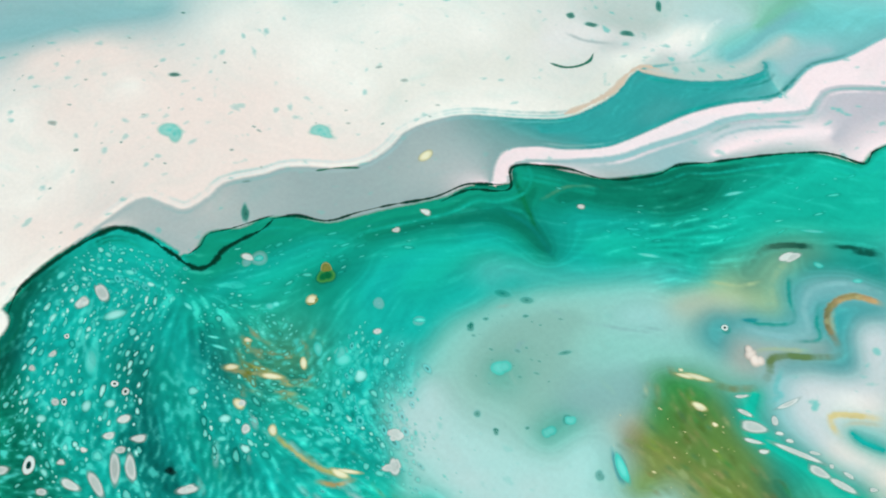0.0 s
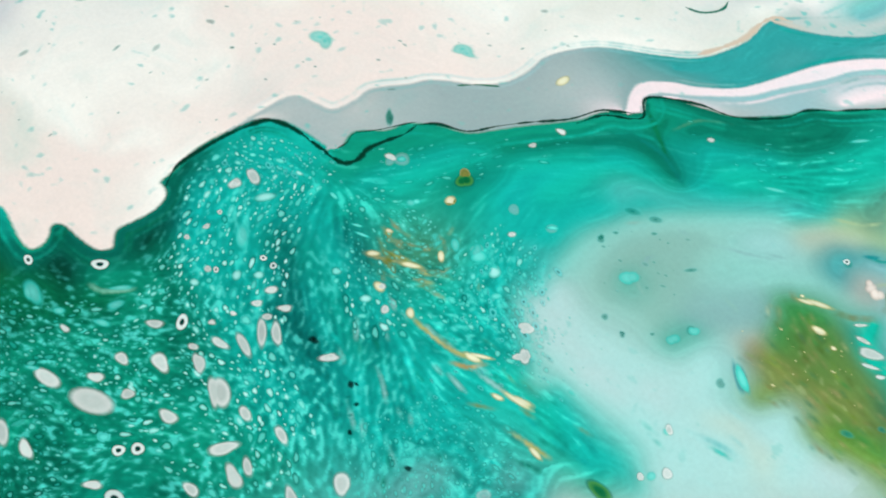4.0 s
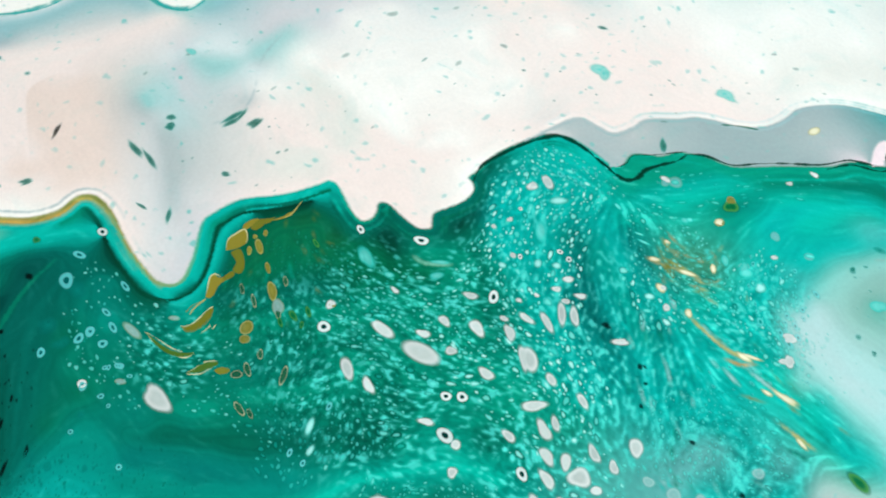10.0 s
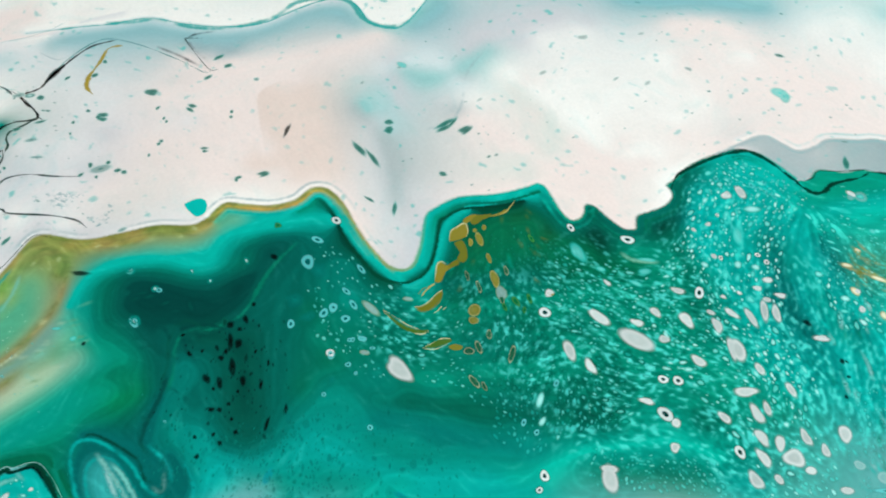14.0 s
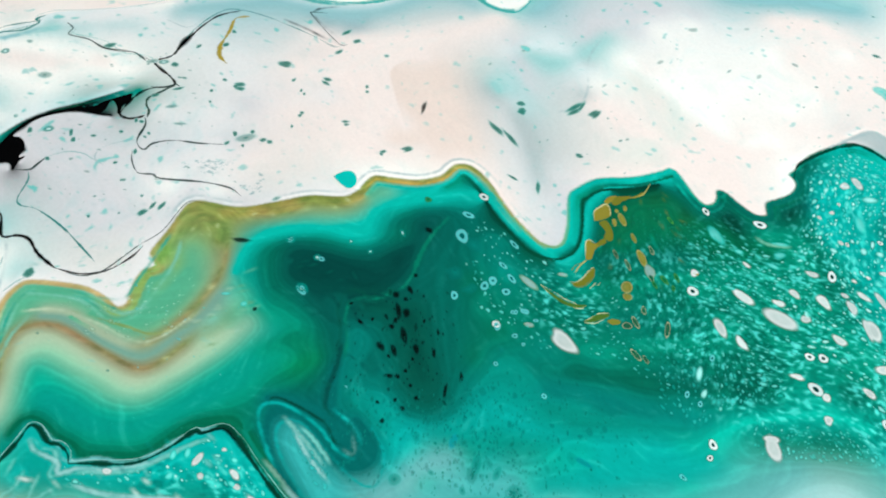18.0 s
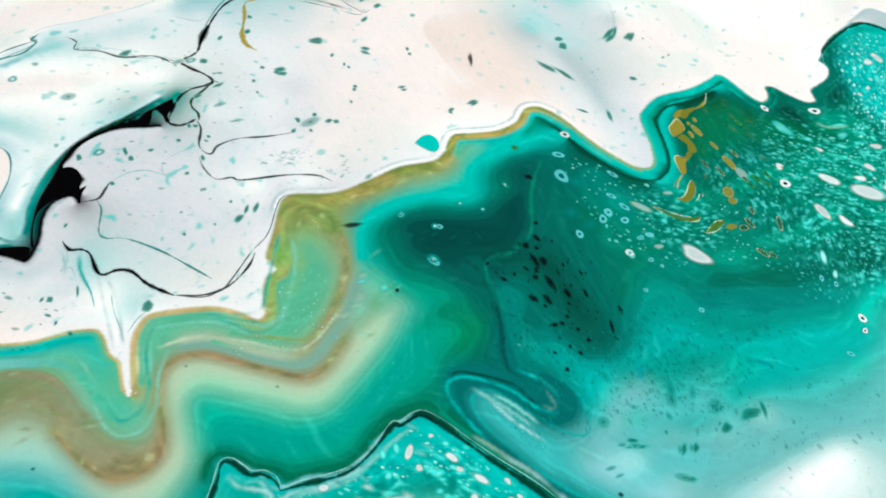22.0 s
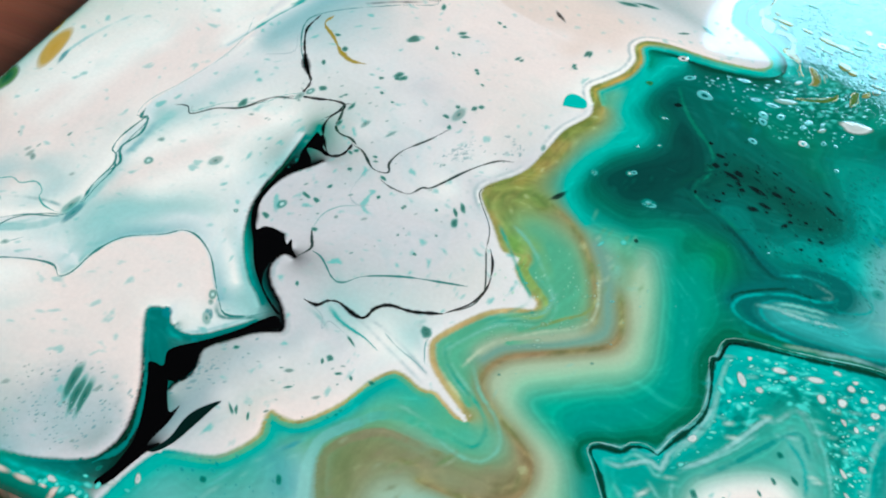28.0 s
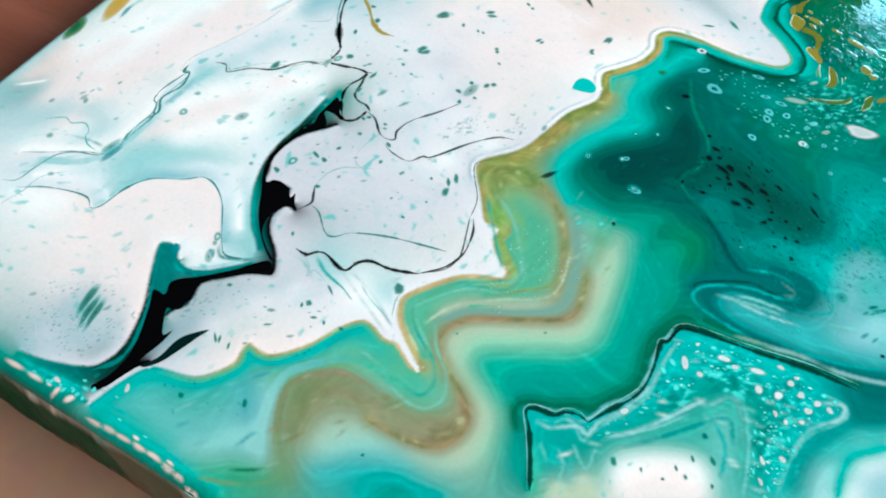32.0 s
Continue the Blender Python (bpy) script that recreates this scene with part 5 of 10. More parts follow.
wash("top_aqua", [(132.1, 238.3), (143.5, 236.8), (151.7, 230.7)], 1.0, "s1")
wash("hook_shade", [(82.8, 189.1), (91.6, 190.8), (93.9, 197.3), (93.7, 201.4)], 0.7, "m7")
thread("hook_line", [(79.8, 188.5), (87.6, 189.4), (94.4, 191.1), (96.8, 189.8), (93.6, 187.3), (86.3, 183.5), (78.1, 178.2)], 0.4, "k4")
thread("hook_line", [(79.3, 188.7), (78.7, 192.6), (80.6, 199.7)], 0.35, "k4")
wash("peach", [(119.6, 205), (140.4, 200.3), (156.7, 195.4)], 1.2, "p5")
wash("peach", [(120.9, 215.5), (143.2, 210.4), (161.9, 204.8)], 1.2, "p5")
wash("peach_side", [(120, 194.9), (139, 187.9), (140.8, 181.3)], 0.8, "P1")
wash("fold_sea", [(357.8, 448.7), (351.2, 442.4), (344.1, 436.4), (343.2, 430.4)], 0.8, "N5")
wash("fold_sea", [(359.8, 445.3), (354, 442.9)], 0.8, "N5")
wash("fold_grey", [(342.5, 441.2), (336.3, 434.1), (336.3, 427.9), (336.5, 422.6)], 0.8, "N1")
wash("fold_beige", [(339.9, 435.4), (340, 429), (343, 424.2), (345.2, 422.8)], 0.8, "N2")
wash("fold_beige", [(329.9, 414.9), (336.5, 419.2), (341.6, 421.1), (345, 422)], 0.8, "N3")
wash("fold_beige", [(327.2, 405.2), (330.7, 411.5), (337.1, 416)], 0.9, "N4")
wash("fold_teal", [(341.4, 430.8), (345.4, 426.1), (349.2, 421.9), (340.4, 414.1), (334.9, 410.6)], 0.7, "N7")
wash("fold_pale", [(361.2, 443), (353.3, 439), (348.3, 432.7), (349.2, 426.6), (353.4, 421.9), (349.2, 416.7), (341.7, 412.2)], 0.7, "N6")
wash("fold_teal", [(352, 430.4), (354.2, 425.4), (357.3, 422)], 0.6, "N7")
wash("fold_mist", [(342.5, 410.6), (350.2, 415.2), (355.6, 420)], 0.6, "N8")
wash("fold_mauve", [(343.6, 409.6), (352.9, 415.8), (358.3, 421.8)], 0.6, "N9")
wash("fold_mauve", [(344.4, 405.8), (348.3, 406.7), (345.9, 401.4)], 0.6, "N9")
wash("fold_pocket", [(336.6, 408.3), (338.4, 405), (342.1, 404.2)], 0.7, "N7")
wash("fold_inside", [(363.4, 437.3), (358.2, 433.9), (359.3, 429.3), (364.3, 424.1), (365.3, 420.8), (358, 414.9), (354.8, 410.6)], 0.8, "N7")
wash("fold_inside", [(365.7, 433.4), (364.1, 429.9), (368.3, 424.1)], 0.8, "j9")
wash("far_white", [(358.8, 409.1), (364.9, 413.2), (371.3, 419.3)], 1.0, "j9")
wash("far_white", [(361.8, 404.6), (366.6, 403.8), (369.8, 401.5)], 1.0, "j9")
wash("far_grey_core", [(374.7, 408.9), (379.2, 409.7)], 0.8, "N8")
wash("far_blush", [(372.8, 400.8), (378.1, 403.4), (383.2, 404)], 0.9, "P1")
wash("far_aqua_rim", [(354.3, 408.6), (359.3, 402.1), (364.5, 398.2), (371, 399.1), (380.1, 400.2)], 0.7, "b4")
thread("fold_dark", [(334, 423.2), (333.3, 428.5), (333.2, 433.8), (337.4, 439.2), (344.8, 445), (355.5, 452.6)], 1.2, "N1 d3 d3")
thread("fold_dark", [(344.5, 445.6), (349.8, 449.8), (355.1, 453.4)], 0.6, "d3")
thread("fold_beige", [(344.4, 422), (341.7, 424.6), (339.6, 428.6), (339.1, 434.7)], 1.0, "N3")
thread("fold_pale", [(361, 443.3), (353.1, 439.3), (348.1, 433), (349.2, 426.6), (353.6, 421.7), (349.3, 416.6), (341.7, 412.2)], 0.9, "N6")
thread("fold_line", [(341.1, 432.6), (345.6, 426.3), (349.7, 422), (344.8, 416.4), (340.3, 413.8)], 0.5, "N5")
thread("fold_line", [(350.6, 431.1), (353.5, 425.6), (356.4, 422), (352.1, 417)], 0.5, "N5")
thread("fold_line", [(328.6, 416.7), (335.1, 421.2), (338.1, 426.2)], 0.4, "N3")
thread("fold_gold", [(362.8, 440.4), (356.9, 438.1), (354.2, 434.6), (353.7, 430), (356.3, 426.4), (359.3, 424.4), (361.5, 422.9), (361.1, 420.7), (356, 415.7), (352, 412.6)], 1.1, "O6 O6 O7 O7 O8 O8")
thread("fold_gold", [(354, 414.1), (351.3, 410.4), (353, 407), (352.9, 402.3), (349.6, 398.4), (345.2, 396)], 1.3, "O8 O8 O7 O8")
thread("fold_cream", [(354.5, 431.2), (355.9, 428), (359.2, 425.1)], 0.6, "c2")
thread("fold_cream", [(347.1, 408.5), (349.5, 412.2), (357, 418.7)], 0.4, "c2")
thread("fold_cream", [(354.3, 410.5), (356.1, 404.7), (357.9, 404.6), (356.3, 399.6)], 0.6, "N8")
thread("far_gold_line", [(377.5, 415.4), (371.8, 411.4), (368.6, 407.9), (370.8, 405.7), (373.3, 405.3)], 0.9, "O9")
thread("far_gold_line", [(378.2, 414.3), (372.8, 409.8), (371.7, 406.9)], 0.5, "N4")
wash("olive_body", [(334.7, 388.2), (339.2, 391.8), (345.7, 393.8)], 1.2, "j1")
wash("olive_body", [(338.8, 384), (342.4, 379.6)], 1.2, "j1")
wash("olive_body", [(341.6, 374.6), (345.8, 373.2), (349.2, 371)], 1.2, "j3")
wash("olive_body", [(346, 364.5), (349.2, 365.1), (350, 368.9)], 1.0, "j4")
wash("olive_body", [(343.2, 384.6), (350, 381.9), (357.4, 382.2), (364.8, 384.4)], 1.2, "j2")
wash("olive_body", [(349.1, 393.4), (355.1, 389.6), (361.6, 388.8)], 1.2, "j2")
wash("olive_body", [(348.3, 376), (355.7, 376.3), (362.2, 377.7), (370.9, 379.9)], 1.2, "j3")
wash("olive_body", [(359.3, 368.8), (364, 369.4), (371, 371.7), (377.7, 374.2)], 1.2, "j4")
wash("olive_body", [(365.3, 375.5), (373.1, 376.7)], 1.0, "j1")
wash("olive_rose", [(337.7, 374.4), (341.2, 372.1)], 0.5, "j5")
wash("olive_sea", [(367.2, 385.2), (374.1, 385.2)], 1.0, "j7")
wash("olive_sea", [(352.6, 395.1), (359.2, 392.2), (368.8, 392.9)], 1.0, "j8")
wash("olive_out", [(356.3, 367.7), (357.6, 365.1), (363.1, 363.8)], 0.9, "s3")
wash("olive_out", [(339, 365.6), (341.7, 362.7), (346.6, 360.3)], 0.8, "x8")
wash("lagoon_top", [(290.8, 378.7), (295.2, 388.2), (306.7, 396), (315.2, 407.3), (322.9, 415.2)], 1.0, "m1")
wash("lagoon_top", [(301.3, 385.6), (312.3, 397.9), (321.5, 408.1)], 1.0, "x8")
wash("swirl_pale", [(249, 449.3), (257.7, 461.2), (272, 466.2), (281.2, 472.3)], 1.2, "G4")
wash("swirl_pale", [(275.7, 482.4), (281.8, 490.4), (289.4, 496.1)], 1.0, "s1")
wash("swirl_pale", [(268.4, 458), (275.4, 469.6), (278, 484.7)], 0.8, "W")
wash("swirl_green", [(287.7, 481.9), (290.8, 491.2)], 0.8, "x6")
thread("swirl_rope", [(278.6, 467.9), (282.1, 476.3), (280.2, 483.7), (281, 491.5)], 1.0, "s1 W s1")
thread("swirl_rope", [(283, 469.9), (285, 480.4), (285, 488.5), (289.4, 496.1)], 0.6, "A1")
wash("lagoon_blot", [(307.1, 364.6), (309.5, 365.3)], 0.6, "x7")
wash("lagoon_blot", [(326.5, 361.3), (327.5, 362)], 0.4, "x7")
wash("lagoon_blot", [(327.9, 367.2), (329, 367)], 0.4, "x7")
wash("pool_dark", [(167, 137.9), (174.5, 148.6), (180.7, 156.4), (181.5, 167.4)], 1.2, "q1")
wash("pool_dark", [(184.8, 134.2), (194.8, 137.6), (199.1, 146)], 1.2, "q1")
wash("pool_dark", [(174.3, 141.4), (183, 147.7), (189.2, 151.6)], 1.2, "q2")
wash("pool_tail", [(192.3, 140.8), (201.6, 138.9), (210.2, 132.8), (216.1, 126.1)], 1.2, "q4")
wash("pool_tail", [(174.6, 167.6), (174.3, 177.7), (177.7, 187.8)], 1.0, "q4")
wash("pool_tail", [(211.5, 139), (221.6, 140.1)], 1.0, "q4")
thread("pool_line", [(188.3, 141.2), (193.5, 141), (201.1, 138.1), (208.3, 132.9), (214.6, 126.7), (220, 123.1)], 0.8, "q2")
thread("pool_line", [(189.7, 143.1), (189.5, 147), (192.6, 149.7), (197, 150.1)], 0.5, "q8")
wash("pool_leaf", [(173.7, 120.5), (181.2, 118.7), (186.3, 113)], 0.8, "m6")
wash("band_green", [(184.8, 102.3), (181.7, 111.8), (177.5, 119.8)], 0.9, "m5")
wash("band_green", [(184.5, 105.6), (180.6, 115.6)], 0.8, "v5")
thread("near_outline", [(144.5, 13.2), (139.4, 19.3), (137, 24.4), (135.2, 29.7), (134.8, 34.5), (136.6, 38.3), (140.3, 42.5), (144, 46.3), (150.7, 48.3), (160.7, 47), (167.3, 46)], 1.8, "x8 x8 z2 z3 z3")
thread("near_olive_rim", [(147.8, 15.9), (142.7, 21.2), (138.9, 27.9), (137.6, 33.7), (140.8, 38.6), (146.2, 42.7), (153.5, 43.3), (163.1, 42.6)], 1.6, "z9 z6 z8 z6")
thread("near_brown_line", [(150.4, 38.2), (154.7, 38.6), (157.8, 39)], 0.5, "n2")
thread("island_line", [(208.2, 61.2), (213.5, 65.8), (219.2, 73.7), (223.8, 81), (226.3, 82.1), (229.9, 86.5), (233.4, 84.7), (237.2, 77.1), (241.6, 68.4)], 0.7, "A1")
thread("island_line", [(192.4, 56.7), (196, 56.4), (201.6, 60.2), (204.7, 59.6), (205.7, 64.1), (209.2, 70.1), (211.9, 78.2), (211.9, 84.9), (212.7, 92.7)], 0.5, "A1")
thread("island_line", [(248.7, 97), (254.4, 99.2), (254.6, 95.2), (249.4, 88.5), (247.6, 79.6)], 0.5, "A1")
# pale highlight on the rim's outer side, put in as colour
thread("island_line", [(188.5, 57.1), (191.6, 59.9), (196.9, 61.8), (202.2, 62.2), (205.2, 69.2), (209.1, 74.1), (210.4, 80.9), (209.4, 89.4), (210.9, 98.2)], 0.3, "N8")
thread("island_dark", [(211.7, 59.6), (219.7, 68.1), (228.7, 79), (232.3, 81), (235.5, 74.5)], 0.8, "N5")
thread("island_tongue", [(200.8, 55.1), (204.8, 51), (206.3, 45.7)], 0.8, "N8")
thread("island_tongue", [(207.4, 49.3), (210.6, 48.1)], 0.6, "A1")
thread("tongue_streak", [(215.7, 113.3), (224.6, 115.1), (233.9, 116.5)], 0.4, "z5")
thread("tongue_streak", [(220.6, 114), (229.3, 114.2), (238.5, 115.6)], 0.3, "A1")
wash("near_turquoise", [(102.8, 5.8), (111.4, 6), (122.2, 5.5), (129.1, 5.3)], 0.7, "a2")
wash("near_grey", [(113.3, 9.7), (122.9, 10.6), (130.5, 13.6)], 1.2, "z2")
wash("near_grey", [(111.6, 15.7), (119.4, 18.8), (126.3, 23)], 1.0, "x7")
thread("edge_cyan", [(76.3, 4.7), (85.5, 4.9), (94.7, 4.9), (98.3, 4.9)], 0.8, "t7")
thread("edge_cyan", [(102.4, 4.4), (112.9, 4.4), (123.3, 4.2), (130.6, 3.5)], 0.7, "t7")
wash("edge_aqua", [(1.4, 70.8), (3.1, 83.1), (3.3, 94.9), (2.4, 111.1)], 0.7, "a4")
wash("edge_peach", [(6.8, 74.8), (6.7, 84.2), (7.4, 93.2)], 0.8, "p5")
wash("edge_white", [(12.2, 93.1), (18.5, 106.6), (26.9, 118.4)], 1.0, "W")
wash("edge_swirl", [(6.7, 68.4), (10.8, 69.9), (13.1, 75.4)], 0.6, "b9")
thread("edge_swirl", [(6.8, 67.9), (11, 69.7), (12.9, 74.7), (14.7, 79)], 0.8, "a4")
thread("edge_swirl", [(6.3, 71.6), (10.7, 75.5), (13.9, 79.3)], 0.4, "W")
thread("fleck_line", [(61.4, 85.7), (62.2, 87.3), (62.8, 88.1)], 0.35, "k4")
wash("grey_veil", [(20.5, 61.2), (25.5, 69.8), (33.6, 77.8)], 1.0, "s1")
wash("grey_veil", [(36, 50.4), (39, 65.1), (44.1, 73.6)], 1.0, "s1")
wash("grey_veil", [(52.3, 109.8), (56.4, 121.5), (60.5, 133.6)], 1.0, "s1")
wash("low_sea", [(214.7, 218.5), (220, 229.3), (224.7, 242)], 1.2, "t3")
wash("low_sea", [(233.5, 210.8), (242.1, 220.9), (248.1, 232.2)], 1.2, "t3")
wash("low_sea", [(251.1, 211.5), (260.6, 220.7)], 1.2, "t3")
wash("low_sea", [(241.6, 244.2), (255.4, 243), (266, 243.2)], 1.0, "t4")
wash("far_light", [(245.7, 334.2), (248.7, 347.4), (254.3, 364.8), (261.1, 379.6), (269.6, 393.1)], 1.0, "E1")
wash("far_light", [(272.6, 357.2), (275.6, 374.8), (283.3, 388.4), (292.9, 391.7)], 0.9, "E2")
wash("far_light", [(293.9, 408.2), (300.5, 414.5), (308.4, 421.1)], 0.9, "E1")
wash("far_shade", [(262, 354.4), (263.2, 365.3), (268.9, 381), (277, 394.6), (283.3, 399.3), (291.2, 399.5), (298.9, 396.7)], 0.8, "E6")
wash("far_top", [(290.1, 416.8), (302.8, 427.6)], 0.8, "E5")
wash("far_olive", [(284.8, 402.7), (284.8, 408.9), (287.6, 414.9)], 0.7, "E3")
wash("far_olive", [(267.5, 349.7), (267.4, 357.7)], 0.7, "E3")
wash("far_olive", [(269.5, 329.2), (272.2, 335.4), (276.1, 335.1)], 0.8, "E4")
wash("lagoon_veil", [(286, 351.4), (292.7, 355.1), (298.7, 345.8)], 1.0, "m1")
wash("lagoon_veil", [(289.4, 382.5), (300.6, 392.4), (312.2, 401.5)], 1.0, "m1")
thread("arch_line", [(280.1, 398.2), (288.1, 399.2), (294.9, 397.4), (299.7, 395.8)], 0.6, "E6")
thread("gold_swirl", [(262.5, 322.1), (267.2, 324.6), (271.8, 328.3), (275.6, 330.3)], 0.6, "O6")
thread("gold_swirl", [(263.4, 324.7), (268.9, 327.8), (274.2, 330.1)], 0.5, "I3")
thread("gold_swirl", [(270.6, 339.5), (274.9, 337.9), (277.5, 334.3)], 0.5, "O6")
thread("gold_swirl", [(271.6, 323), (274.5, 324.9)], 0.4, "I3")
thread("gold_swirl", [(277, 327), (281, 330.3)], 0.4, "I3")
thread("gold_swirl", [(283.4, 320.2), (290.6, 320.7), (297.3, 322.3), (302.5, 325.1)], 0.5, "I3")
thread("gold_swirl", [(297.8, 319.3), (301.9, 322.1), (304.1, 326.4)], 0.4, "O6")
thread("gold_swirl", [(317.4, 318.5), (323.6, 320), (329.6, 321.5)], 0.4, "I3")
thread("far_beige", [(271.8, 388.9), (278.5, 397.6), (283.7, 401.1), (288.2, 400)], 0.35, "E3")
thread("far_beige", [(284.6, 406.8), (287.3, 415.2), (294.3, 421.4)], 0.3, "E4")
wash("trough", [(281.5, 221.3), (289.2, 233.5), (297.9, 245.2)], 1.0, "t4")
wash("trough", [(299.3, 247.2), (306.9, 253.9)], 1.0, "b6")
for rim in RIMS:
    rim()


def halved(m, c):
    a_, b_ = m.shape[0] // 2, m.shape[1] // 2
    m2 = m[:a_ * 2, :b_ * 2].reshape(a_, 2, b_, 2).sum((1, 3))
    c2 = c[:a_ * 2, :b_ * 2].reshape(a_, 2, b_, 2, 3).sum((1, 3))
    k = np.maximum(m2, 1)
    return m2 / k, c2 / k[..., None]


def settle(rounds=12):
    """Fill between the laid paints, coarse to fine. Dabs and washes hold down to about 1.5 mm, runs and rims all the way."""
    stacks = []
    for how in (RIM, RUN, DAB):
        levels = [(laid[how], pigment[how] * laid[how][..., None])]
        while min(levels[-1][0].shape) > 12:
            levels.append(halved(*levels[-1]))
        stacks.append(levels)
    out = None
    for lev in reversed(range(len(stacks[0]))):
        m, c = (x.copy() for x in stacks[RIM][lev])
        if lev >= 0:
            m2, c2 = stacks[RUN][lev]
            m, c = m + 1.5 * m2, c + 1.5 * c2
        if lev >= 2:
            m2, c2 = stacks[DAB][lev]
            m, c = m + 0.7 * m2, c + 0.7 * c2
        if out is None:
            out = np.broadcast_to(c.sum((0, 1)) / m.sum(), c.shape).astype(np.float32).copy()
        if out.shape[:2] != m.shape:
            big = out.repeat(2, 0).repeat(2, 1)
            out = np.pad(big, [(0, m.shape[0] - big.shape[0]), (0, m.shape[1] - big.shape[1]), (0, 0)], mode="edge")
        hold = (m > 0.02)[..., None]
        fixed = c / np.maximum(m, 1e-6)[..., None]
        for _ in range(rounds if m.size > 400000 else 40):
            e = np.pad(out, ((1, 1), (1, 1), (0, 0)), mode="edge")
            out = (e[:-2, 1:-1] + e[2:, 1:-1] + e[1:-1, :-2] + e[1:-1, 2:]) * 0.25
            out = np.where(hold, fixed, out).astype(np.float32)
    return out


base = settle()

# ---- the way the pour ran: guide lines, spread out as a smooth field of directions ----
GUIDES = []
GUIDES.append([(214.4, 112.8), (227.4, 116.9), (247.4, 120.9), (268.6, 123.1)])
GUIDES.append([(211.3, 100.1), (237.1, 105.8), (256.3, 109), (270.9, 114.1)])
GUIDES.append([(163.2, 78.5), (172.9, 92), (175.5, 108.4)])
GUIDES.append([(238.4, 330.1), (241.2, 317), (247.6, 303.7), (258.3, 294.9), (268.3, 289.2), (277.9, 286.7), (288.3, 286.1)])
GUIDES.append([(231.2, 302.1), (240.3, 289.5), (251.2, 284.4), (262.7, 283.7), (271.9, 287.5), (280.2, 290.1)])
GUIDES.append([(227.8, 290.3), (235.3, 279.1), (235, 266.2), (233.3, 257.7)])
GUIDES.append([(217.9, 253.1), (234.8, 260), (243.2, 266.5), (248.8, 277.7)])
GUIDES.append([(231.4, 240.3), (243.2, 247.9), (256, 253.1), (264.5, 258.9), (270.2, 264.7), (281.1, 270.3)])
GUIDES.append([(245.4, 218), (245.9, 229), (245.6, 239.2)])
GUIDES.append([(245.9, 236.9), (253.7, 235.2), (258.4, 237.1)])
GUIDES.append([(267.5, 245.4), (269.4, 253.1), (280.1, 258.8), (289.1, 262.2)])
GUIDES.append([(288.2, 265.8), (297.9, 265.6), (307.2, 265.4), (315.2, 265.9)])
GUIDES.append([(291.5, 256.3), (300.9, 256.2), (309.7, 257.9)])
GUIDES.append([(265.7, 211.7), (261, 216.4), (256.5, 221.9)])
GUIDES.append([(195.5, 232.4), (202.9, 227.8), (210.1, 220.4), (214.7, 212.8)])
GUIDES.append([(210, 232.2), (221.1, 228), (234.5, 222.8), (245.3, 215.3)])
GUIDES.append([(231.9, 203.3), (232.8, 209.7), (232.9, 215.1)])
GUIDES.append([(274.9, 282.3), (282.3, 277.3), (284.9, 271)])
GUIDES.append([(272.9, 301.8), (287.9, 296.1), (298.1, 290.3)])
GUIDES.append([(228, 325.6), (237.7, 328.4), (244.5, 326.5), (254, 327.4), (258.1, 327.4)])
GUIDES.append([(243.1, 329.3), (250.1, 342.6), (257.7, 363.2), (269.1, 381.1), (282.5, 397.5)])
GUIDES.append([(250, 325.6), (259.8, 321.1), (268.1, 317.7), (277.3, 311.9), (285.9, 308)])
GUIDES.append([(262.6, 323.8), (269.4, 326.5), (275.5, 329.6), (276.7, 333.6), (273.9, 338.7), (273.1, 341.9)])
GUIDES.append([(271.6, 322.9), (279, 328.2), (282.5, 333.5)])
GUIDES.append([(283.3, 321.3), (292.5, 321.3), (301.4, 323.1), (311.1, 327)])
GUIDES.append([(273.7, 348.5), (281.3, 338), (291.1, 332.5), (300.3, 330.7), (310.9, 330.6)])
GUIDES.append([(281.2, 355.8), (284.8, 345.3), (293.7, 338.6), (303.8, 335.8)])
GUIDES.append([(284.7, 407.8), (305.1, 425.1), (322.5, 449.1), (340.2, 473.5)])
GUIDES.append([(297.4, 401.5), (317.3, 420.7), (335.2, 442.5)])
GUIDES.append([(183, 193.2), (195.5, 194.7), (209, 198.9), (218.7, 204.6), (218.4, 215.4)])
GUIDES.append([(202.8, 187.9), (219, 194), (225.1, 204.8), (224.8, 219.1)])
GUIDES.append([(219.3, 187.2), (230, 195.4), (240.5, 203.5), (255, 209)])
GUIDES.append([(184.6, 183.6), (204.7, 183.6), (230.2, 185.3)])
GUIDES.append([(338.5, 394), (351.7, 387.3), (367.3, 384.7)])
GUIDES.append([(343.6, 369.5), (352.8, 371.9), (364.8, 370.1), (377.9, 374)])
GUIDES.append([(355.3, 452.9), (339.2, 441.4), (333.6, 435.1), (333.7, 425.5)])
GUIDES.append([(361, 443.3), (347.8, 433), (349, 426.4), (353.7, 421.4), (341.5, 412.1)])
COARSE = 8
gu, gv = np.meshgrid(np.arange(0, NU, COARSE) * STEP * 1000, np.arange(0, NV, COARSE) * STEP * 1000, indexing="ij")
run_c, run_s, run_w = np.zeros(gu.shape), np.zeros(gu.shape), np.zeros(gu.shape)
for points in GUIDES:
    q, n = flowing(points, 2.0)
    for (x, y), (nx, ny) in zip(q, n):
        w = np.exp(-((gu - x) ** 2 + (gv - y) ** 2) / 9.0 ** 2)
        a2 = 2 * math.atan2(-nx, ny)
        run_c, run_s, run_w = run_c + w * math.cos(a2), run_s + w * math.sin(a2), run_w + w
run_c, run_s, run_w = run_c / (run_w + 1e-6), run_s / (run_w + 1e-6), np.clip(run_w * 0.6, 0, 1)


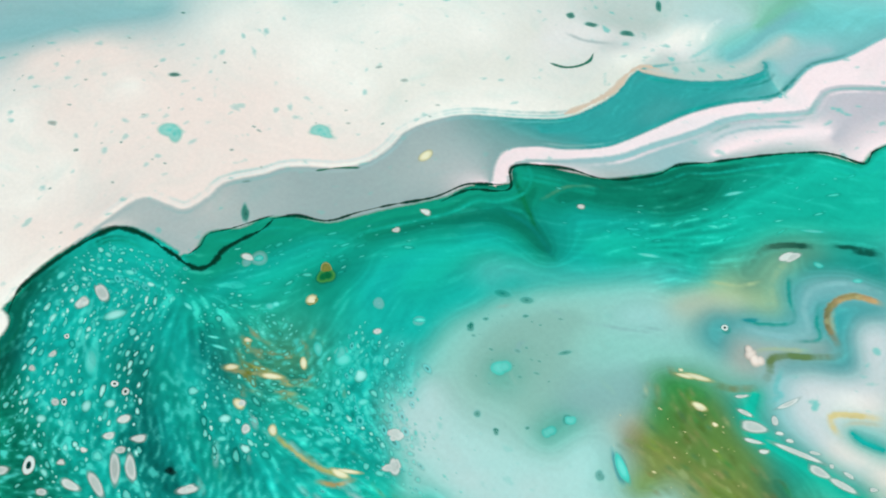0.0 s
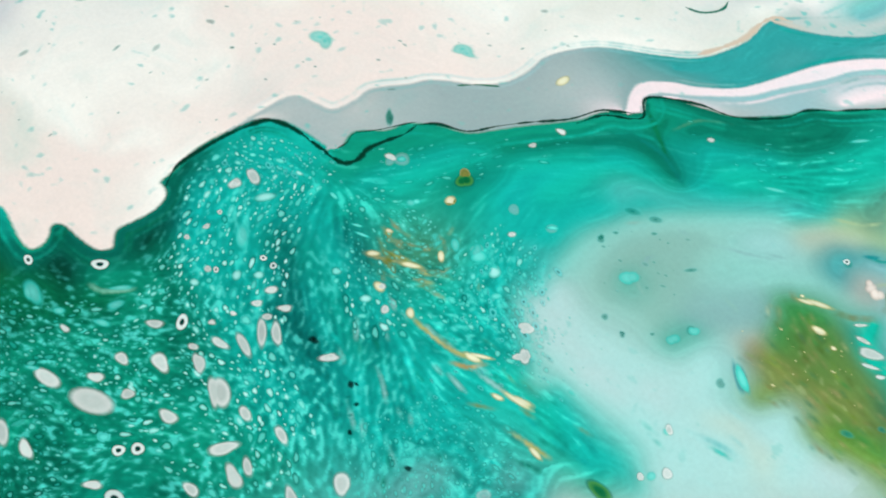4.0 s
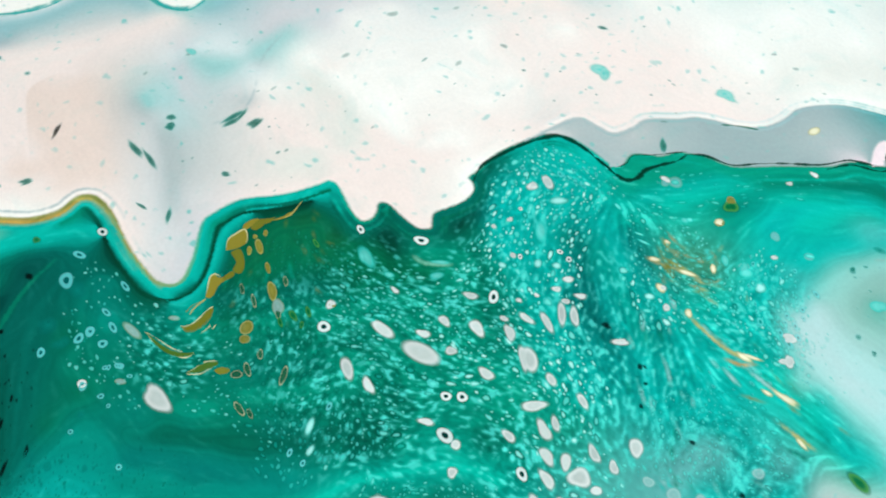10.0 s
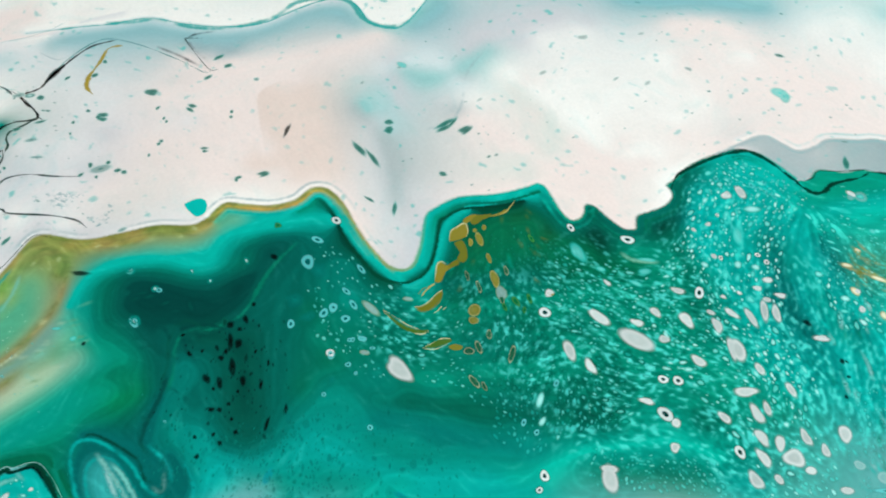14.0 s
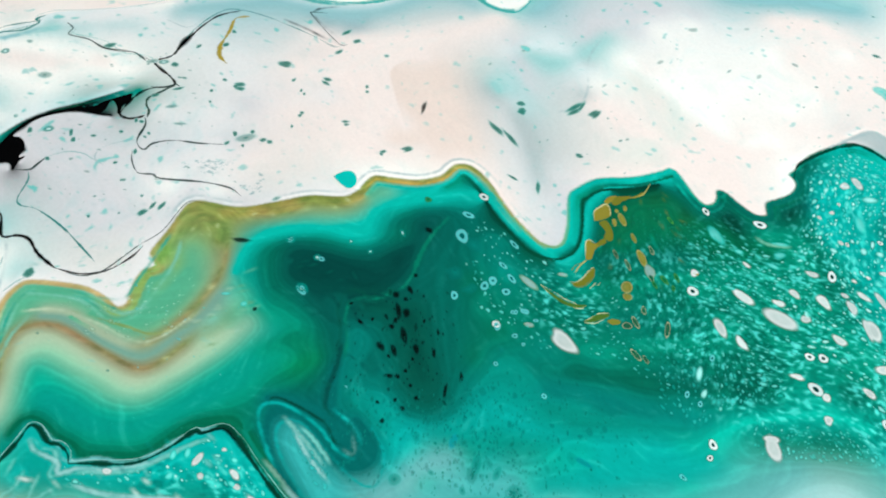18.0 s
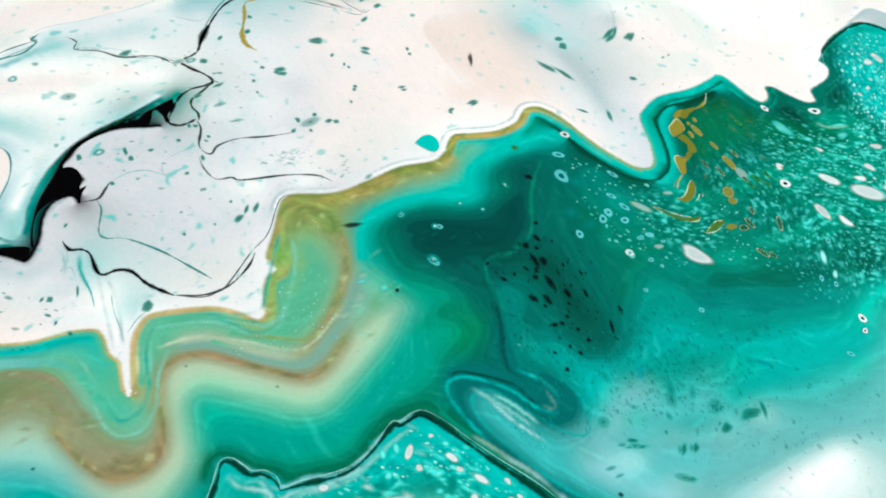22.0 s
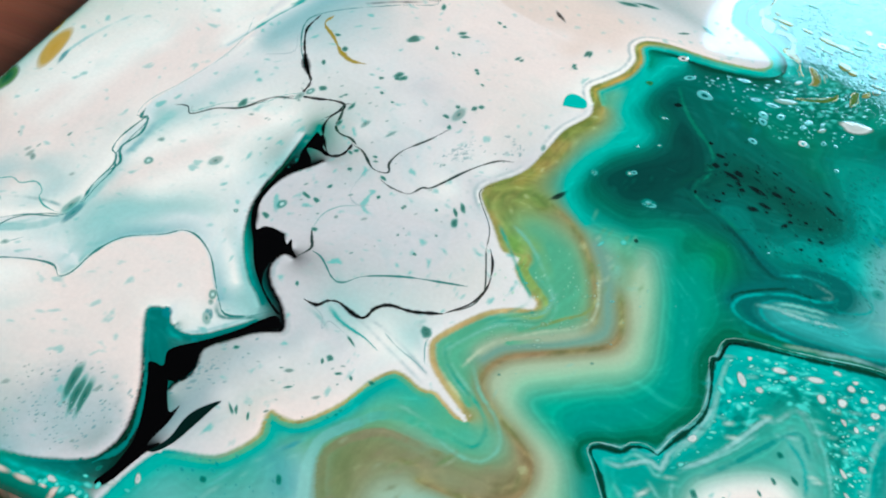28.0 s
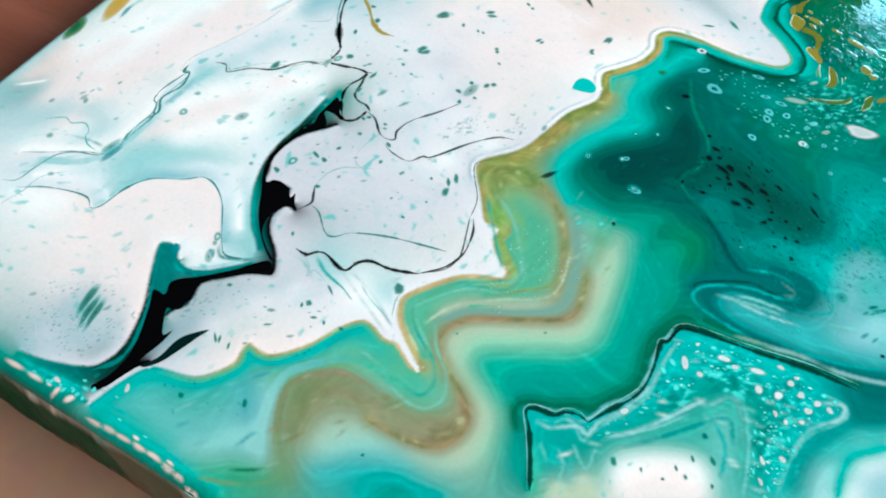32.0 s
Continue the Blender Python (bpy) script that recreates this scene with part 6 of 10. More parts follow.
def widened(a):
    return np.repeat(np.repeat(a, COARSE, 0), COARSE, 1)[:NU, :NV].astype(np.float32)


RUN_C, RUN_S, RUN_W = widened(run_c), widened(run_s), widened(run_w)


def blurred(a, r):
    for ax in (0, 1):
        c = np.cumsum(np.pad(a, [(r + 1, r) if k == ax else (0, 0) for k in range(a.ndim)], mode="edge"), axis=ax, dtype=np.float64)
        n = a.shape[ax]
        hi, lo = [slice(None)] * a.ndim, [slice(None)] * a.ndim
        hi[ax], lo[ax] = slice(2 * r + 1, 2 * r + 1 + n), slice(0, n)
        a = ((c[tuple(hi)] - c[tuple(lo)]) / (2 * r + 1)).astype(np.float32)
    return a


def marbling(tone, seed, reach, fine):
    """Fine threads drawn out along the flow, across the steepest change of tone."""
    s = blurred(tone, 4)
    gx, gy = np.gradient(s)
    jxx, jyy, jxy = (blurred(v, 14) for v in (gx * gx, gy * gy, gx * gy))
    ang = 0.5 * np.arctan2(2 * jxy, jxx - jyy) + np.pi / 2
    r = np.random.default_rng(seed)
    turb = blurred(r.standard_normal(tone.shape).astype(np.float32), 26)
    c2 = np.cos(2 * ang) * (1 - RUN_W) + RUN_C * RUN_W
    s2 = np.sin(2 * ang) * (1 - RUN_W) + RUN_S * RUN_W
    ang = 0.5 * np.arctan2(s2, c2) + turb / (turb.std() + 1e-9) * (0.55 - 0.3 * RUN_W)
    dx, dy = np.cos(ang).astype(np.float32), np.sin(ang).astype(np.float32)
    grain = blurred(r.standard_normal(tone.shape).astype(np.float32), fine)
    total = grain.copy()
    for sign in (1, -1):
        x, y = (g.astype(np.float32) for g in np.mgrid[0:tone.shape[0], 0:tone.shape[1]])
        px, py = dx * sign, dy * sign
        for _ in range(reach):
            x, y = np.clip(x + px, 0, tone.shape[0] - 1), np.clip(y + py, 0, tone.shape[1] - 1)
            i, j = x.astype(np.int32), y.astype(np.int32)
            qx, qy = dx[i, j], dy[i, j]
            flip = np.where(qx * px + qy * py < 0, -1, 1)
            px, py = qx * flip, qy * flip
            total += grain[i, j]
    return total / total.std()


def draw_thread(q, n, width, paint):
    m = len(q)
    r = np.random.default_rng(m)
    sway = np.convolve(r.standard_normal(m + 800), np.ones(200) / 200, "same")[400:-400] * 14 * 0.16
    thick = np.clip(0.62 + np.convolve(r.standard_normal(m + 400), np.ones(90) / 90, "same")[200:-200] * 4, 0.05, 1)
    thick *= np.clip(np.minimum(np.arange(m), np.arange(m)[::-1]) / 25, 0, 1)
    q = q + n * (sway * min(width, 0.35))[:, None]
    cells_ = (q / 1000 / STEP)
    lo = np.maximum(np.floor(cells_.min(0)).astype(int) - 5, 0)
    hi = np.minimum(np.ceil(cells_.max(0)).astype(int) + 6, (NU, NV))
    if (hi - lo < 4).any():
        return
    mask = np.zeros(hi - lo, np.float32)
    tint = np.zeros((*(hi - lo), 3), np.float32)
    cols = spread(paint, m)
    for off in np.arange(-width / 2, width / 2 + 0.01, 0.18):
        c = np.round((q + n * off) / 1000 / STEP).astype(int) - lo
        ok = ((c >= 0) & (c < hi - lo)).all(1)
        mask[c[ok, 0], c[ok, 1]] = np.maximum(mask[c[ok, 0], c[ok, 1]], thick[ok])
        tint[c[ok, 0], c[ok, 1]] = cols[ok]
    solid = (mask > 0).astype(np.float32)
    near_ = blurred(solid, 1)[..., None] + 1e-6
    tint = blurred(tint * solid[..., None], 1) / near_
    share = np.clip(blurred(mask, 1) * 0.9 + mask * 0.3, 0, 0.85)[..., None]
    part_ = base[lo[0]:hi[0], lo[1]:hi[1]]
    part_ += (tint - part_) * share


def inside(p, outline):
    """Which of the points lie in a closed outline."""
    hit = np.zeros(len(p), bool)
    a = np.asarray(outline, float)
    for (x0, y0), (x1, y1) in zip(a, np.roll(a, -1, 0)):
        cross = (y0 > p[:, 1]) != (y1 > p[:, 1])
        hit ^= cross & (p[:, 0] < (x1 - x0) * (p[:, 1] - y0) / (y1 - y0 + 1e-12) + x0)
    return hit


def strands(outline, count, length, width, paints, seed):
    """Short threads of several paints that follow the run of the pour."""
    r = np.random.default_rng(seed)
    a = np.asarray(outline, float)
    for x, y in r.uniform(a.min(0), a.max(0), (count, 2)):
        if not inside(np.array([[x, y]]), a)[0]:
            continue
        way = r.uniform(0, 6.3)
        curl = r.normal(0, 0.06)
        run = []
        for _ in range(int(length * r.uniform(0.4, 1.3) / 0.25) + 4):
            i, j = min(max(int(x / 1000 / STEP), 0), NU - 1), min(max(int(y / 1000 / STEP), 0), NV - 1)
            aim = 0.5 * math.atan2(RUN_S[i, j], RUN_C[i, j])
            if math.cos(aim - way) < 0:
                aim += math.pi
            way += (0.5 * math.sin(aim - way) if run else aim - way) + curl
            x, y = x + 0.25 * math.cos(way), y + 0.25 * math.sin(way)
            run.append((x, y))
        q, n = flowing(run)
        draw_thread(q, n, width * r.uniform(0.5, 1.3), r.choice(paints.split()))


for row in THREADS:
    draw_thread(*row)
strands([(333, 387.3), (341.7, 394.9), (347.4, 395.8), (357.5, 388.3), (371.9, 388.5), (380.4, 375.9), (375.1, 369.9), (361.2, 365.3), (356.1, 370), (348.8, 363.7), (342.5, 367.5), (339.8, 376.7)], 240, 3.5, 0.4, "j1 j4 j5 j6 j7 O8", 24)
strands([(333, 387.3), (341.7, 394.9), (347.4, 395.8), (357.5, 388.3), (371.9, 388.5), (380.4, 375.9), (375.1, 369.9), (361.2, 365.3), (356.1, 370), (348.8, 363.7), (342.5, 367.5), (339.8, 376.7)], 40, 2.0, 0.3, "y1 j6 j8", 25)
strands([(315.4, 347.4), (336.7, 361), (358.8, 362.6), (367.2, 361.2), (347.6, 339.4), (325.5, 336.9)], 26, 6, 0.5, "A1 s3 a3", 26)
strands([(291.9, 377.5), (319.9, 401.5), (332.6, 385.7), (311.7, 362.4)], 18, 6, 0.4, "x9 b9", 27)
strands([(209.6, 223.8), (200.8, 242.1), (204.8, 253.6), (220.8, 247.6), (229.4, 227.4), (223.2, 216.4)], 60, 3, 0.35, "I6 I4 d6 k2", 28)
strands([(177, 102.5), (170.3, 122.2), (183.2, 122.8), (189.5, 111.5), (187.9, 100.9)], 40, 4, 0.4, "m5 c1 z9 v5", 29)
strands([(163.8, 135.9), (178.9, 157.4), (200.5, 148.8), (216, 133), (211.9, 125.1), (194.8, 137.6), (177.9, 128.9)], 60, 4, 0.4, "q2 q4 q8 q9", 30)
strands([(135.4, 33.5), (144.9, 42.3), (163.2, 42.3), (173.3, 43), (168.9, 37.3), (151.6, 30.9), (148.6, 21.3), (149.2, 15.5), (144.3, 17.4)], 120, 5, 0.5, "z6 z7 z8 z9 c2", 31)
strands([(113.1, 14.3), (127.1, 30.5), (136.2, 23.9), (141.2, 14.1), (128.9, 5.8)], 40, 6, 0.4, "x8 z4 z1 N8", 32)
strands([(193.4, 55.9), (206.6, 58.4), (211, 84.8), (214.6, 96), (233.9, 99.5), (253.6, 99.8), (248.5, 86.7), (246, 65.9), (241.4, 63.4), (233.4, 81.6), (220.9, 72.9), (208.2, 57.7), (210.1, 46), (201.2, 41)], 150, 3.5, 0.4, "A1 s3 m2 W", 33)
strands([(193.4, 55.9), (206.6, 58.4), (211, 84.8), (214.6, 96), (233.9, 99.5), (253.6, 99.8), (248.5, 86.7), (246, 65.9), (241.4, 63.4), (233.4, 81.6), (220.9, 72.9), (208.2, 57.7), (210.1, 46), (201.2, 41)], 60, 4, 0.5, "x3 x5 N5", 34)
strands([(30.5, 114.3), (63.2, 148.4), (88.6, 112.8), (70.2, 98.3), (72, 73.2), (54.6, 62.2), (40.5, 45.9), (16.6, 69.7)], 160, 1.0, 0.5, "A1 b9 s1", 35)
strands([(78.6, 116.7), (130.8, 148.2), (141.6, 128.5), (130.9, 84.4), (112.6, 77.6), (96.5, 84.1)], 260, 0.9, 0.5, "A1 b9 s1 m7", 36)
strands([(37.4, 77), (43.5, 109.3), (76.9, 126.3), (74.7, 104.9), (90.1, 72.8), (68.8, 70.7), (50.8, 50.1)], 200, 0.9, 0.5, "A1 b9 s1", 37)
strands([(68.7, 26.6), (80.7, 38.9), (93.6, 28.5), (94.9, 14.2), (77, 11.8)], 160, 0.9, 0.5, "b9 G2 m7", 38)
strands([(71.6, 157.8), (138.7, 199.2), (153.2, 176.1), (132.5, 143.8), (97, 136.4)], 200, 1.0, 0.45, "b9 G2 A1", 39)
strands([(203.8, 223), (221.8, 255.8), (259.2, 238.2), (249.7, 209.4)], 120, 5, 0.4, "d6 k7 t2 t4", 40)
strands([(266.5, 309.9), (288.6, 324.9), (314.5, 324.5), (330.1, 312.6), (335, 296.8), (323.2, 275), (299.8, 282.7)], 140, 6, 0.35, "A1 t7 a3 t4", 41)
strands([(260.2, 328.9), (272.7, 337.8), (296.5, 336.6), (322.7, 331.4), (339.5, 326.3), (333.7, 317.8), (307.7, 319.8), (277.4, 323.1)], 36, 6, 0.35, "I4 E4 a3 t4", 42)
strands([(257.8, 325.3), (267.9, 343.6), (279.8, 335.8), (283.5, 329.1), (272.8, 319.4)], 50, 5, 0.35, "O6 I3 I4 E4", 43)
strands([(55.6, 21.1), (82.6, 35.1), (93.6, 26.6), (94.9, 14), (83.6, 6.7), (68.8, 5.5)], 500, 0.5, 0.4, "b9 m7 A1 G2", 44)
strands([(99.3, 36.5), (109, 48.7), (119.9, 54.3), (126.2, 43.3), (117.7, 32.1), (110.1, 25)], 160, 0.5, 0.4, "b9 m7 G2", 45)
tone = base @ np.array([0.3, 0.5, 0.2], np.float32)
threads = marbling(tone, 3, 9, 1)
broad = marbling(tone, 5, 26, 4)
rich = np.clip((base.max(2) - base.min(2)) / (base.max(2) + 0.02), 0, 1)
teal_share = np.clip((base[..., 1] - base[..., 0]) * 4, 0, 1)
drift = blurred(np.random.default_rng(9).standard_normal(base.shape[:2]).astype(np.float32), 60)
drift /= drift.std()
sat = np.clip((rich - 0.45) * 2.2, 0, 1)
# threads are dense where the pour stretched, faint in the calm pools
U_, V_ = np.meshgrid(np.arange(NU) * STEP * 1000, np.arange(NV) * STEP * 1000, indexing="ij")
lively = np.full(base.shape[:2], 0.18, np.float32)
for u_, v_, r_ in STRETCHED:
    lively = np.maximum(lively, np.exp(-((U_ - u_) ** 2 + (V_ - v_) ** 2) / r_ ** 2).astype(np.float32))
amount = 0.006 + 0.125 * sat * lively
field = base * (1 + amount * np.clip(threads, -2.2, 2.6) + (0.006 + 0.06 * sat * lively) * np.clip(broad, -2, 2) + 0.02 * drift)[..., None]
glints = np.clip(threads - 1.1, 0, 1.4) * 0.19 * teal_share * sat * lively
field = field + glints[..., None] * np.array([0.12, 0.75, 0.68], np.float32)
cloud = np.clip(broad * 0.6 + drift * 0.5, 0, 2.2) * np.clip(1 - rich * 2.0, 0, 1)
field = field * (1 - cloud[..., None] * np.array([0.07, 0.022, 0.02], np.float32))
# a net of tiny cyan cells where the pour foamed
foam = np.zeros(base.shape[:2], np.float32)
for u_, v_, r_ in FOAMY:
    foam = np.maximum(foam, np.exp(-(((U_ - u_) ** 2 + (V_ - v_) ** 2) / r_ ** 2) ** 2).astype(np.float32))
foam *= sat * np.clip(1 + 0.35 * drift, 0.3, 1.3)
dots = marbling(tone, 31, 2, 1)
lit = np.clip(dots - 0.45, 0, 1.3)[..., None] * foam[..., None] * 0.62
field = field * (1 - 0.22 * np.clip(-dots, 0, 1.5) * foam)[..., None]
field = field * (1 - lit) + lit * np.array([0.07, 0.66, 0.58], np.float32)
# thin parallel lanes where one paint runs out into the next
lane = np.log(blurred(tone, 2) + 0.02) * 16 + 0.5 * drift
node = np.random.default_rng(21).uniform(-1, 1, 400)
lanes = np.interp(lane, np.arange(-200, 200), node) + 0.6 * np.interp(lane * 2.3, np.arange(-200, 200), node[::-1])
banded = np.clip((rich - 0.18) * 4, 0, 1) * np.clip((0.6 - tone) * 5, 0, 1)
field = field * (1 + (0.012 + 0.05 * banded + 0.06 * sat) * lanes)[..., None]
# teal specks that settled in the pale paint
pale = np.clip(1.1 - rich * 2.0, 0, 1) * np.clip((tone - 0.25) * 5, 0, 1)
specks = marbling(tone, 7, 3, 2)
veil = marbling(tone, 8, 8, 6)
olive = np.clip((base[..., 0] - base[..., 2] * 1.2) * 8, 0, 1) * np.clip((0.42 - tone) * 8, 0, 1) * np.clip((rich - 0.35) * 5, 0, 1)
field = field * (1 + olive[..., None] * (np.clip(veil, -1.6, 1.6)[..., None] * np.array([-0.16, -0.04, -0.10]) + np.clip(specks, -2, 2)[..., None] * 0.06 + np.clip(threads, -2, 2)[..., None] * 0.07)).astype(np.float32)
glow = (np.clip(specks - 1.5, 0, 1) * 0.35 * olive)[..., None]
field = field * (1 - glow) + glow * np.array([0.50, 0.56, 0.30], np.float32)
share = np.clip((specks - 1.75 + 0.3 * drift) * 0.8, 0, 0.8) * pale + np.clip(veil - 0.8, 0, 1.5) * 0.06 * pale
field = field * (1 - share[..., None]) + share[..., None] * np.array([0.10, 0.46, 0.42], np.float32)
field = np.clip(field, 0.001, 0.9)

ALTER = np.random.default_rng(4).standard_normal(base.shape[:2]).astype(np.float32)
for _ in range(3):
    ALTER = blurred(ALTER, 22)
ALTER = ALTER / ALTER.std() * 0.00004 + (blurred(blurred(tone, 5), 5) - 0.4) * 0.00008
uu = (np.arange(NU) * STEP)[:, None]
vv = (np.arange(NV) * STEP)[None, :]
# the skin bends down over the canvas edges
ROLL = 0.0035
drop = np.zeros((NU, NV), np.float32)
for d in (uu + 0 * vv, vv + 0 * uu, WIDE - uu + 0 * vv, DEEP - vv + 0 * uu):
    s = np.clip(ROLL - d, 0, ROLL)
    drop += (ROLL - np.sqrt(np.maximum(ROLL ** 2 - s ** 2, 0))).astype(np.float32)
HEIGHT = THICK + ALTER - np.minimum(drop, ROLL)


def height_at(u, v):
    i = np.clip(np.round(np.asarray(u) / STEP).astype(int), 0, NU - 1)
    j = np.clip(np.round(np.asarray(v) / STEP).astype(int), 0, NV - 1)
    return HEIGHT[i, j]


def paint_mesh(name, verts, faces, colours, parent, label="", kind="", mat=None):
    """One mesh of painted skin. faces: an array of n x 3 or n x 4."""
    me = bpy.data.meshes.new(name)
    verts, faces = np.asarray(verts, np.float32), np.asarray(faces, np.int32)
    k = faces.shape[1]
    me.vertices.add(len(verts))
    me.vertices.foreach_set("co", verts.ravel())
    me.loops.add(faces.size)
    me.loops.foreach_set("vertex_index", faces.ravel())
    me.polygons.add(len(faces))
    me.polygons.foreach_set("loop_start", np.arange(0, faces.size, k, dtype=np.int32))
    me.polygons.foreach_set("use_smooth", np.ones(len(faces), bool))
    me.update(calc_edges=True)
    att = me.color_attributes.new("paint", "FLOAT_COLOR", "POINT")
    att.data.foreach_set("color", np.c_[colours, np.ones(len(verts))].astype(np.float32).ravel())
    me.materials.append(mat or PAINT_MAT)
    ob = new(name, me)
    ob.parent = parent
    if label or kind:
        tagged(ob, label, kind=kind)
    return ob


painting = tagged(new("painting"), "teal, white and gold poured acrylic painting lying on the table", "painting")
painting.location.x = -0.0032

# fine skin over the diagonal stretch that carries the pattern, coarse skin in the far corners
B = 16
bu, bv = NU // B, NV // B
cu, cv = ((np.arange(bu) + 0.5) * B * STEP)[:, None], ((np.arange(bv) + 0.5) * B * STEP)[None, :]
near = (cv - cu > -0.20) & (cv - cu < 0.265) & (cu < 0.305 + 0.30 * np.maximum(cv - 0.13, 0)) & (cu < 0.395) & (cv < 0.545)
ii, jj = np.meshgrid(np.arange(NU - 1), np.arange(NV - 1), indexing="ij")
fine = near[np.minimum(ii // B, bu - 1), np.minimum(jj // B, bv - 1)]
index = np.arange(NU * NV).reshape(NU, NV)
calm = blurred(base, 5)
rich_calm = (calm.max(2) - calm.min(2)) / (calm.max(2) + 0.02)
tone_calm = blurred(tone, 5)
hue_pale = (tone_calm > 0.36) & (rich_calm < 0.45)
hue_dark = tone_calm < 0.075
hue_gold = (calm[..., 0] > calm[..., 2] * 1.25) & ~hue_dark
kind_of = np.where(hue_gold, 2, np.where(hue_dark, 3, np.where(hue_pale, 1, 0)))
kind_of = kind_of[:-1, :-1].copy()


def pieces(kinds):
    """Connected patches of one kind of paint, as an array of patch numbers."""
    up, runs, above = [], [], []

    def root(k):
        while up[k] != k:
            up[k] = up[up[k]]
            k = up[k]
        return k

    for i in range(kinds.shape[0]):
        row = kinds[i]
        cut = np.flatnonzero(np.diff(row)) + 1
        here = []
        for a_, b_ in zip(np.r_[0, cut].tolist(), np.r_[cut, len(row)].tolist()):
            here.append((a_, b_, int(row[a_]), len(up)))
            up.append(len(up))
        p = 0
        for a_, b_, k, n in here:
            while p < len(above) and above[p][1] <= a_:
                p += 1
            z = p
            while z < len(above) and above[z][0] < b_:
                if above[z][2] == k:
                    up[root(n)] = root(above[z][3])
                z += 1
        runs.append(here)
        above = here
    out = np.zeros(kinds.shape, np.int32)
    for i, here in enumerate(runs):
        for a_, b_, _, n in here:
            out[i, a_:b_] = root(n)
    return out


for _ in range(2):
    patch = pieces(kind_of)
    names_, first, count = np.unique(patch, return_index=True, return_counts=True)
    for n_, f_, c_ in zip(names_, first, count):
        if c_ < 2500:
            i_, j_ = divmod(int(f_), patch.shape[1])
            kind_of[patch == n_] = kind_of[i_, max(j_ - 1, 0)] if j_ else kind_of[max(i_ - 1, 0), j_]
patch = pieces(kind_of)
co = np.stack([np.broadcast_to(uu, (NU, NV)), np.broadcast_to(vv, (NU, NV)), HEIGHT], 2).reshape(-1, 3)
flat = field.reshape(-1, 3)
for number, (name, label) in enumerate((("teal_paint", "glossy teal and aqua paint with fine threads"), ("white_paint", "white and pale grey paint with small flecks"),
                                        ("gold_paint", "olive and gold paint bands"), ("dark_paint", "deep green-black paint"))):
    for piece in np.unique(patch[fine & (kind_of == number)]):
        sel = fine & (patch == piece)
        a, b = ii[sel], jj[sel]
        quads = np.stack([index[a, b], index[a + 1, b], index[a + 1, b + 1], index[a, b + 1]], 1)
        used, inv = np.unique(quads, return_inverse=True)
        paint_mesh(name, co[used], inv.reshape(-1, 4), flat[used], painting, label)
cu_i, cv_i = np.meshgrid(np.arange(bu), np.arange(bv), indexing="ij")
rest = ~near
a, b = cu_i[rest] * B, cv_i[rest] * B
a2, b2 = np.minimum(a + B, NU - 1), np.minimum(b + B, NV - 1)
quads = np.stack([index[a, b], index[a2, b], index[a2, b2], index[a, b2]], 1)
used, inv = np.unique(quads, return_inverse=True)
paint_mesh("outer_paint", co[used], inv.reshape(-1, 4), flat[used], painting, "paint skin at the far corners of the canvas")

# ---- the canvas box: four painted sides with runs and drips, a raw back ----


def side(name, start, along, out, length, edge_colours, paints, seam, label):
    n, m = int(length / 0.0006), 16
    s = np.linspace(0, 1, n)
    r = np.random.default_rng(int(length * 1000) + int(10 * out[0] + 3 * out[1]))

    def rough(k):
        v = np.convolve(r.standard_normal(n + 4 * k), np.ones(k) / k, "same")[2 * k:-2 * k]
        return v / v.std()

    runs, lumps, wide, drips = rough(9), rough(16), rough(110), rough(26)
    verts, cols = [], []
    pale, clay = lin("e6d8c8"), lin("c07f66")
    tones = [lin(p) for p in paints]
    for k in range(m):
        h = k / (m - 1)
        z = (THICK - ROLL) * (1 - h)
        bulge = min(1.0, h * 7) * (0.00012 * runs * np.sin(h * 3.0) + 0.0007 * np.maximum(wide, 0) * h + 0.0009 * np.maximum(lumps, 0) * np.exp(-(h / 0.2) ** 2))
        p = np.outer(s, np.array(along) * length) + np.array(start) + np.outer(bulge, out)
        verts.append(np.c_[p, np.full(n, z)])
        patch_ = np.clip(0.45 + 0.5 * np.roll(wide, int(h * 90)) + 0.12 * rough(30), 0, 1)[:, None]
        past = np.clip((s * length * 1000 - seam - 9 * h + 0.8 * wide) * 1.2, 0, 1)[:, None]
        c = (tones[0] * (1 - patch_) + tones[1] * patch_) * (1 - past) + (tones[2] * (1 - patch_) + tones[3] * patch_) * past
        lip = np.clip(1.3 - h * 7 + 0.45 * lumps * (0.3 + h), 0, 1)[:, None]
        stripe = np.clip(0.45 + 0.5 * runs, 0, 1)[:, None]
        c = c * (1 - lip) + (edge_colours(s) * (1 - stripe) + pale * stripe) * lip
        foot = np.clip((h - 0.93 + 0.12 * drips) * 9, 0, 0.85)[:, None]
        cols.append(c * (1 - foot) + clay * foot)
    verts, cols = np.array(verts).reshape(-1, 3), np.array(cols).reshape(-1, 3)
    k, q = np.meshgrid(np.arange(m - 1), np.arange(n - 1), indexing="ij")
    k, q = k.ravel(), q.ravel()
    faces = np.stack([k * n + q, (k + 1) * n + q, (k + 1) * n + q + 1, k * n + q + 1], 1)
    return paint_mesh(name, verts, faces, cols, painting, label, mat=SIDE_MAT)


def edge_row(i, j):
    return lambda s: np.stack([np.interp(s, np.linspace(0, 1, len(i)), field[i, j][:, c]) for c in range(3)], 1)


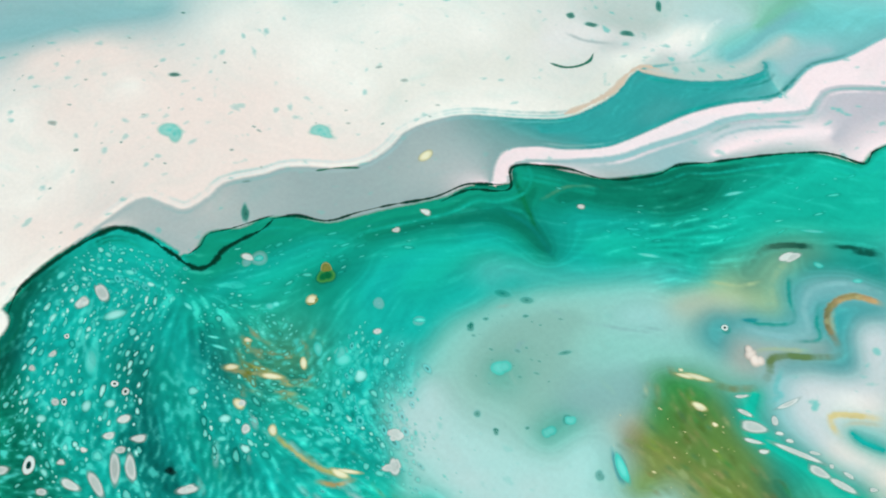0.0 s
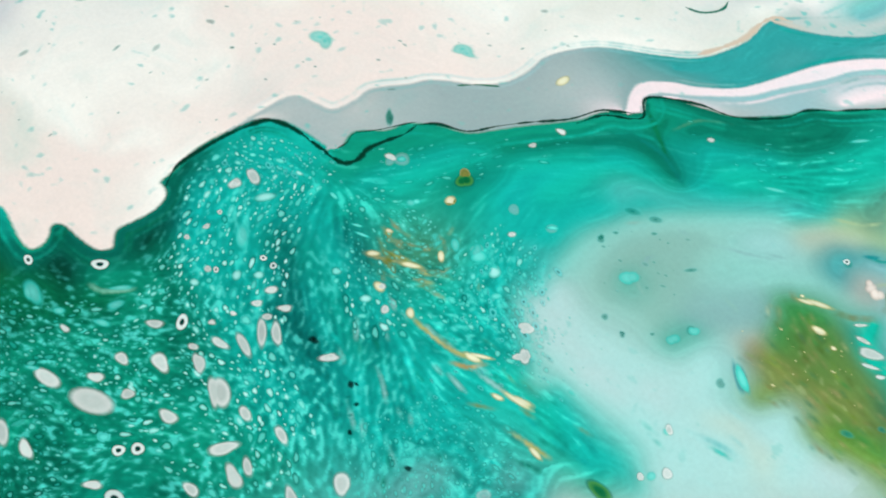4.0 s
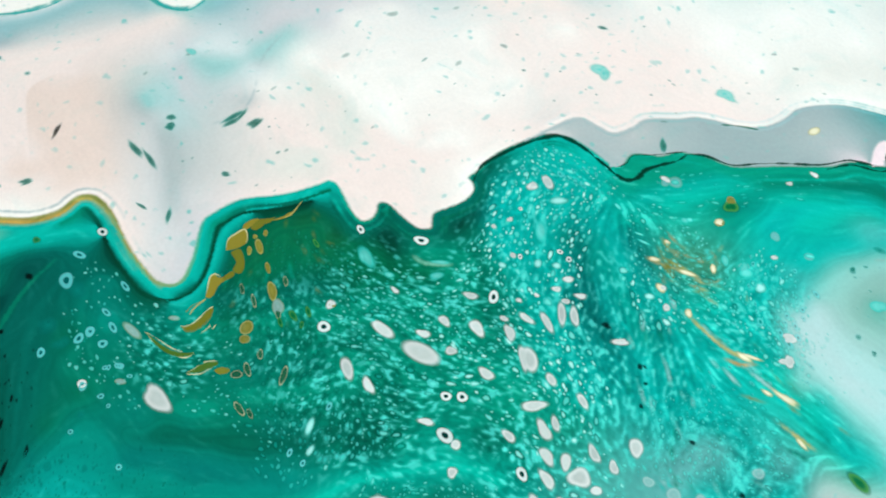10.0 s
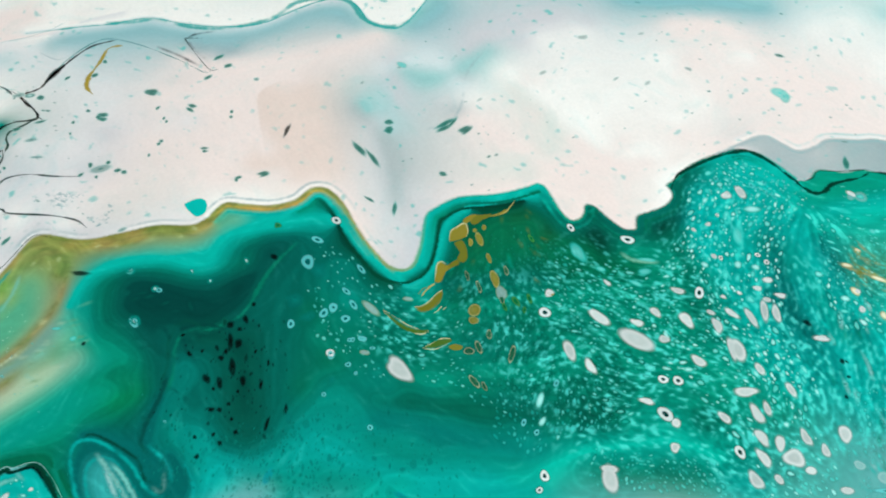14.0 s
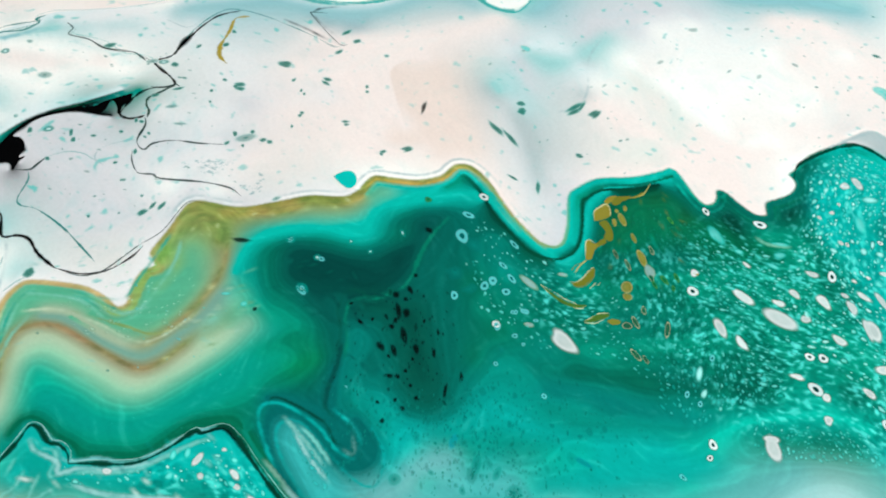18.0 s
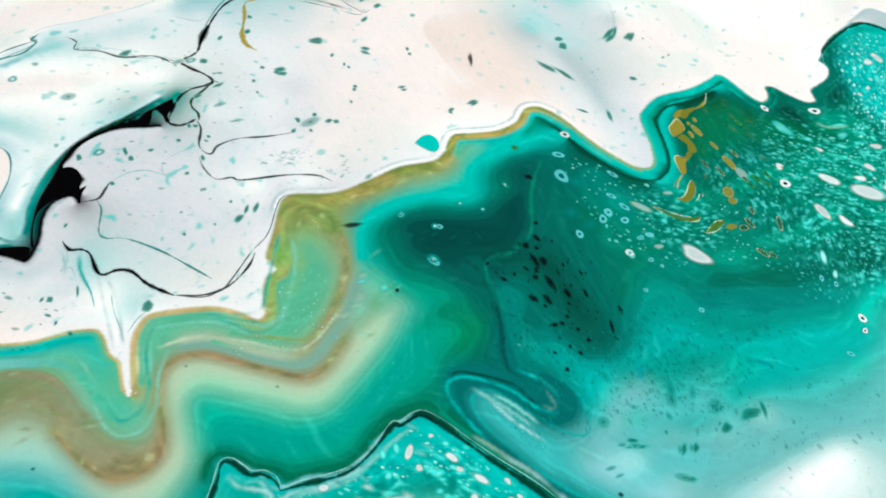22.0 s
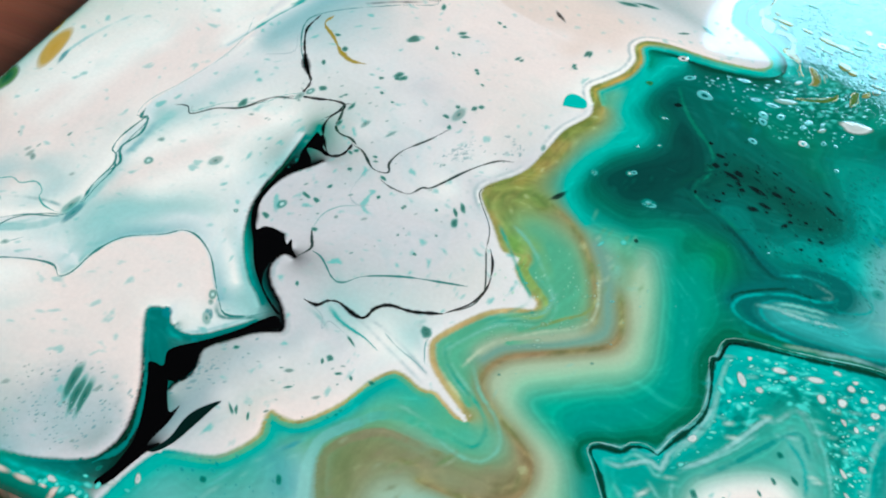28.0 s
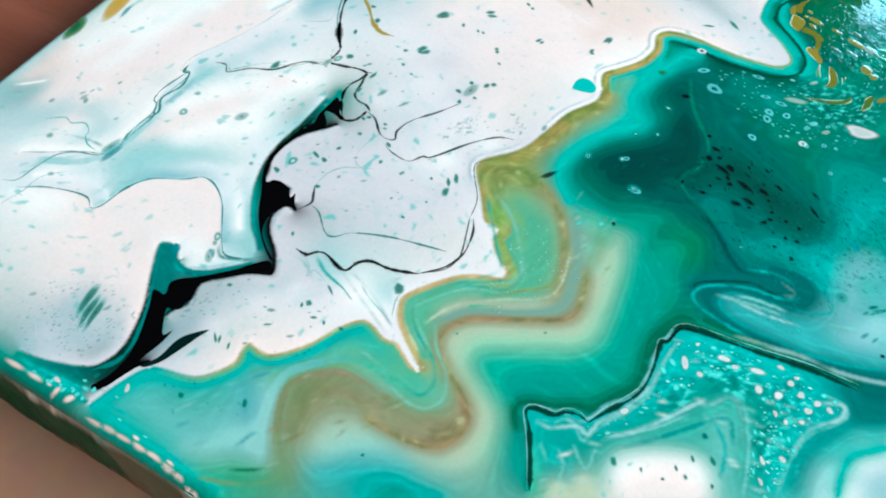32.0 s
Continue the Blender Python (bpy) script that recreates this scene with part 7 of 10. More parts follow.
su, sv = np.arange(0, NU, 4), np.arange(0, NV, 4)
side("canvas_side", (0, 0), (1, 0), (0, -1), WIDE, edge_row(su, np.full(len(su), 8)), ("2c6a46", "357a52", "889474", "a0a086"), 101, "canvas side with dark green and grey paint and a pale lip")
side("canvas_side", (0, DEEP), (0, -1), (-1, 0), DEEP, edge_row(np.full(len(sv), 8), sv[::-1]), ("2c6a46", "357a52", "2c6a46", "357a52"), 0, "canvas side with dark green paint runs")
side("canvas_side", (WIDE, 0), (0, 1), (1, 0), DEEP, edge_row(np.full(len(sv), NU - 8), sv), ("2c6a46", "357a52", "2c6a46", "357a52"), 0, "canvas side with dark green paint runs")
side("canvas_side", (WIDE, DEEP), (-1, 0), (0, 1), WIDE, edge_row(su[::-1], np.full(len(su), NV - 8)), ("2c6a46", "357a52", "889474", "a0a086"), 101, "canvas side with dark green and grey paint and a pale lip")


def box_mesh(name, lo, hi, mat, parent=None, bevel=0.0):
    bm = bmesh.new()
    bmesh.ops.create_cube(bm, size=1)
    lo, hi = Vector(lo), Vector(hi)
    for v in bm.verts:
        v.co = Vector([lo[i] + (v.co[i] + 0.5) * (hi[i] - lo[i]) for i in range(3)])
    if bevel:
        bmesh.ops.bevel(bm, geom=bm.edges[:], offset=bevel, segments=2, affect="EDGES")
    me = bpy.data.meshes.new(name)
    bm.to_mesh(me)
    bm.free()
    me.materials.append(mat)
    ob = new(name, me)
    ob.parent = parent
    return ob


tagged(box_mesh("canvas_back", (0.002, 0.002, 0.0005), (WIDE - 0.002, DEEP - 0.002, 0.004), LINEN, painting), "raw canvas back")

# ---- thin lines and veins of paint on the skin ----


def ribbon(name, points, width, paint):
    """A thread of paint with thin ends and a slightly raised back."""
    q, n = flowing(points, 0.35)
    m = len(q)
    r = np.random.default_rng(len(name) + m)
    t = np.linspace(0, 1, m)
    var = np.convolve(r.standard_normal(m + 40), np.ones(11) / 11, "same")[20:-20]
    w = width * (0.75 + 0.9 * var) * np.clip(np.minimum(t, 1 - t) * 14, 0.25, 1)
    w = np.maximum(w, width * 0.22)
    offs = np.array([-0.5, -0.22, 0.22, 0.5])
    lift = np.array([0.00002, 0.00005, 0.00005, 0.00002])
    verts, cols = [], []
    for o, l in zip(offs, lift):
        p = (q + n * (w * o)[:, None]) / 1000
        verts.append(np.c_[p, height_at(p[:, 0], p[:, 1]) + l])
        c = np.repeat(COLOUR[paint][None], m, 0)
        if abs(o) == 0.5:
            i = np.clip((p[:, 0] / STEP).astype(int), 0, NU - 1)
            j = np.clip((p[:, 1] / STEP).astype(int), 0, NV - 1)
            c = 0.45 * c + 0.55 * field[i, j]
        cols.append(c)
    verts, cols = np.array(verts).reshape(-1, 3), np.array(cols).reshape(-1, 3)
    k, s = np.meshgrid(np.arange(3), np.arange(m - 1), indexing="ij")
    k, s = k.ravel(), s.ravel()
    faces = np.stack([k * m + s, k * m + s + 1, (k + 1) * m + s + 1, (k + 1) * m + s], 1)[:, ::-1]
    return paint_mesh(name, verts, faces, cols, painting)


def pool(name, points, paint):
    """A filled vein: a closed outline, a hair above the skin."""
    q, _ = flowing(list(points) + [points[0]], 0.5)
    q = q[:-1] / 1000
    bm = bmesh.new()
    vs = [bm.verts.new((x, y, 0)) for x, y in q]
    for a_, b_ in zip(vs, vs[1:] + vs[:1]):
        bm.edges.new((a_, b_))
    bmesh.ops.triangle_fill(bm, use_beauty=True, use_dissolve=False, edges=bm.edges[:], normal=(0, 0, 1))
    bm.verts.index_update()
    verts = np.array([v.co for v in bm.verts])
    faces = np.array([[v.index for v in f_.verts] for f_ in bm.faces if len(f_.verts) == 3])
    bm.free()
    verts[:, 2] = height_at(verts[:, 0], verts[:, 1]) + 0.00006
    return paint_mesh(name, verts, faces, np.repeat(COLOUR[paint][None], len(verts), 0), painting)


ribbon("lobe_line", [(36.8, 43.1), (43.2, 47.3), (50.7, 50.1), (55.9, 50.7), (59.1, 48.6), (61.1, 51.2), (62.3, 58.6), (65.8, 65.2), (73.9, 70.2), (77.6, 73.4), (82.1, 73.1), (87.7, 69.4), (92.3, 63.8), (96.6, 58.4), (100.1, 55.5), (105.1, 57.3), (109.2, 60.7)], 0.6, "b5")
ribbon("drift_low", [(55.3, 113.5), (57.5, 111.3), (61.4, 115.3), (68.1, 119.3), (73.3, 126.1), (83, 131.6), (91.3, 133.1)], 0.4, "d4")
ribbon("wave_tail", [(148.8, 100.6), (146.9, 108.1), (140.3, 118.1), (143.3, 123)], 0.35, "d4")
ribbon("top_line", [(50.8, 140.7), (53.1, 147.9), (56.4, 158.8), (59.7, 167.8), (62.9, 181), (71.3, 190.5), (79.4, 202.1), (84.2, 215), (83.1, 228.3), (82.8, 239.4), (85.6, 247.1), (91.9, 249.3), (101.9, 249.4), (108.5, 255.1), (107.6, 261.6), (102.1, 270.8), (97, 278.2)], 0.8, "b8")
ribbon("top_hook", [(99.3, 192.7), (97.1, 189.9), (80.6, 188.3), (79.6, 189.6), (82, 193.9)], 0.4, "d4")
ribbon("top_arc", [(75.8, 142.1), (69.8, 151.2), (66.4, 159.9), (67.3, 165.6), (74.5, 173.2), (88.3, 182.6), (98.3, 188.1), (97.5, 192.3)], 0.4, "b5")
ribbon("far_comma", [(256.6, 443.1), (260.4, 444.7), (262.9, 447.7), (263.9, 451.3), (262.9, 454.3)], 1.3, "d2")
ribbon("gold_worm", [(72.4, 168.3), (71.7, 163.5), (76.5, 159.2), (82.1, 153.6), (86.5, 151.2), (91, 151.8)], 1.9, "o5")
ribbon("far_peach", [(271.2, 432), (273.7, 439.5), (275.3, 447.1), (274.6, 455.3), (275.8, 460.1), (280, 462.2)], 2.0, "p4")
ribbon("crack_g", [(62.6, 142.1), (69.4, 147.1), (66.9, 154.8)], 0.25, "g4")
ribbon("far_ash_thread", [(237.3, 373.7), (240.8, 378.3), (245, 382.3)], 0.8, "d7")
ribbon("drift_line", [(28.4, 53.3), (35.1, 57.5), (40.6, 61.3), (47.6, 64.2), (49.6, 69.5), (48.8, 76.6), (49.2, 84.8), (47.8, 88.3), (45.8, 89.6), (45.1, 94.6), (46.3, 102.1), (46.9, 104.5), (44.2, 103.3)], 0.55, "b5")
ribbon("drift_hair", [(44.2, 103.3), (43.5, 106.3), (44, 111.2), (48.2, 122), (52.4, 136.8), (52.9, 147.5), (51.1, 155.9)], 0.25, "b9")
ribbon("curl", [(24.6, 66.4), (28.9, 69.8), (32.1, 69.2), (35.4, 71.2), (38.6, 69.5), (39.3, 67.4), (42.2, 65.4), (47, 64.8)], 0.4, "b8")
ribbon("crease", [(122.4, 66.3), (126.3, 64.9), (129.5, 64), (132.4, 63.3), (136.6, 61.4)], 0.5, "b8")
ribbon("crease", [(136.2, 66.5), (140.4, 64.2), (146.1, 62.1), (149.3, 60.5)], 0.35, "b9")
ribbon("crease", [(147.8, 62.8), (146, 67.7), (146.3, 71.6)], 0.35, "b9")
ribbon("crease", [(115.9, 67.1), (120.6, 64.8), (122.2, 61.5), (122.9, 64.1), (127.4, 62.6)], 0.4, "g4")
ribbon("wave_thin", [(148.6, 79.2), (151.7, 82.5), (152.9, 85.9), (152.7, 89.6), (150.7, 95.5), (148.8, 100.6)], 0.45, "d4")
pool("black_vein_low", [(113.8, 57.9), (110.6, 55.3), (107.4, 53.1), (104.6, 50.3), (101.8, 47.6), (100.2, 44.6), (100.7, 42), (101.4, 39.8), (100.8, 37.2), (99.4, 34.9), (98, 34.7), (99.9, 31.2), (102.3, 28.1), (103.2, 29.3), (103.6, 30.4), (103.6, 26), (102.6, 21.1), (102.6, 19.3), (103.8, 20.3), (104.7, 21), (103.6, 18.4), (103, 17.3), (101.6, 13.2), (100.5, 9.9), (99, 7.7), (97.4, 8.1), (98.9, 12.2), (99.3, 16), (99, 20.2), (96.7, 26.6), (93.6, 33), (91.4, 36.9), (92.8, 37.5), (94.8, 37.6), (93.6, 41.2), (95.3, 43.7), (98.3, 46.1), (102.9, 50.7), (105.6, 53.7), (108.1, 57.3), (111, 60.1)], "K")
pool("vein_spur", [(103.4, 18.2), (105.7, 22.7), (106.3, 28.3), (107.9, 31.7), (111.1, 35.1), (110.4, 32.5), (109, 27.6), (107.3, 22.3), (105, 18.8)], "k4")

ribbon("island_rim", [(199.6, 40.2), (195.8, 47.6), (192.3, 53.7), (189.5, 57.5), (191, 59.2), (193.2, 59.6), (195.9, 60.1), (197.6, 62.1), (200.7, 63.1), (203.5, 62.5)], 1.5, "d3")
ribbon("island_rim", [(203.5, 62.5), (205.8, 67), (209.7, 73.8), (211, 78.4), (210.8, 84.7), (209.6, 91.8), (210.8, 93.7), (211.3, 97.6), (212.8, 99.5), (217.5, 100.7), (224, 101.4), (233.1, 102.7), (244, 104.6), (256.2, 105.3)], 1.8, "d3")
ribbon("island_rim", [(210.5, 86.3), (209.8, 92), (211, 93.5), (211.7, 97.6), (213.2, 99.3), (217.6, 100.4)], 1.1, "k4")
# the rim's highlight, painted as thin pale ribbons along its outer side
ribbon("island_gleam", [(198.9, 40.1), (195.2, 47.2), (191.7, 53), (188.8, 57.5), (189.9, 59.8), (192.8, 60.6), (195.5, 61.1), (197.2, 63.1), (200.3, 64.1), (203.1, 63.6), (205.1, 67.8), (208.7, 74.4), (210.1, 78.8), (210.1, 84.6), (208.7, 92.3), (209.9, 94.1), (210.5, 98.3), (212.5, 100.6), (217.4, 102)], 0.25, "A1")
ribbon("island_gleam", [(217.1, 102), (224.3, 102.7), (232.7, 104), (243.6, 106.1), (255.8, 106.9)], 0.3, "x6")
ribbon("drift_vein", [(31.5, 42.9), (34.9, 45.3), (35.8, 51.6), (37.6, 58.1), (43.4, 62.9), (49, 65.6), (50, 70.1), (50, 76.5), (50.2, 83.8), (47.7, 88.5), (47.6, 94.9), (47.8, 102.7), (44.6, 104.8)], 0.45, "b5")
ribbon("drift_vein", [(56.5, 111.2), (64.4, 119.9), (72.2, 123.4), (76.5, 129.3), (81, 132)], 0.35, "b8")
ribbon("drift_vein", [(37.4, 36.7), (39.1, 43.2), (39.6, 49.2), (44.3, 54.9)], 0.35, "b9")
pool("black_vein", [(110.6, 60.7), (105.6, 64.3), (99.4, 70.6), (94.5, 78.3), (90.3, 85), (88.7, 91.8), (89.5, 98.6), (91, 104.2), (91.7, 107.7), (91, 110.6), (91, 114.3), (91.2, 117.9), (91.5, 119.6), (93.9, 117.8), (95.7, 114.8), (98.1, 113.2), (97.7, 112.4), (94.9, 113.3), (92, 113.1), (92.3, 111.9), (93.9, 110.4), (95.3, 108.4), (95.2, 106.6), (93.5, 104.4), (91.4, 101.3), (90.1, 95.1), (90.2, 89.8), (91.7, 85.1), (93.7, 81.6), (95, 83.2), (97.4, 83.8), (100.1, 83.1), (101.8, 81.6), (102.9, 80.5), (103.2, 82.4), (104.8, 79.8), (106.2, 78.5), (107.2, 77.6), (104.6, 77.7), (102.6, 76.3), (102, 73.3), (102.2, 70), (103.9, 66.5), (108, 63.1), (111.7, 60.9)], "K")
ribbon("vein_top", [(68.6, 166.7), (68, 158.8), (70.8, 151.6), (73.6, 146.9)], 1.0, "K")
ribbon("vein_top", [(72.5, 148.6), (75, 144.2), (77.4, 141), (80, 137.8), (80.6, 134.3)], 1.8, "K")
ribbon("vein_top", [(80.4, 135.2), (80.8, 131.1), (84.8, 131.5), (88.6, 132.9), (92.3, 133.3), (93.7, 131.6), (91.9, 127), (91.9, 122.5), (93.8, 118.6)], 1.4, "K")
ribbon("vein_top", [(93, 119.3), (96, 115.4), (98.5, 113), (101.2, 114.6), (102.1, 117.8), (102, 119.7)], 1.4, "K")
ribbon("vein_branch", [(90.7, 125.7), (92.7, 128.6), (93.3, 133.1), (95, 134.1)], 0.6, "d4")
ribbon("vein_branch", [(93.1, 133.8), (94.5, 127.7), (95.2, 123.6), (97.6, 121.8), (100.7, 121.5), (103.2, 119.9)], 0.8, "d3")
ribbon("crack", [(102.4, 119.5), (106, 118.3), (110.6, 114), (114, 113.5), (115.4, 114.7), (114.2, 117.8), (115.7, 123.7), (120.3, 130.5), (124.1, 137.3)], 0.7, "d4")
ribbon("crack", [(110.6, 114), (109.3, 108), (109.7, 102.5), (113, 100.1), (116.4, 101.7)], 0.4, "g4")
ribbon("crack", [(114.6, 110.9), (118.5, 109.5), (123.4, 109.5), (125.8, 113.1), (128.4, 114.7), (134.9, 125), (140.5, 131.3), (144.9, 133.1)], 0.75, "d4")
ribbon("crack", [(113.4, 99.9), (109.1, 97.5), (106.5, 93.4), (106.1, 88.1)], 0.35, "b9")
ribbon("crack", [(107, 78.2), (108.8, 82), (107.6, 84.8), (106, 87.8)], 0.7, "d4")
ribbon("crack", [(109.5, 81.4), (112.7, 80.3), (117.9, 75.8), (120.9, 75.8), (124.5, 79.5), (133.5, 83.6), (143.5, 86.3), (148.9, 87.6)], 0.8, "b5")
ribbon("drift_top", [(49.2, 81.7), (50.3, 86.3), (47.4, 91.2), (49, 98), (47.5, 103.7), (45.5, 103.4), (44.7, 106.7)], 0.9, "b5")
ribbon("drift_top", [(50.9, 111.9), (54.4, 112.8), (56.9, 110.6), (61.7, 115.5), (67.4, 118.4), (71.4, 122.9), (73.9, 126.8), (79.6, 128.9)], 0.7, "d4")
pool("teal_drop", [(149.9, 161.3), (149.6, 165.1), (150.9, 167.4), (153.9, 167.3), (156.2, 165.4), (156.2, 163), (153.5, 161.9)], "a3")
ribbon("teal_drop_rim", [(151.7, 166.6), (154.2, 166.5), (155.9, 164.8)], 0.4, "A1")
ribbon("rim_line", [(216.1, 296), (212.9, 300.4), (212, 304.1), (211.8, 307.9), (212.1, 316.1), (213.2, 323), (214.9, 327.9), (220.8, 331.1), (229.5, 332.7), (236.8, 333.5)], 1.5, "d3")
ribbon("rim_line", [(235.3, 333.5), (237.7, 334.1), (239.3, 335.5), (239.9, 338.2), (239.2, 341)], 2.4, "d3")
ribbon("rim_line", [(239.5, 339.7), (238.9, 342.4), (239.8, 347.4), (241.1, 352.3), (240.9, 356.5)], 1.3, "d3")
ribbon("rim_line", [(233.7, 335.4), (233.8, 339.2), (232.6, 342.5), (235.5, 347.7), (238.2, 353.6), (239.9, 357.3)], 0.6, "d3")
ribbon("rim_line", [(240.3, 356), (244, 361.1), (250.9, 365.6), (254.6, 372.7), (258.7, 379.6), (264.9, 388.9), (267.8, 397), (271.1, 400.5), (274.6, 403.6)], 1.1, "d3")
ribbon("rim_line", [(267.1, 389.2), (269.7, 396.7), (275.1, 401.4), (276.8, 404.6), (273.2, 408.4), (273.6, 411.2), (278.1, 415.3), (284.1, 419.4), (292.9, 423.5), (300.8, 433), (303.1, 439.5), (308.8, 446.2)], 1.1, "d3")
ribbon("rim_line", [(308.3, 445.7), (317, 457.1), (325.8, 467.1), (330.5, 470.4), (337.2, 473.1), (336.8, 477.7), (338.1, 482)], 1.0, "d3")
ribbon("wave", [(114.6, 67.2), (118, 67), (119.9, 69.2), (122.6, 69.9), (127.6, 68.2), (130, 68.6), (131.1, 72), (133.9, 74.3), (139.6, 74.9), (146.4, 77.4)], 1.5, "K")
ribbon("wave", [(146.4, 77.4), (151.3, 83), (153.3, 89.3), (152.1, 96.5), (149.7, 101.3)], 0.7, "K")
pool("gold_strip", [(200.5, 225.1), (197.8, 227.1), (197.2, 229.5), (197.1, 232.4), (199.5, 231.9), (201.2, 230.6), (201.5, 228.7), (201.1, 226.2)], "I1")
pool("gold_strip", [(201.7, 225.9), (202.1, 228.4), (205.1, 228.2), (208.4, 226.6), (209.2, 224.7), (207.3, 223.8), (205.6, 225.7), (203.3, 225.8)], "I2")
pool("gold_strip", [(211.1, 214), (208.5, 216.2), (206.5, 217.6), (206, 219.1), (207.7, 219.7), (208, 221.8), (209.1, 220.4), (209.8, 218.4), (211.7, 216.1), (212, 214.7)], "I1")
pool("gold_strip", [(208.1, 220.3), (207.5, 222.4), (207.7, 223.8), (209, 223.5), (209.3, 221.2), (209.2, 219.8)], "I2")
pool("gold_strip", [(197.3, 234.1), (196.1, 236.3), (196.3, 238.5), (197.6, 238.9), (198.5, 237.1), (198.7, 234.8)], "I2")
pool("gold_crescent", [(216.1, 204.9), (216.8, 206.5), (216.6, 209.2), (215.3, 212.4), (215.1, 214.3), (216.7, 213.3), (218, 211), (218.8, 208.1), (218.1, 205.8)], "I2")
ribbon("gold_lip", [(200.7, 225), (197.6, 227.2), (197, 229.6), (196.9, 232.5), (199.8, 231.9), (201.5, 230.4)], 0.35, "I5")
ribbon("gold_lip", [(211.3, 214), (206.5, 217.4), (205.9, 219.2), (207.6, 220.2)], 0.3, "I5")
ribbon("gold_lip", [(215.8, 204.7), (216.7, 206.7), (216.3, 209.4), (215, 212.6), (214.8, 214.6)], 0.3, "I5")
ribbon("gold_lip", [(216.2, 204.7), (218.3, 205.7), (219, 208.2), (218.3, 211), (216.8, 213.4)], 0.25, "I4")
ribbon("gold_stream", [(211.7, 213.9), (212.2, 211.5), (212.9, 209.7), (213.8, 208.2)], 0.5, "I3")
ribbon("gold_stream", [(211.8, 212.4), (211.7, 210), (212.7, 207.7)], 0.4, "I4")
ribbon("gold_stream", [(197.1, 238.1), (198.2, 240.9), (198.8, 243.7), (198.3, 246.4)], 0.6, "I1")
ribbon("gold_stream", [(198.3, 241.2), (199.1, 245.1), (197.8, 248.3), (196.5, 250.6)], 0.4, "I3")
ribbon("vein_teal", [(84.4, 47.3), (89.8, 38.8), (94.7, 30.6), (97.4, 23.8), (98, 16.9), (94.5, 11.3)], 1.6, "b5")
pool("olive_crescent", [(212.9, 196.6), (216.5, 197.8), (220.5, 199.6), (223.3, 202.2), (224.6, 204.5), (224.6, 202.2), (222.4, 199.4), (218.1, 197.4)], "I6")
pool("olive_crescent", [(228.9, 200.5), (228.9, 202.7), (228.7, 205.1), (230, 208.2), (230.9, 208.1), (230.7, 205.4), (230.2, 202.7)], "I6")
pool("olive_crescent", [(231.8, 206.6), (232, 208.5), (233.7, 210.1), (234.3, 209), (233.4, 207.1)], "I4")
ribbon("crescent_lip", [(212.5, 196.5), (217.4, 197.4), (221.8, 199.4), (224.7, 201.9), (224.9, 204.4)], 0.4, "I5")
ribbon("crescent_lip", [(212.8, 196.7), (216.3, 198.4), (220.3, 200.2), (223.1, 202.2)], 0.3, "I5")
ribbon("crescent_lip", [(228.9, 200.2), (228.8, 203.3), (228.7, 206.2), (230, 208.5)], 0.35, "I5")
ribbon("crescent_lip", [(229.2, 200.3), (230.8, 203.1), (230.9, 205.5), (230.8, 207.9)], 0.25, "I5")
ribbon("notch_streak", [(220.4, 208.3), (220.1, 210.1), (219.5, 211.6)], 0.25, "I5")
ribbon("notch_streak", [(220.8, 211.3), (220.2, 212.7)], 0.25, "I5")
pool("gold_strip", [(195.8, 232.3), (195.1, 233.9), (195, 235.9), (195.8, 237.5), (197, 236.3), (196.9, 234.4), (197.1, 232.7)], "I1")
pool("gold_strip", [(197.1, 237.2), (196.6, 239), (197.4, 240.6), (197.4, 241.6), (198.4, 239.8), (198.1, 238)], "I2")

# ---- cells: round islands of paint that opened in the pour ----
# rim paint, body paint, centre paint
CELL_PAINT = {
    "w": ("0a6a5c", "eaeae6", "dce2dd"), "a": ("189c8c", "62d2c4", "80dacf"), "r": ("08564a", "e4ece8", "0a3a34"),
    "o": ("1d5a22", "c2ac44", "b09e3c"), "v": ("0a5a3a", "5a9a44", "2f7a44"), "j": ("c0a860", "dcb24c", "d8a840"), "y": ("a8a050", "ecdfae", "f0e8c8"),
    "g": ("20908a", "b4cfcc", "9cc4c0"), "d": ("48aea0", "0f8c7a", "0b7868"), "k": ("0a4a44", "06201e", "04110f"),
    "e": ("20a898", "12988a", "c4e4de"), "f": ("b8d4d4", "96c4c4", "8cc0c0"), "s": ("0a8a80", "087a70", "0a8478"),
    "b": ("40a8a8", "2494a0", "2a9a9a"), "l": ("8cd0a8", "b8e0c4", "c8e8d0"), "c": ("0a7a78", "7fd8d8", "0a6a68"), "h": ("0a8070", "90e4d8", "b4ece4"), "q": ("18a090", "66dccd", "84e4d8"), "t": ("0a8a7c", "067064", "056458"), "p": ("d8c0b4", "eed8cc", "f2e2d8"),
    "z": ("5fc0b4", "1f9e90", "148a7c"), "G": ("1d5a34", "928a32", "a0963c"), "u": ("1d5a38", "205c42", "3c6a48"), "x": ("c8d8a0", "b4ccc4", "a4c0b8"),
}
rng = np.random.default_rng(12)


# how far a kind of cell has sunk into the paint round it
MELT = {"d": 0.1, "z": 0.4, "t": 0.5, "s": 0.45, "b": 0.25, "k": 0.1, "f": 0.4, "g": 0.3, "a": 0.25, "u": 0.1, "G": 0.1, "x": 0.25, "e": 0.2, "c": 0.25}


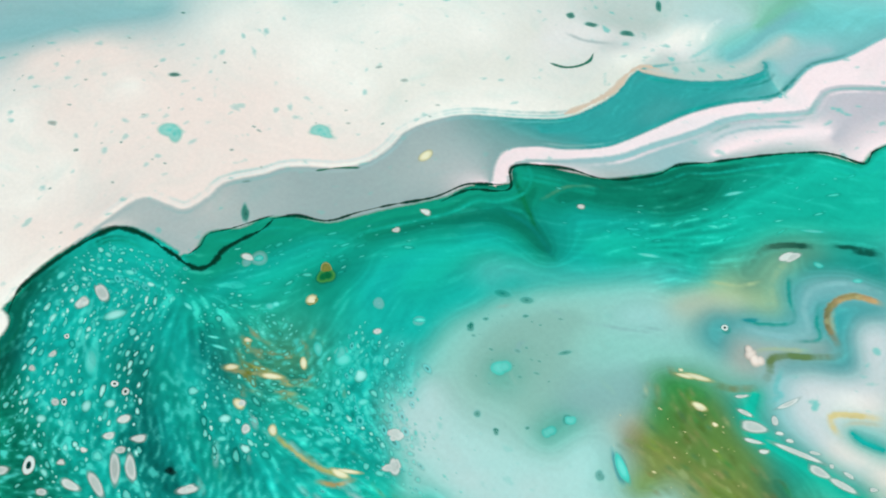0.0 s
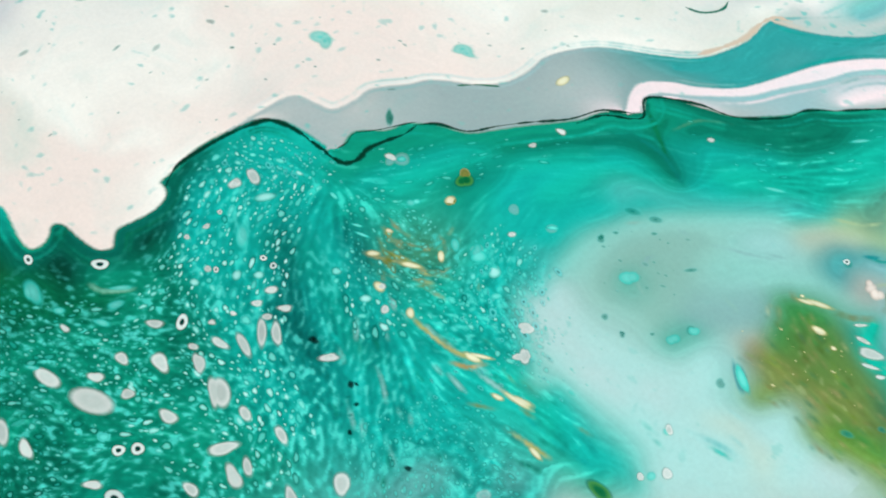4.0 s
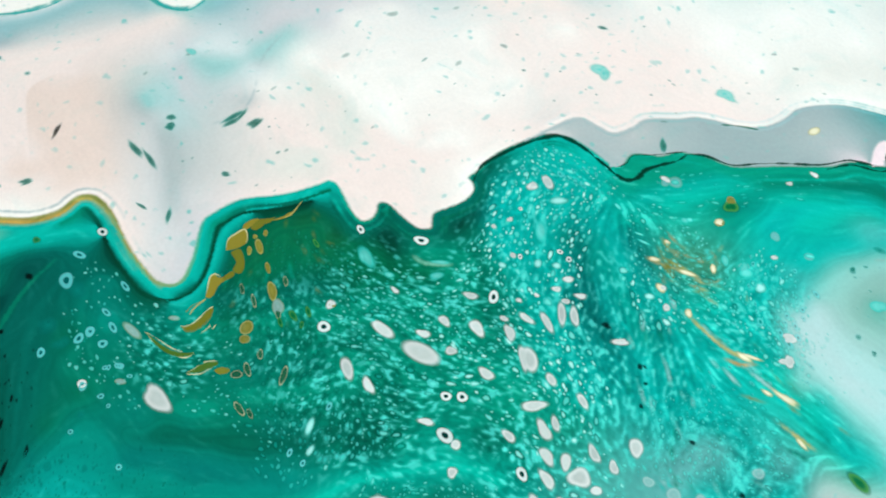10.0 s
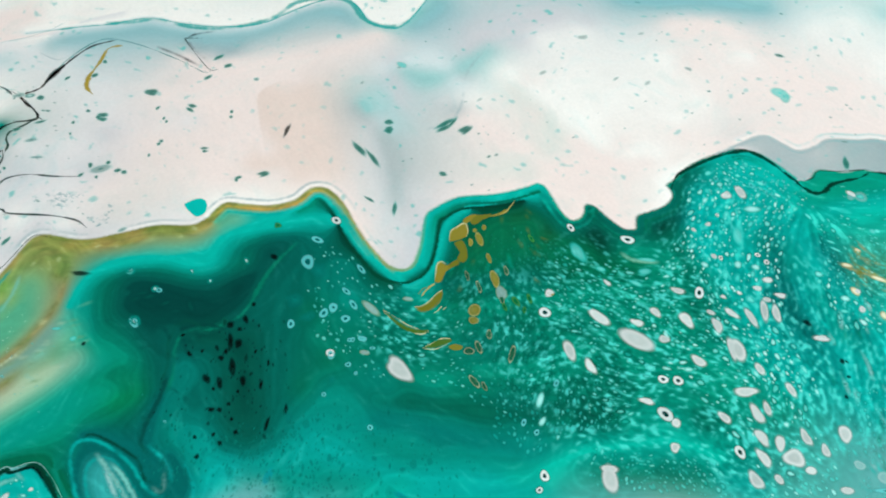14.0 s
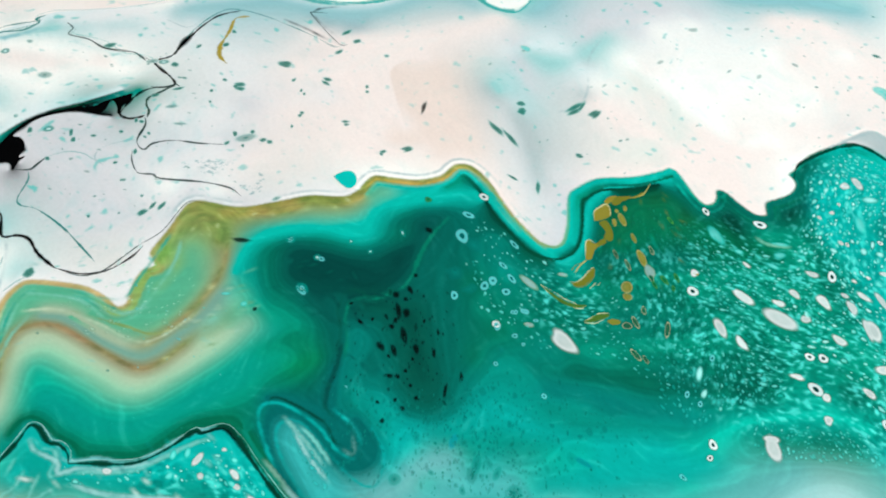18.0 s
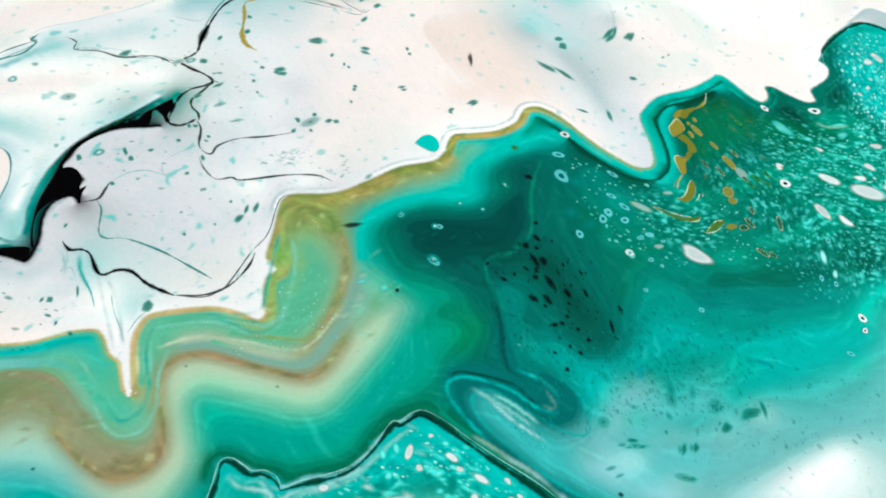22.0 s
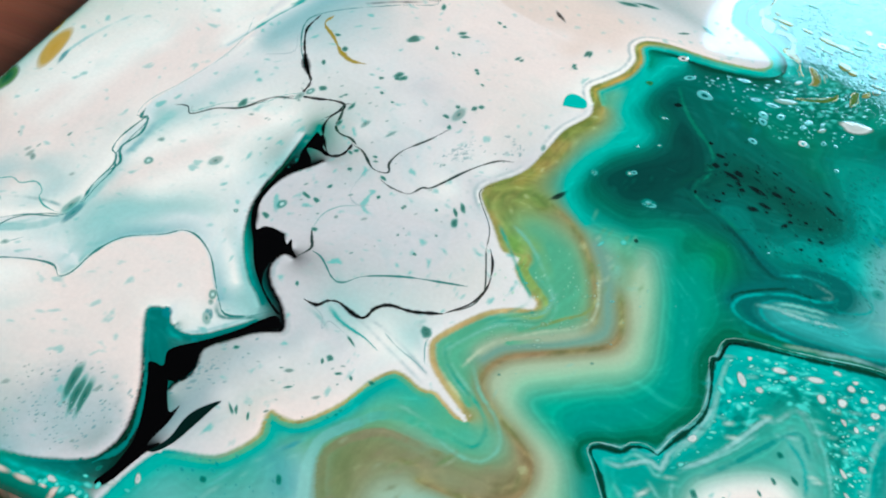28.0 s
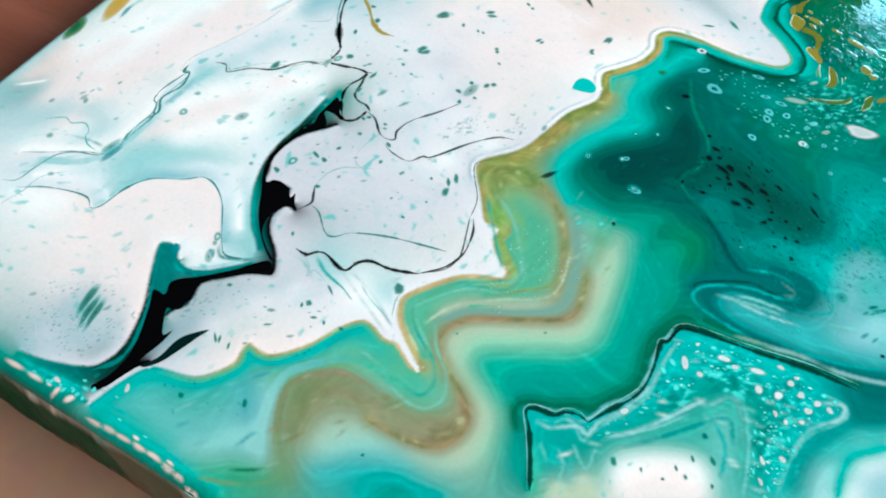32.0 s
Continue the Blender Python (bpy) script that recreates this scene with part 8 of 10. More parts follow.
def cell_geometry(u, v, long, short, turn, kind, sides, rings):
    """Vertices, triangles and colours of one cell (mm, degrees)."""
    th = np.linspace(0, 2 * np.pi, sides, endpoint=False)
    wob = 1 + 0.09 * np.sin(2 * th + rng.uniform(0, 6.3)) * rng.uniform(0, 1) + 0.07 * np.sin(3 * th + rng.uniform(0, 6.3)) * rng.uniform(0, 1)
    long, short = long * 0.92, short * 0.92
    c, s = np.cos(np.radians(turn)), np.sin(np.radians(turn))
    rim, body, mid = (lin(h) for h in CELL_PAINT[kind])
    tint = rng.uniform(0.75, 1.1) if kind in "ovGu" else rng.uniform(0.88, 1.06)
    if kind in "dkts":
        wob = 1 + (wob - 1) * 1.7 + 0.06 * np.sin(4 * th + rng.uniform(0, 6.3))
    if kind in "ovw":
        wob = 1 + (wob - 1) * 1.8
        mid = mid * rng.uniform(0.72, 1.05)
    if kind in "rec":
        levels = ((1.0, rim, 0.0), (0.84, body, 0.05), (0.46, body, 0.05), (0.34, mid, 0.03))
    elif kind in "Gu":
        cream = lin("c8c070") if kind == "G" else lin("c4c49c")
        levels = ((1.14, rim, 0.0), (1.0, cream, 0.03), (0.84, body, 0.06), (0.35, mid, 0.07))
    elif kind in "ov":
        levels = ((1.0, rim, 0.0), (0.76, body, 0.06), (0.38, mid, 0.08))
    elif kind in "ag" and rings == 3:
        levels = ((1.0, rim * 0.4 + body * 0.6, 0.0), (0.8, body, 0.05), (0.45, mid, 0.07))
    elif rings == 2:
        levels = ((1.0, rim * 0.85 + body * 0.15, 0.0), (0.7, body, 0.04))
    else:
        levels = ((1.1, rim * 0.7 + body * 0.3, 0.0), (0.86, body * 0.92, 0.06), (0.45, mid, 0.08))
    if kind in "dkbtsfz":
        levels = ((1.1, rim, 0.0), (0.8, body, 0.02), (0.4, mid, 0.02))
    rise = 0.1 if kind in "dkbtsfz" else 0.4
    # the edge melts into the paint round it
    out_k = levels[0][0] + min(0.45, 0.55 / max(short, 0.4))
    levels = ((out_k, None, -0.02),) + tuple(levels)
    pts, cols = [], []
    for k, col, up in levels:
        x, y = th * 0 + np.cos(th) * long / 2 * wob * k, np.sin(th) * short / 2 * wob * k
        pts.append(np.c_[u + x * c - y * s, v + x * s + y * c, th * 0 + up * rise])
        gi = np.clip((pts[-1][:, 0] / 1000 / STEP).astype(int), 0, NU - 1)
        gj = np.clip((pts[-1][:, 1] / 1000 / STEP).astype(int), 0, NV - 1)
        under = field[gi, gj]
        if col is None:
            cols.append(under)
        else:
            melt = MELT.get(kind, 0.05) + (0.45 if k == levels[1][0] else 0.0)
            cols.append((col * tint)[None] * (1 - melt) + under * melt)
    pts.append([[u, v, levels[-1][2] * rise]])
    cols.append([levels[-1][1] * tint])
    pts, cols = np.vstack(pts) / 1000, np.vstack(cols)
    pts[:, 2] += height_at(pts[:, 0], pts[:, 1]) + 0.00005
    tris = []
    n = len(levels)
    for k in range(n - 1):
        for i in range(sides):
            a_, b_ = k * sides + i, k * sides + (i + 1) % sides
            tris += [(a_, b_, b_ + sides), (a_, b_ + sides, a_ + sides)]
    last = (n - 1) * sides
    tris += [(last + i, last + (i + 1) % sides, n * sides) for i in range(sides)]
    return pts, np.array(tris), cols


TAKEN = np.zeros((NU, NV), bool)


def take(u, v, long, short, turn, grow=1.15):
    """Marks the place of a cell; False where another one already lies."""
    c, s = np.cos(np.radians(turn)), np.sin(np.radians(turn))
    k = np.linspace(-0.5, 0.5, max(3, int(long / 0.3)))[:, None] * long * grow
    m = np.linspace(-0.5, 0.5, max(2, int(short / 0.3)))[None, :] * short * grow
    i = np.clip(((u + k * c - m * s) / 1000 / STEP).astype(int), 0, NU - 1)
    j = np.clip(((v + k * s + m * c) / 1000 / STEP).astype(int), 0, NV - 1)
    free = not TAKEN[i, j].any()
    if free:
        TAKEN[i, j] = True
    return free


def lace(outline, count, size, shine, long=(1.3, 2.3), body="4fe2d2", seed=1):
    """Small cells drawn out along the run of the pour, none upon another."""
    r = np.random.default_rng(seed)
    a = np.asarray(outline, float)
    p = r.uniform(a.min(0), a.max(0), (count * 4, 2))
    p = p[inside(p, a)][:int(count * 1.5)]
    sizes = np.sort(size * np.clip(r.lognormal(0, 0.38, len(p)), 0.4, 2.2))[::-1]
    gi = np.clip((p[:, 0] / 1000 / STEP).astype(int), 0, NU - 1)
    gj = np.clip((p[:, 1] / 1000 / STEP).astype(int), 0, NV - 1)
    turns = 0.5 * np.arctan2(RUN_S[gi, gj], RUN_C[gi, gj]) + r.normal(0, 0.22, len(p))
    stretch = r.uniform(*long, len(p))
    kept = []
    for k in range(len(p)):
        if len(kept) < count and take(p[k, 0], p[k, 1], sizes[k] * stretch[k] ** 0.5, sizes[k] / stretch[k] ** 0.5, np.degrees(turns[k]), 1.1):
            kept.append(k)
    kept = np.array(kept)
    n, m = len(kept), 8
    th = np.linspace(0, 2 * np.pi, m, endpoint=False)[None]
    wob = 1 + 0.16 * np.sin(2 * th + r.uniform(0, 6.3, (n, 1))) + 0.12 * np.sin(3 * th + r.uniform(0, 6.3, (n, 1)))
    lo, sh = (sizes[kept] * stretch[kept] ** 0.5)[:, None] / 2, (sizes[kept] / stretch[kept] ** 0.5)[:, None] / 2
    c, s = np.cos(turns[kept])[:, None], np.sin(turns[kept])[:, None]
    under = field[gi[kept], gj[kept]]
    part_ = (shine * r.uniform(0.35, 1.0, n))[:, None]
    light = lin(body)[None] * (1 - part_ ** 2 * 0.6) + lin("f2fbf8")[None] * part_ ** 2 * 0.6
    verts, cols = [], []
    for k, col in ((1.75, under), (1.25, under * 0.78), (0.8, light * part_ + under * (1 - part_)), (0.4, light * np.minimum(part_ * 1.15, 1) + under * (1 - np.minimum(part_ * 1.15, 1)))):
        x, y = np.cos(th) * lo * wob * k, np.sin(th) * sh * wob * k
        u, v = (p[kept, :1] + x * c - y * s) / 1000, (p[kept, 1:] + x * s + y * c) / 1000
        verts.append(np.stack([u, v, height_at(u, v) + 0.00004 + 0.00001 * (1.75 - k)], 2))
        cols.append(np.repeat(col[:, None], m, 1))
    rings = len(verts)
    verts, cols = np.stack(verts, 1).reshape(-1, 3), np.stack(cols, 1).reshape(-1, 3)
    i = np.arange(m)
    quads = np.vstack([np.c_[k * m + i, k * m + (i + 1) % m, (k + 1) * m + (i + 1) % m, (k + 1) * m + i] for k in range(rings - 1)])
    top = (rings - 1) * m
    cap = np.array([[top, top + 1, top + 2, top + 3], [top, top + 3, top + 4, top + 7], [top + 4, top + 5, top + 6, top + 7]])
    one = np.vstack([quads, cap])
    faces = (np.arange(n) * rings * m)[:, None, None] + one[None]
    paint_mesh("speckle", verts, faces.reshape(-1, 4), cols, painting, kind="stuff")


def cells(kind, rows):
    for u, v, long, short, turn in rows:
        take(u, v, long, short, turn, 1.3)
        pts, tris, cols = cell_geometry(u, v, long, short, turn, kind, 18, 3)
        paint_mesh("fleck" if kind in "dkbfz" else "cell", pts, tris, cols, painting)


def swarm(kind, centre, spread_mm, count, size, turn):
    """Many small cells scattered in an oval."""
    rx, ry, tilt = spread_mm
    c, s = np.cos(np.radians(tilt)), np.sin(np.radians(tilt))
    allp, allt, allc, n = [], [], [], 0
    for _ in range(count):
        a_, b_ = rng.uniform(-1.15, 1.15, 2) if kind in "dkt" else rng.normal(0, 0.56, 2)
        u, v = centre[0] + a_ * rx * c - b_ * ry * s, centre[1] + a_ * rx * s + b_ * ry * c
        if not (4 < u < WIDE * 1000 - 4 and 4 < v < DEEP * 1000 - 4):
            continue
        long = size * 0.85 * rng.lognormal(0, 0.45)
        i, j = int(u / 1000 / STEP), int(v / 1000 / STEP)
        share = rng.uniform(0.45, 0.85)
        p, t, k = cell_geometry(u, v, long * rng.uniform(1.0, 1.7), long * rng.uniform(0.5, 0.9), turn + rng.normal(0, 12), kind, 9, 3 if kind in "hc" else 2)
        k = k * share + base[i, j] * (1 - share)
        allp.append(p), allt.append(t + n), allc.append(k)
        n += len(p)
    if allp:
        paint_mesh("speckle", np.vstack(allp), np.vstack(allt), np.vstack(allc), painting, kind="stuff")


cells("w", [(227.3, 314.3, 4.5, 2.2, 168), (226.3, 309.9, 3.4, 2.5, 109), (244.7, 345, 3.2, 1.8, 17), (266.6, 384.3, 2.6, 1.6, 15), (265.1, 375.5, 1.7, 1.5, 37), (293.4, 412.4, 2, 1.2, 31), (307.8, 333.2, 3.7, 2.2, 136), (303.3, 338.5, 3, 2.3, 41)])
cells("a", [(240.3, 302.8, 7.6, 3, 155), (247, 346.7, 2.5, 1.9, 35), (259, 340, 2.7, 2.1, 35), (314.3, 412.8, 6.7, 1.1, 34), (318.5, 442.1, 5.9, 1.2, 56), (339, 446.2, 6.8, 1, 38), (345.3, 438.9, 2.6, 1.7, 20), (308.3, 365.7, 4.3, 3.9, 50), (326.2, 361.6, 2.7, 2.3, 52), (327.9, 367.2, 2.7, 1.9, 10), (275.3, 340.5, 4.3, 2.3, 155), (280.6, 342.7, 4.5, 2.8, 147), (286.8, 343, 3.3, 2, 138), (230.1, 383.2, 6.2, 2.3, 23), (201.6, 355.8, 6.8, 3.8, 161)])
cells("r", [(248.9, 302.9, 2.1, 1.6, 27), (339, 409.5, 1.9, 1.7, 78)])
cells("v", [(262.5, 355.1, 4.7, 4, 148)])
cells("y", [(264.8, 347.8, 2.4, 2.1, 30), (254.3, 396.7, 4.3, 2.6, 98)])
cells("d", [(296.4, 369, 1.7, 1.6, 130), (317.9, 354.3, 1.2, 1.2, 55), (185.1, 368.5, 3.4, 1.4, 42), (234.8, 352.7, 4.1, 1.7, 141)])
cells("w", [(227.5, 314.7, 4.8, 2.7, 164), (226.3, 309.8, 3.3, 2.6, 49), (255.1, 253.5, 11, 5.4, 29), (244, 248.7, 6.5, 3.5, 18), (249, 235.2, 6.7, 2.9, 164), (255.8, 237.4, 5.2, 2.2, 171), (250.7, 257, 3.7, 2.2, 26), (258.7, 260.4, 3.2, 2.3, 34), (256.7, 269.8, 5.4, 3.2, 179), (250.4, 263.7, 3.9, 2.2, 8), (247.6, 273.9, 4.2, 1.9, 40), (271.5, 276.2, 7.6, 3.9, 156), (270.3, 275.2, 7.3, 2.6, 152), (268.9, 264.4, 4.7, 2.6, 18), (280.7, 247.3, 2.9, 2.1, 127), (271.8, 244.4, 3.7, 1.9, 51), (286.1, 242.7, 2.7, 2.4, 23), (282.5, 269.5, 6.5, 2.8, 58)])
cells("r", [(251.2, 278.9, 4.6, 3.1, 139), (225.6, 272.2, 5.2, 3, 43), (271, 255.6, 3.4, 3, 29), (268.7, 252.3, 3.3, 2.7, 39), (277.3, 246.4, 5.3, 3.9, 15)])
cells("a", [(240.6, 302.2, 8.1, 3.1, 154), (239.7, 264.8, 4.6, 1.8, 29)])
cells("w", [(289.1, 267.8, 5.4, 3, 174), (289.2, 271.2, 4.6, 1.7, 156), (294.9, 264.3, 5.2, 2.7, 3), (299.6, 260.9, 5.8, 2.4, 175), (298.5, 267.4, 4.8, 2.5, 138), (303.4, 267.8, 5.6, 5.2, 37), (300.5, 274.5, 5.2, 2.2, 168), (308.1, 269.2, 2.9, 2.2, 51), (303.2, 255.1, 5.4, 3, 176), (305.9, 260.4, 3, 1.9, 175), (304.8, 284.2, 5.5, 3.2, 157), (316.6, 273.5, 3.6, 1.9, 53), (305.8, 276.4, 3.6, 2.2, 154), (285.7, 259.5, 4, 2.2, 12), (262.4, 276.3, 5.5, 2.4, 161), (261.2, 282.6, 4.3, 2, 18), (265, 286.5, 6.1, 2.2, 172), (265, 291.4, 7.2, 2.2, 148), (267.4, 293.8, 6.2, 2.2, 154)])
cells("w", [(279, 277.5, 4, 2.1, 172), (288, 280.7, 5, 1.8, 172), (279.9, 299.3, 4.5, 1.8, 54), (282.7, 224.4, 4.2, 2.4, 49)])
cells("r", [(295.3, 256.6, 4.3, 2.8, 168)])
cells("g", [(313.1, 281.2, 3.2, 2.8, 54), (318.8, 284.3, 4.1, 3.7, 31), (323.8, 288.7, 4.9, 3.1, 150)])
cells("c", [(321.9, 282.7, 8.4, 1.5, 60), (183.1, 134.4, 4.6, 2.6, 4), (166.1, 139.2, 2.5, 2, 113), (176.2, 144.1, 2.3, 1.8, 36), (210.2, 186, 3, 2.7, 2), (181.4, 191, 4.6, 2.3, 32), (207.1, 190, 4.5, 1.9, 178)])
cells("w", [(284.9, 223, 7.5, 4.2, 153), (231.7, 191.5, 10.1, 4.4, 16)])
cells("r", [(177.5, 199.1, 3.7, 2.7, 19), (218.1, 177.5, 2.9, 2.6, 10), (276.2, 209, 3.5, 2.5, 155), (213.6, 259.8, 3.4, 2.3, 179)])
cells("v", [(170.8, 183, 2.4, 2.1, 36)])
cells("s", [(191.7, 186.5, 5.3, 4.7, 2), (204.4, 176.8, 3.7, 2.6, 102), (197.6, 176.3, 4.8, 4, 41)])
cells("w", [(230.4, 240.9, 2.7, 2.5, 129)])
cells("v", [(211.3, 247, 3.9, 1.4, 171)])
cells("y", [(315, 325.2, 6.3, 1.5, 25), (301.4, 325.7, 5.3, 0.9, 36)])
cells("w", [(273, 319.6, 2.2, 2, 59)])
cells("r", [(252.2, 303.5, 2, 2, 166)])
cells("o", [(230.6, 240.8, 2.7, 1.8, 44)])
cells("a", [(239.6, 247.3, 3.3, 1.2, 41), (221.6, 255.6, 5.1, 1.9, 162), (234.4, 272.8, 6.1, 1.3, 54), (286.6, 342.7, 2.9, 2.6, 81), (280, 343.7, 4.3, 2.1, 153), (340.6, 345, 2.2, 1.8, 85), (345.2, 335, 2.2, 1.9, 104), (308.9, 366.6, 4.8, 3.2, 62), (326.4, 362.4, 3.6, 2.4, 63), (328.1, 367.4, 3, 2.1, 64), (228.8, 383.1, 6.5, 3.1, 40)])
cells("w", [(235.5, 257.6, 2.4, 1.4, 15), (307.7, 333.4, 3, 2.4, 64), (303.2, 338.2, 3, 2.2, 60)])
cells("v", [(262, 354, 4.2, 3.5, 129)])
cells("y", [(264.6, 348, 2.7, 2.2, 62)])
cells("b", [(343.1, 366.6, 7.1, 2.1, 139)])
cells("d", [(234.2, 352.8, 4.9, 1.9, 142)])
cells("s", [(290.1, 296.9, 1.2, 0.7, 54), (293.9, 294.9, 0.9, 0.7, 54)])
cells("k", [(288.9, 300.2, 1.1, 0.7, 6), (311.1, 297, 1.5, 0.8, 32), (327.7, 298.3, 1.4, 0.8, 11)])
cells("d", [(83.8, 23.8, 9.3, 1.8, 103), (100.1, 20.7, 1.8, 1.5, 166), (144.5, 71.3, 2.4, 2.2, 38), (127.6, 55, 1.6, 1.5, 172), (114, 34.2, 2.8, 0.7, 136), (131.2, 52, 1.5, 0.9, 24)])
cells("e", [(165.7, 139.2, 2.7, 2.1, 87), (182.9, 134.8, 4.2, 2.7, 16)])
cells("k", [(159.9, 126.5, 4.6, 1.6, 58), (183.2, 120.3, 1.4, 1.1, 102)])
cells("s", [(183.4, 79.2, 1, 0.8, 40), (164.6, 67.1, 0.9, 0.7, 34)])
cells("a", [(175, 115.3, 2.8, 1, 61), (180.3, 118.3, 2, 1.7, 75)])
cells("b", [(50.1, 66.5, 7.5, 2.4, 83)])
cells("d", [(160.4, 220.3, 8.1, 1.5, 0), (152, 230.3, 2.9, 2.5, 52), (148.6, 232, 2.6, 2, 55), (181.8, 216.6, 4.7, 1.4, 146), (159.7, 246.8, 5.9, 1.9, 95), (164, 252.7, 4.5, 2, 103), (150.5, 187.5, 2.8, 1.4, 89), (158.8, 250.3, 5.9, 1.2, 120), (177, 236.5, 2.1, 1.2, 60)])
cells("k", [(136.4, 201.4, 5, 1.4, 135), (159.8, 126.8, 4.9, 1.1, 53)])
cells("a", [(126.7, 248.8, 4.3, 2.5, 23), (199.7, 355.8, 7.4, 5, 26), (228.2, 383.4, 6, 3.9, 40)])
cells("d", [(262.1, 154.8, 4.6, 3.4, 81), (269.4, 159.8, 6.2, 3.3, 74), (267.2, 151.7, 3.5, 2.4, 93), (254.2, 130.8, 5.4, 1.2, 50), (262.8, 138.8, 3.5, 1.4, 110), (264.7, 141.4, 2.9, 1.4, 108), (268.1, 133.4, 4.3, 1.3, 40), (252.2, 148.7, 6.2, 1.6, 131), (278.8, 128.6, 2.6, 0.8, 50), (271.1, 163.4, 5, 1.4, 139), (252.5, 131.4, 2.9, 1.2, 42)])
cells("b", [(242.7, 148.4, 4.8, 1.9, 130), (263.4, 175, 6, 1.5, 29)])
cells("w", [(339.6, 436.5, 4.5, 2, 69)])
cells("p", [(348.7, 407.5, 3.4, 2.2, 146), (346.3, 408.7, 2.2, 1.6, 130)])
cells("y", [(346.3, 389.7, 3.3, 1.7, 16), (339.7, 393.4, 4.2, 1, 30)])
cells("b", [(342, 366.3, 7.2, 1.7, 143), (342.1, 415.2, 3.9, 1.2, 44)])
cells("a", [(354.4, 441.6, 2.7, 1.2, 47)])
cells("a", [(83.2, 3.7, 1.9, 1.1, 175), (94.2, 5.2, 1.9, 1, 175), (96.7, 6.8, 2.4, 1.2, 177), (104.6, 9, 1.8, 0.9, 177)])
cells("w", [(89.3, 5, 2.2, 1.2, 175), (100.7, 9.2, 1.6, 1, 23), (105.1, 12.1, 2.2, 1.1, 118)])
cells("p", [(88.5, 3.1, 1.6, 0.8, 177), (115.7, 3.4, 1.9, 0.8, 176), (126.4, 2.8, 2, 0.7, 174)])
cells("j", [(7.1, 117.2, 19.7, 5, 98), (1.6, 126.8, 8.9, 2, 99)])
cells("v", [(3.9, 100.4, 12.9, 4.4, 102)])
cells("b", [(11.7, 115, 5.9, 1.5, 99)])
cells("d", [(144.9, 70.7, 2.6, 2.5, 28)])
cells("y", [(272.7, 319.3, 3, 2, 1), (282.8, 320.5, 2.6, 1.7, 151), (264.7, 347.7, 1.9, 1.8, 12), (262, 330.7, 1.8, 1.1, 39)])
cells("q", [(216.4, 310.6, 2.6, 1.8, 100), (221.7, 318.3, 1.9, 1.2, 36), (230, 306.9, 2.2, 1.4, 126), (276.3, 311.5, 2.2, 1.3, 51), (281.5, 342.7, 4.1, 3.4, 52), (292.2, 338.7, 3, 1.6, 54), (284.7, 338, 1.9, 1.5, 143), (286.9, 361.9, 2.9, 1.2, 43), (245.1, 326.6, 3, 1.1, 7), (258.7, 325, 4, 0.8, 27), (255.8, 325.7, 3, 0.7, 32), (259.6, 341.3, 2.1, 1.5, 52)])
cells("h", [(234.5, 313.3, 5.1, 2.5, 59), (244.1, 286.7, 2.3, 1.8, 24), (248.8, 295.4, 2.7, 2.1, 131), (252.1, 299.4, 2.5, 1.9, 42), (273.2, 314.9, 2.7, 1.9, 49), (287.1, 342.7, 3.1, 3, 7)])
cells("r", [(231.1, 302.2, 1.6, 1.2, 170), (244.4, 292.5, 2, 1.4, 161)])
cells("w", [(232.6, 297.4, 1.7, 1.4, 100), (232.2, 292.1, 1.6, 1.2, 24), (243, 291.1, 1.9, 1.5, 14), (257.3, 299.4, 3, 1.9, 69), (258.1, 294.8, 2.6, 1.6, 49), (263.3, 299, 3.4, 1.6, 52), (262.5, 294.6, 2.4, 1.6, 48), (255.6, 284.1, 1.7, 1.2, 31), (258.1, 277.5, 2.2, 1.6, 27), (256.8, 289.1, 1.5, 1.1, 29), (278.3, 316.6, 2.4, 1.7, 147), (302.4, 338.5, 3.2, 2.3, 42), (307.1, 332.2, 3.1, 1.7, 43), (281.9, 353, 1.8, 1.4, 40)])
cells("e", [(94.5, 59.2, 3.6, 1.9, 116)])
cells("b", [(94.6, 41.3, 2, 1.4, 18), (98, 39.9, 2, 1.5, 118), (97.8, 31.8, 2, 1, 125), (97.4, 46.3, 1.3, 0.9, 17)])
cells("c", [(205.2, 184.7, 2.6, 2.2, 35), (216.9, 183.9, 1.7, 1.4, 89), (218.5, 187.4, 2.2, 2, 12), (279.4, 195.9, 2.7, 1.4, 19), (261.2, 212.4, 2.6, 1.5, 126), (265.2, 213.8, 2.2, 1.5, 119), (255.7, 226.3, 2.7, 1.6, 125)])
cells("r", [(278.7, 205.8, 2.2, 1.7, 102)])
cells("h", [(257.8, 219.7, 4.5, 1.9, 131), (263.3, 216.8, 3, 1.5, 122)])
cells("w", [(217.6, 96.6, 1.1, 1, 29), (224.8, 96.2, 2.9, 1.8, 20), (233.2, 97.2, 3.7, 1.6, 20), (235.2, 92.5, 1.8, 2.5, 29), (239.9, 93.5, 2.2, 2.1, 29), (241.4, 98.3, 1.8, 1.6, 29), (244.6, 96.5, 1.8, 1.7, 29), (247.5, 93.3, 1.8, 1.8, 5), (248.8, 96.4, 1.8, 1.7, 29), (251.9, 96.2, 1.5, 1.7, 29), (240.9, 88.4, 0.9, 1.9, 40), (243.8, 87.6, 1, 1.5, 29), (242.4, 75.1, 1, 2.4, 39), (243.8, 69.9, 0.8, 2.1, 39), (246.3, 77.9, 1.5, 1.7, 48), (247.1, 89.6, 1.4, 1.2, 29), (228, 95.3, 2, 1.3, 29), (237.8, 101.3, 1.8, 1.2, 5)])
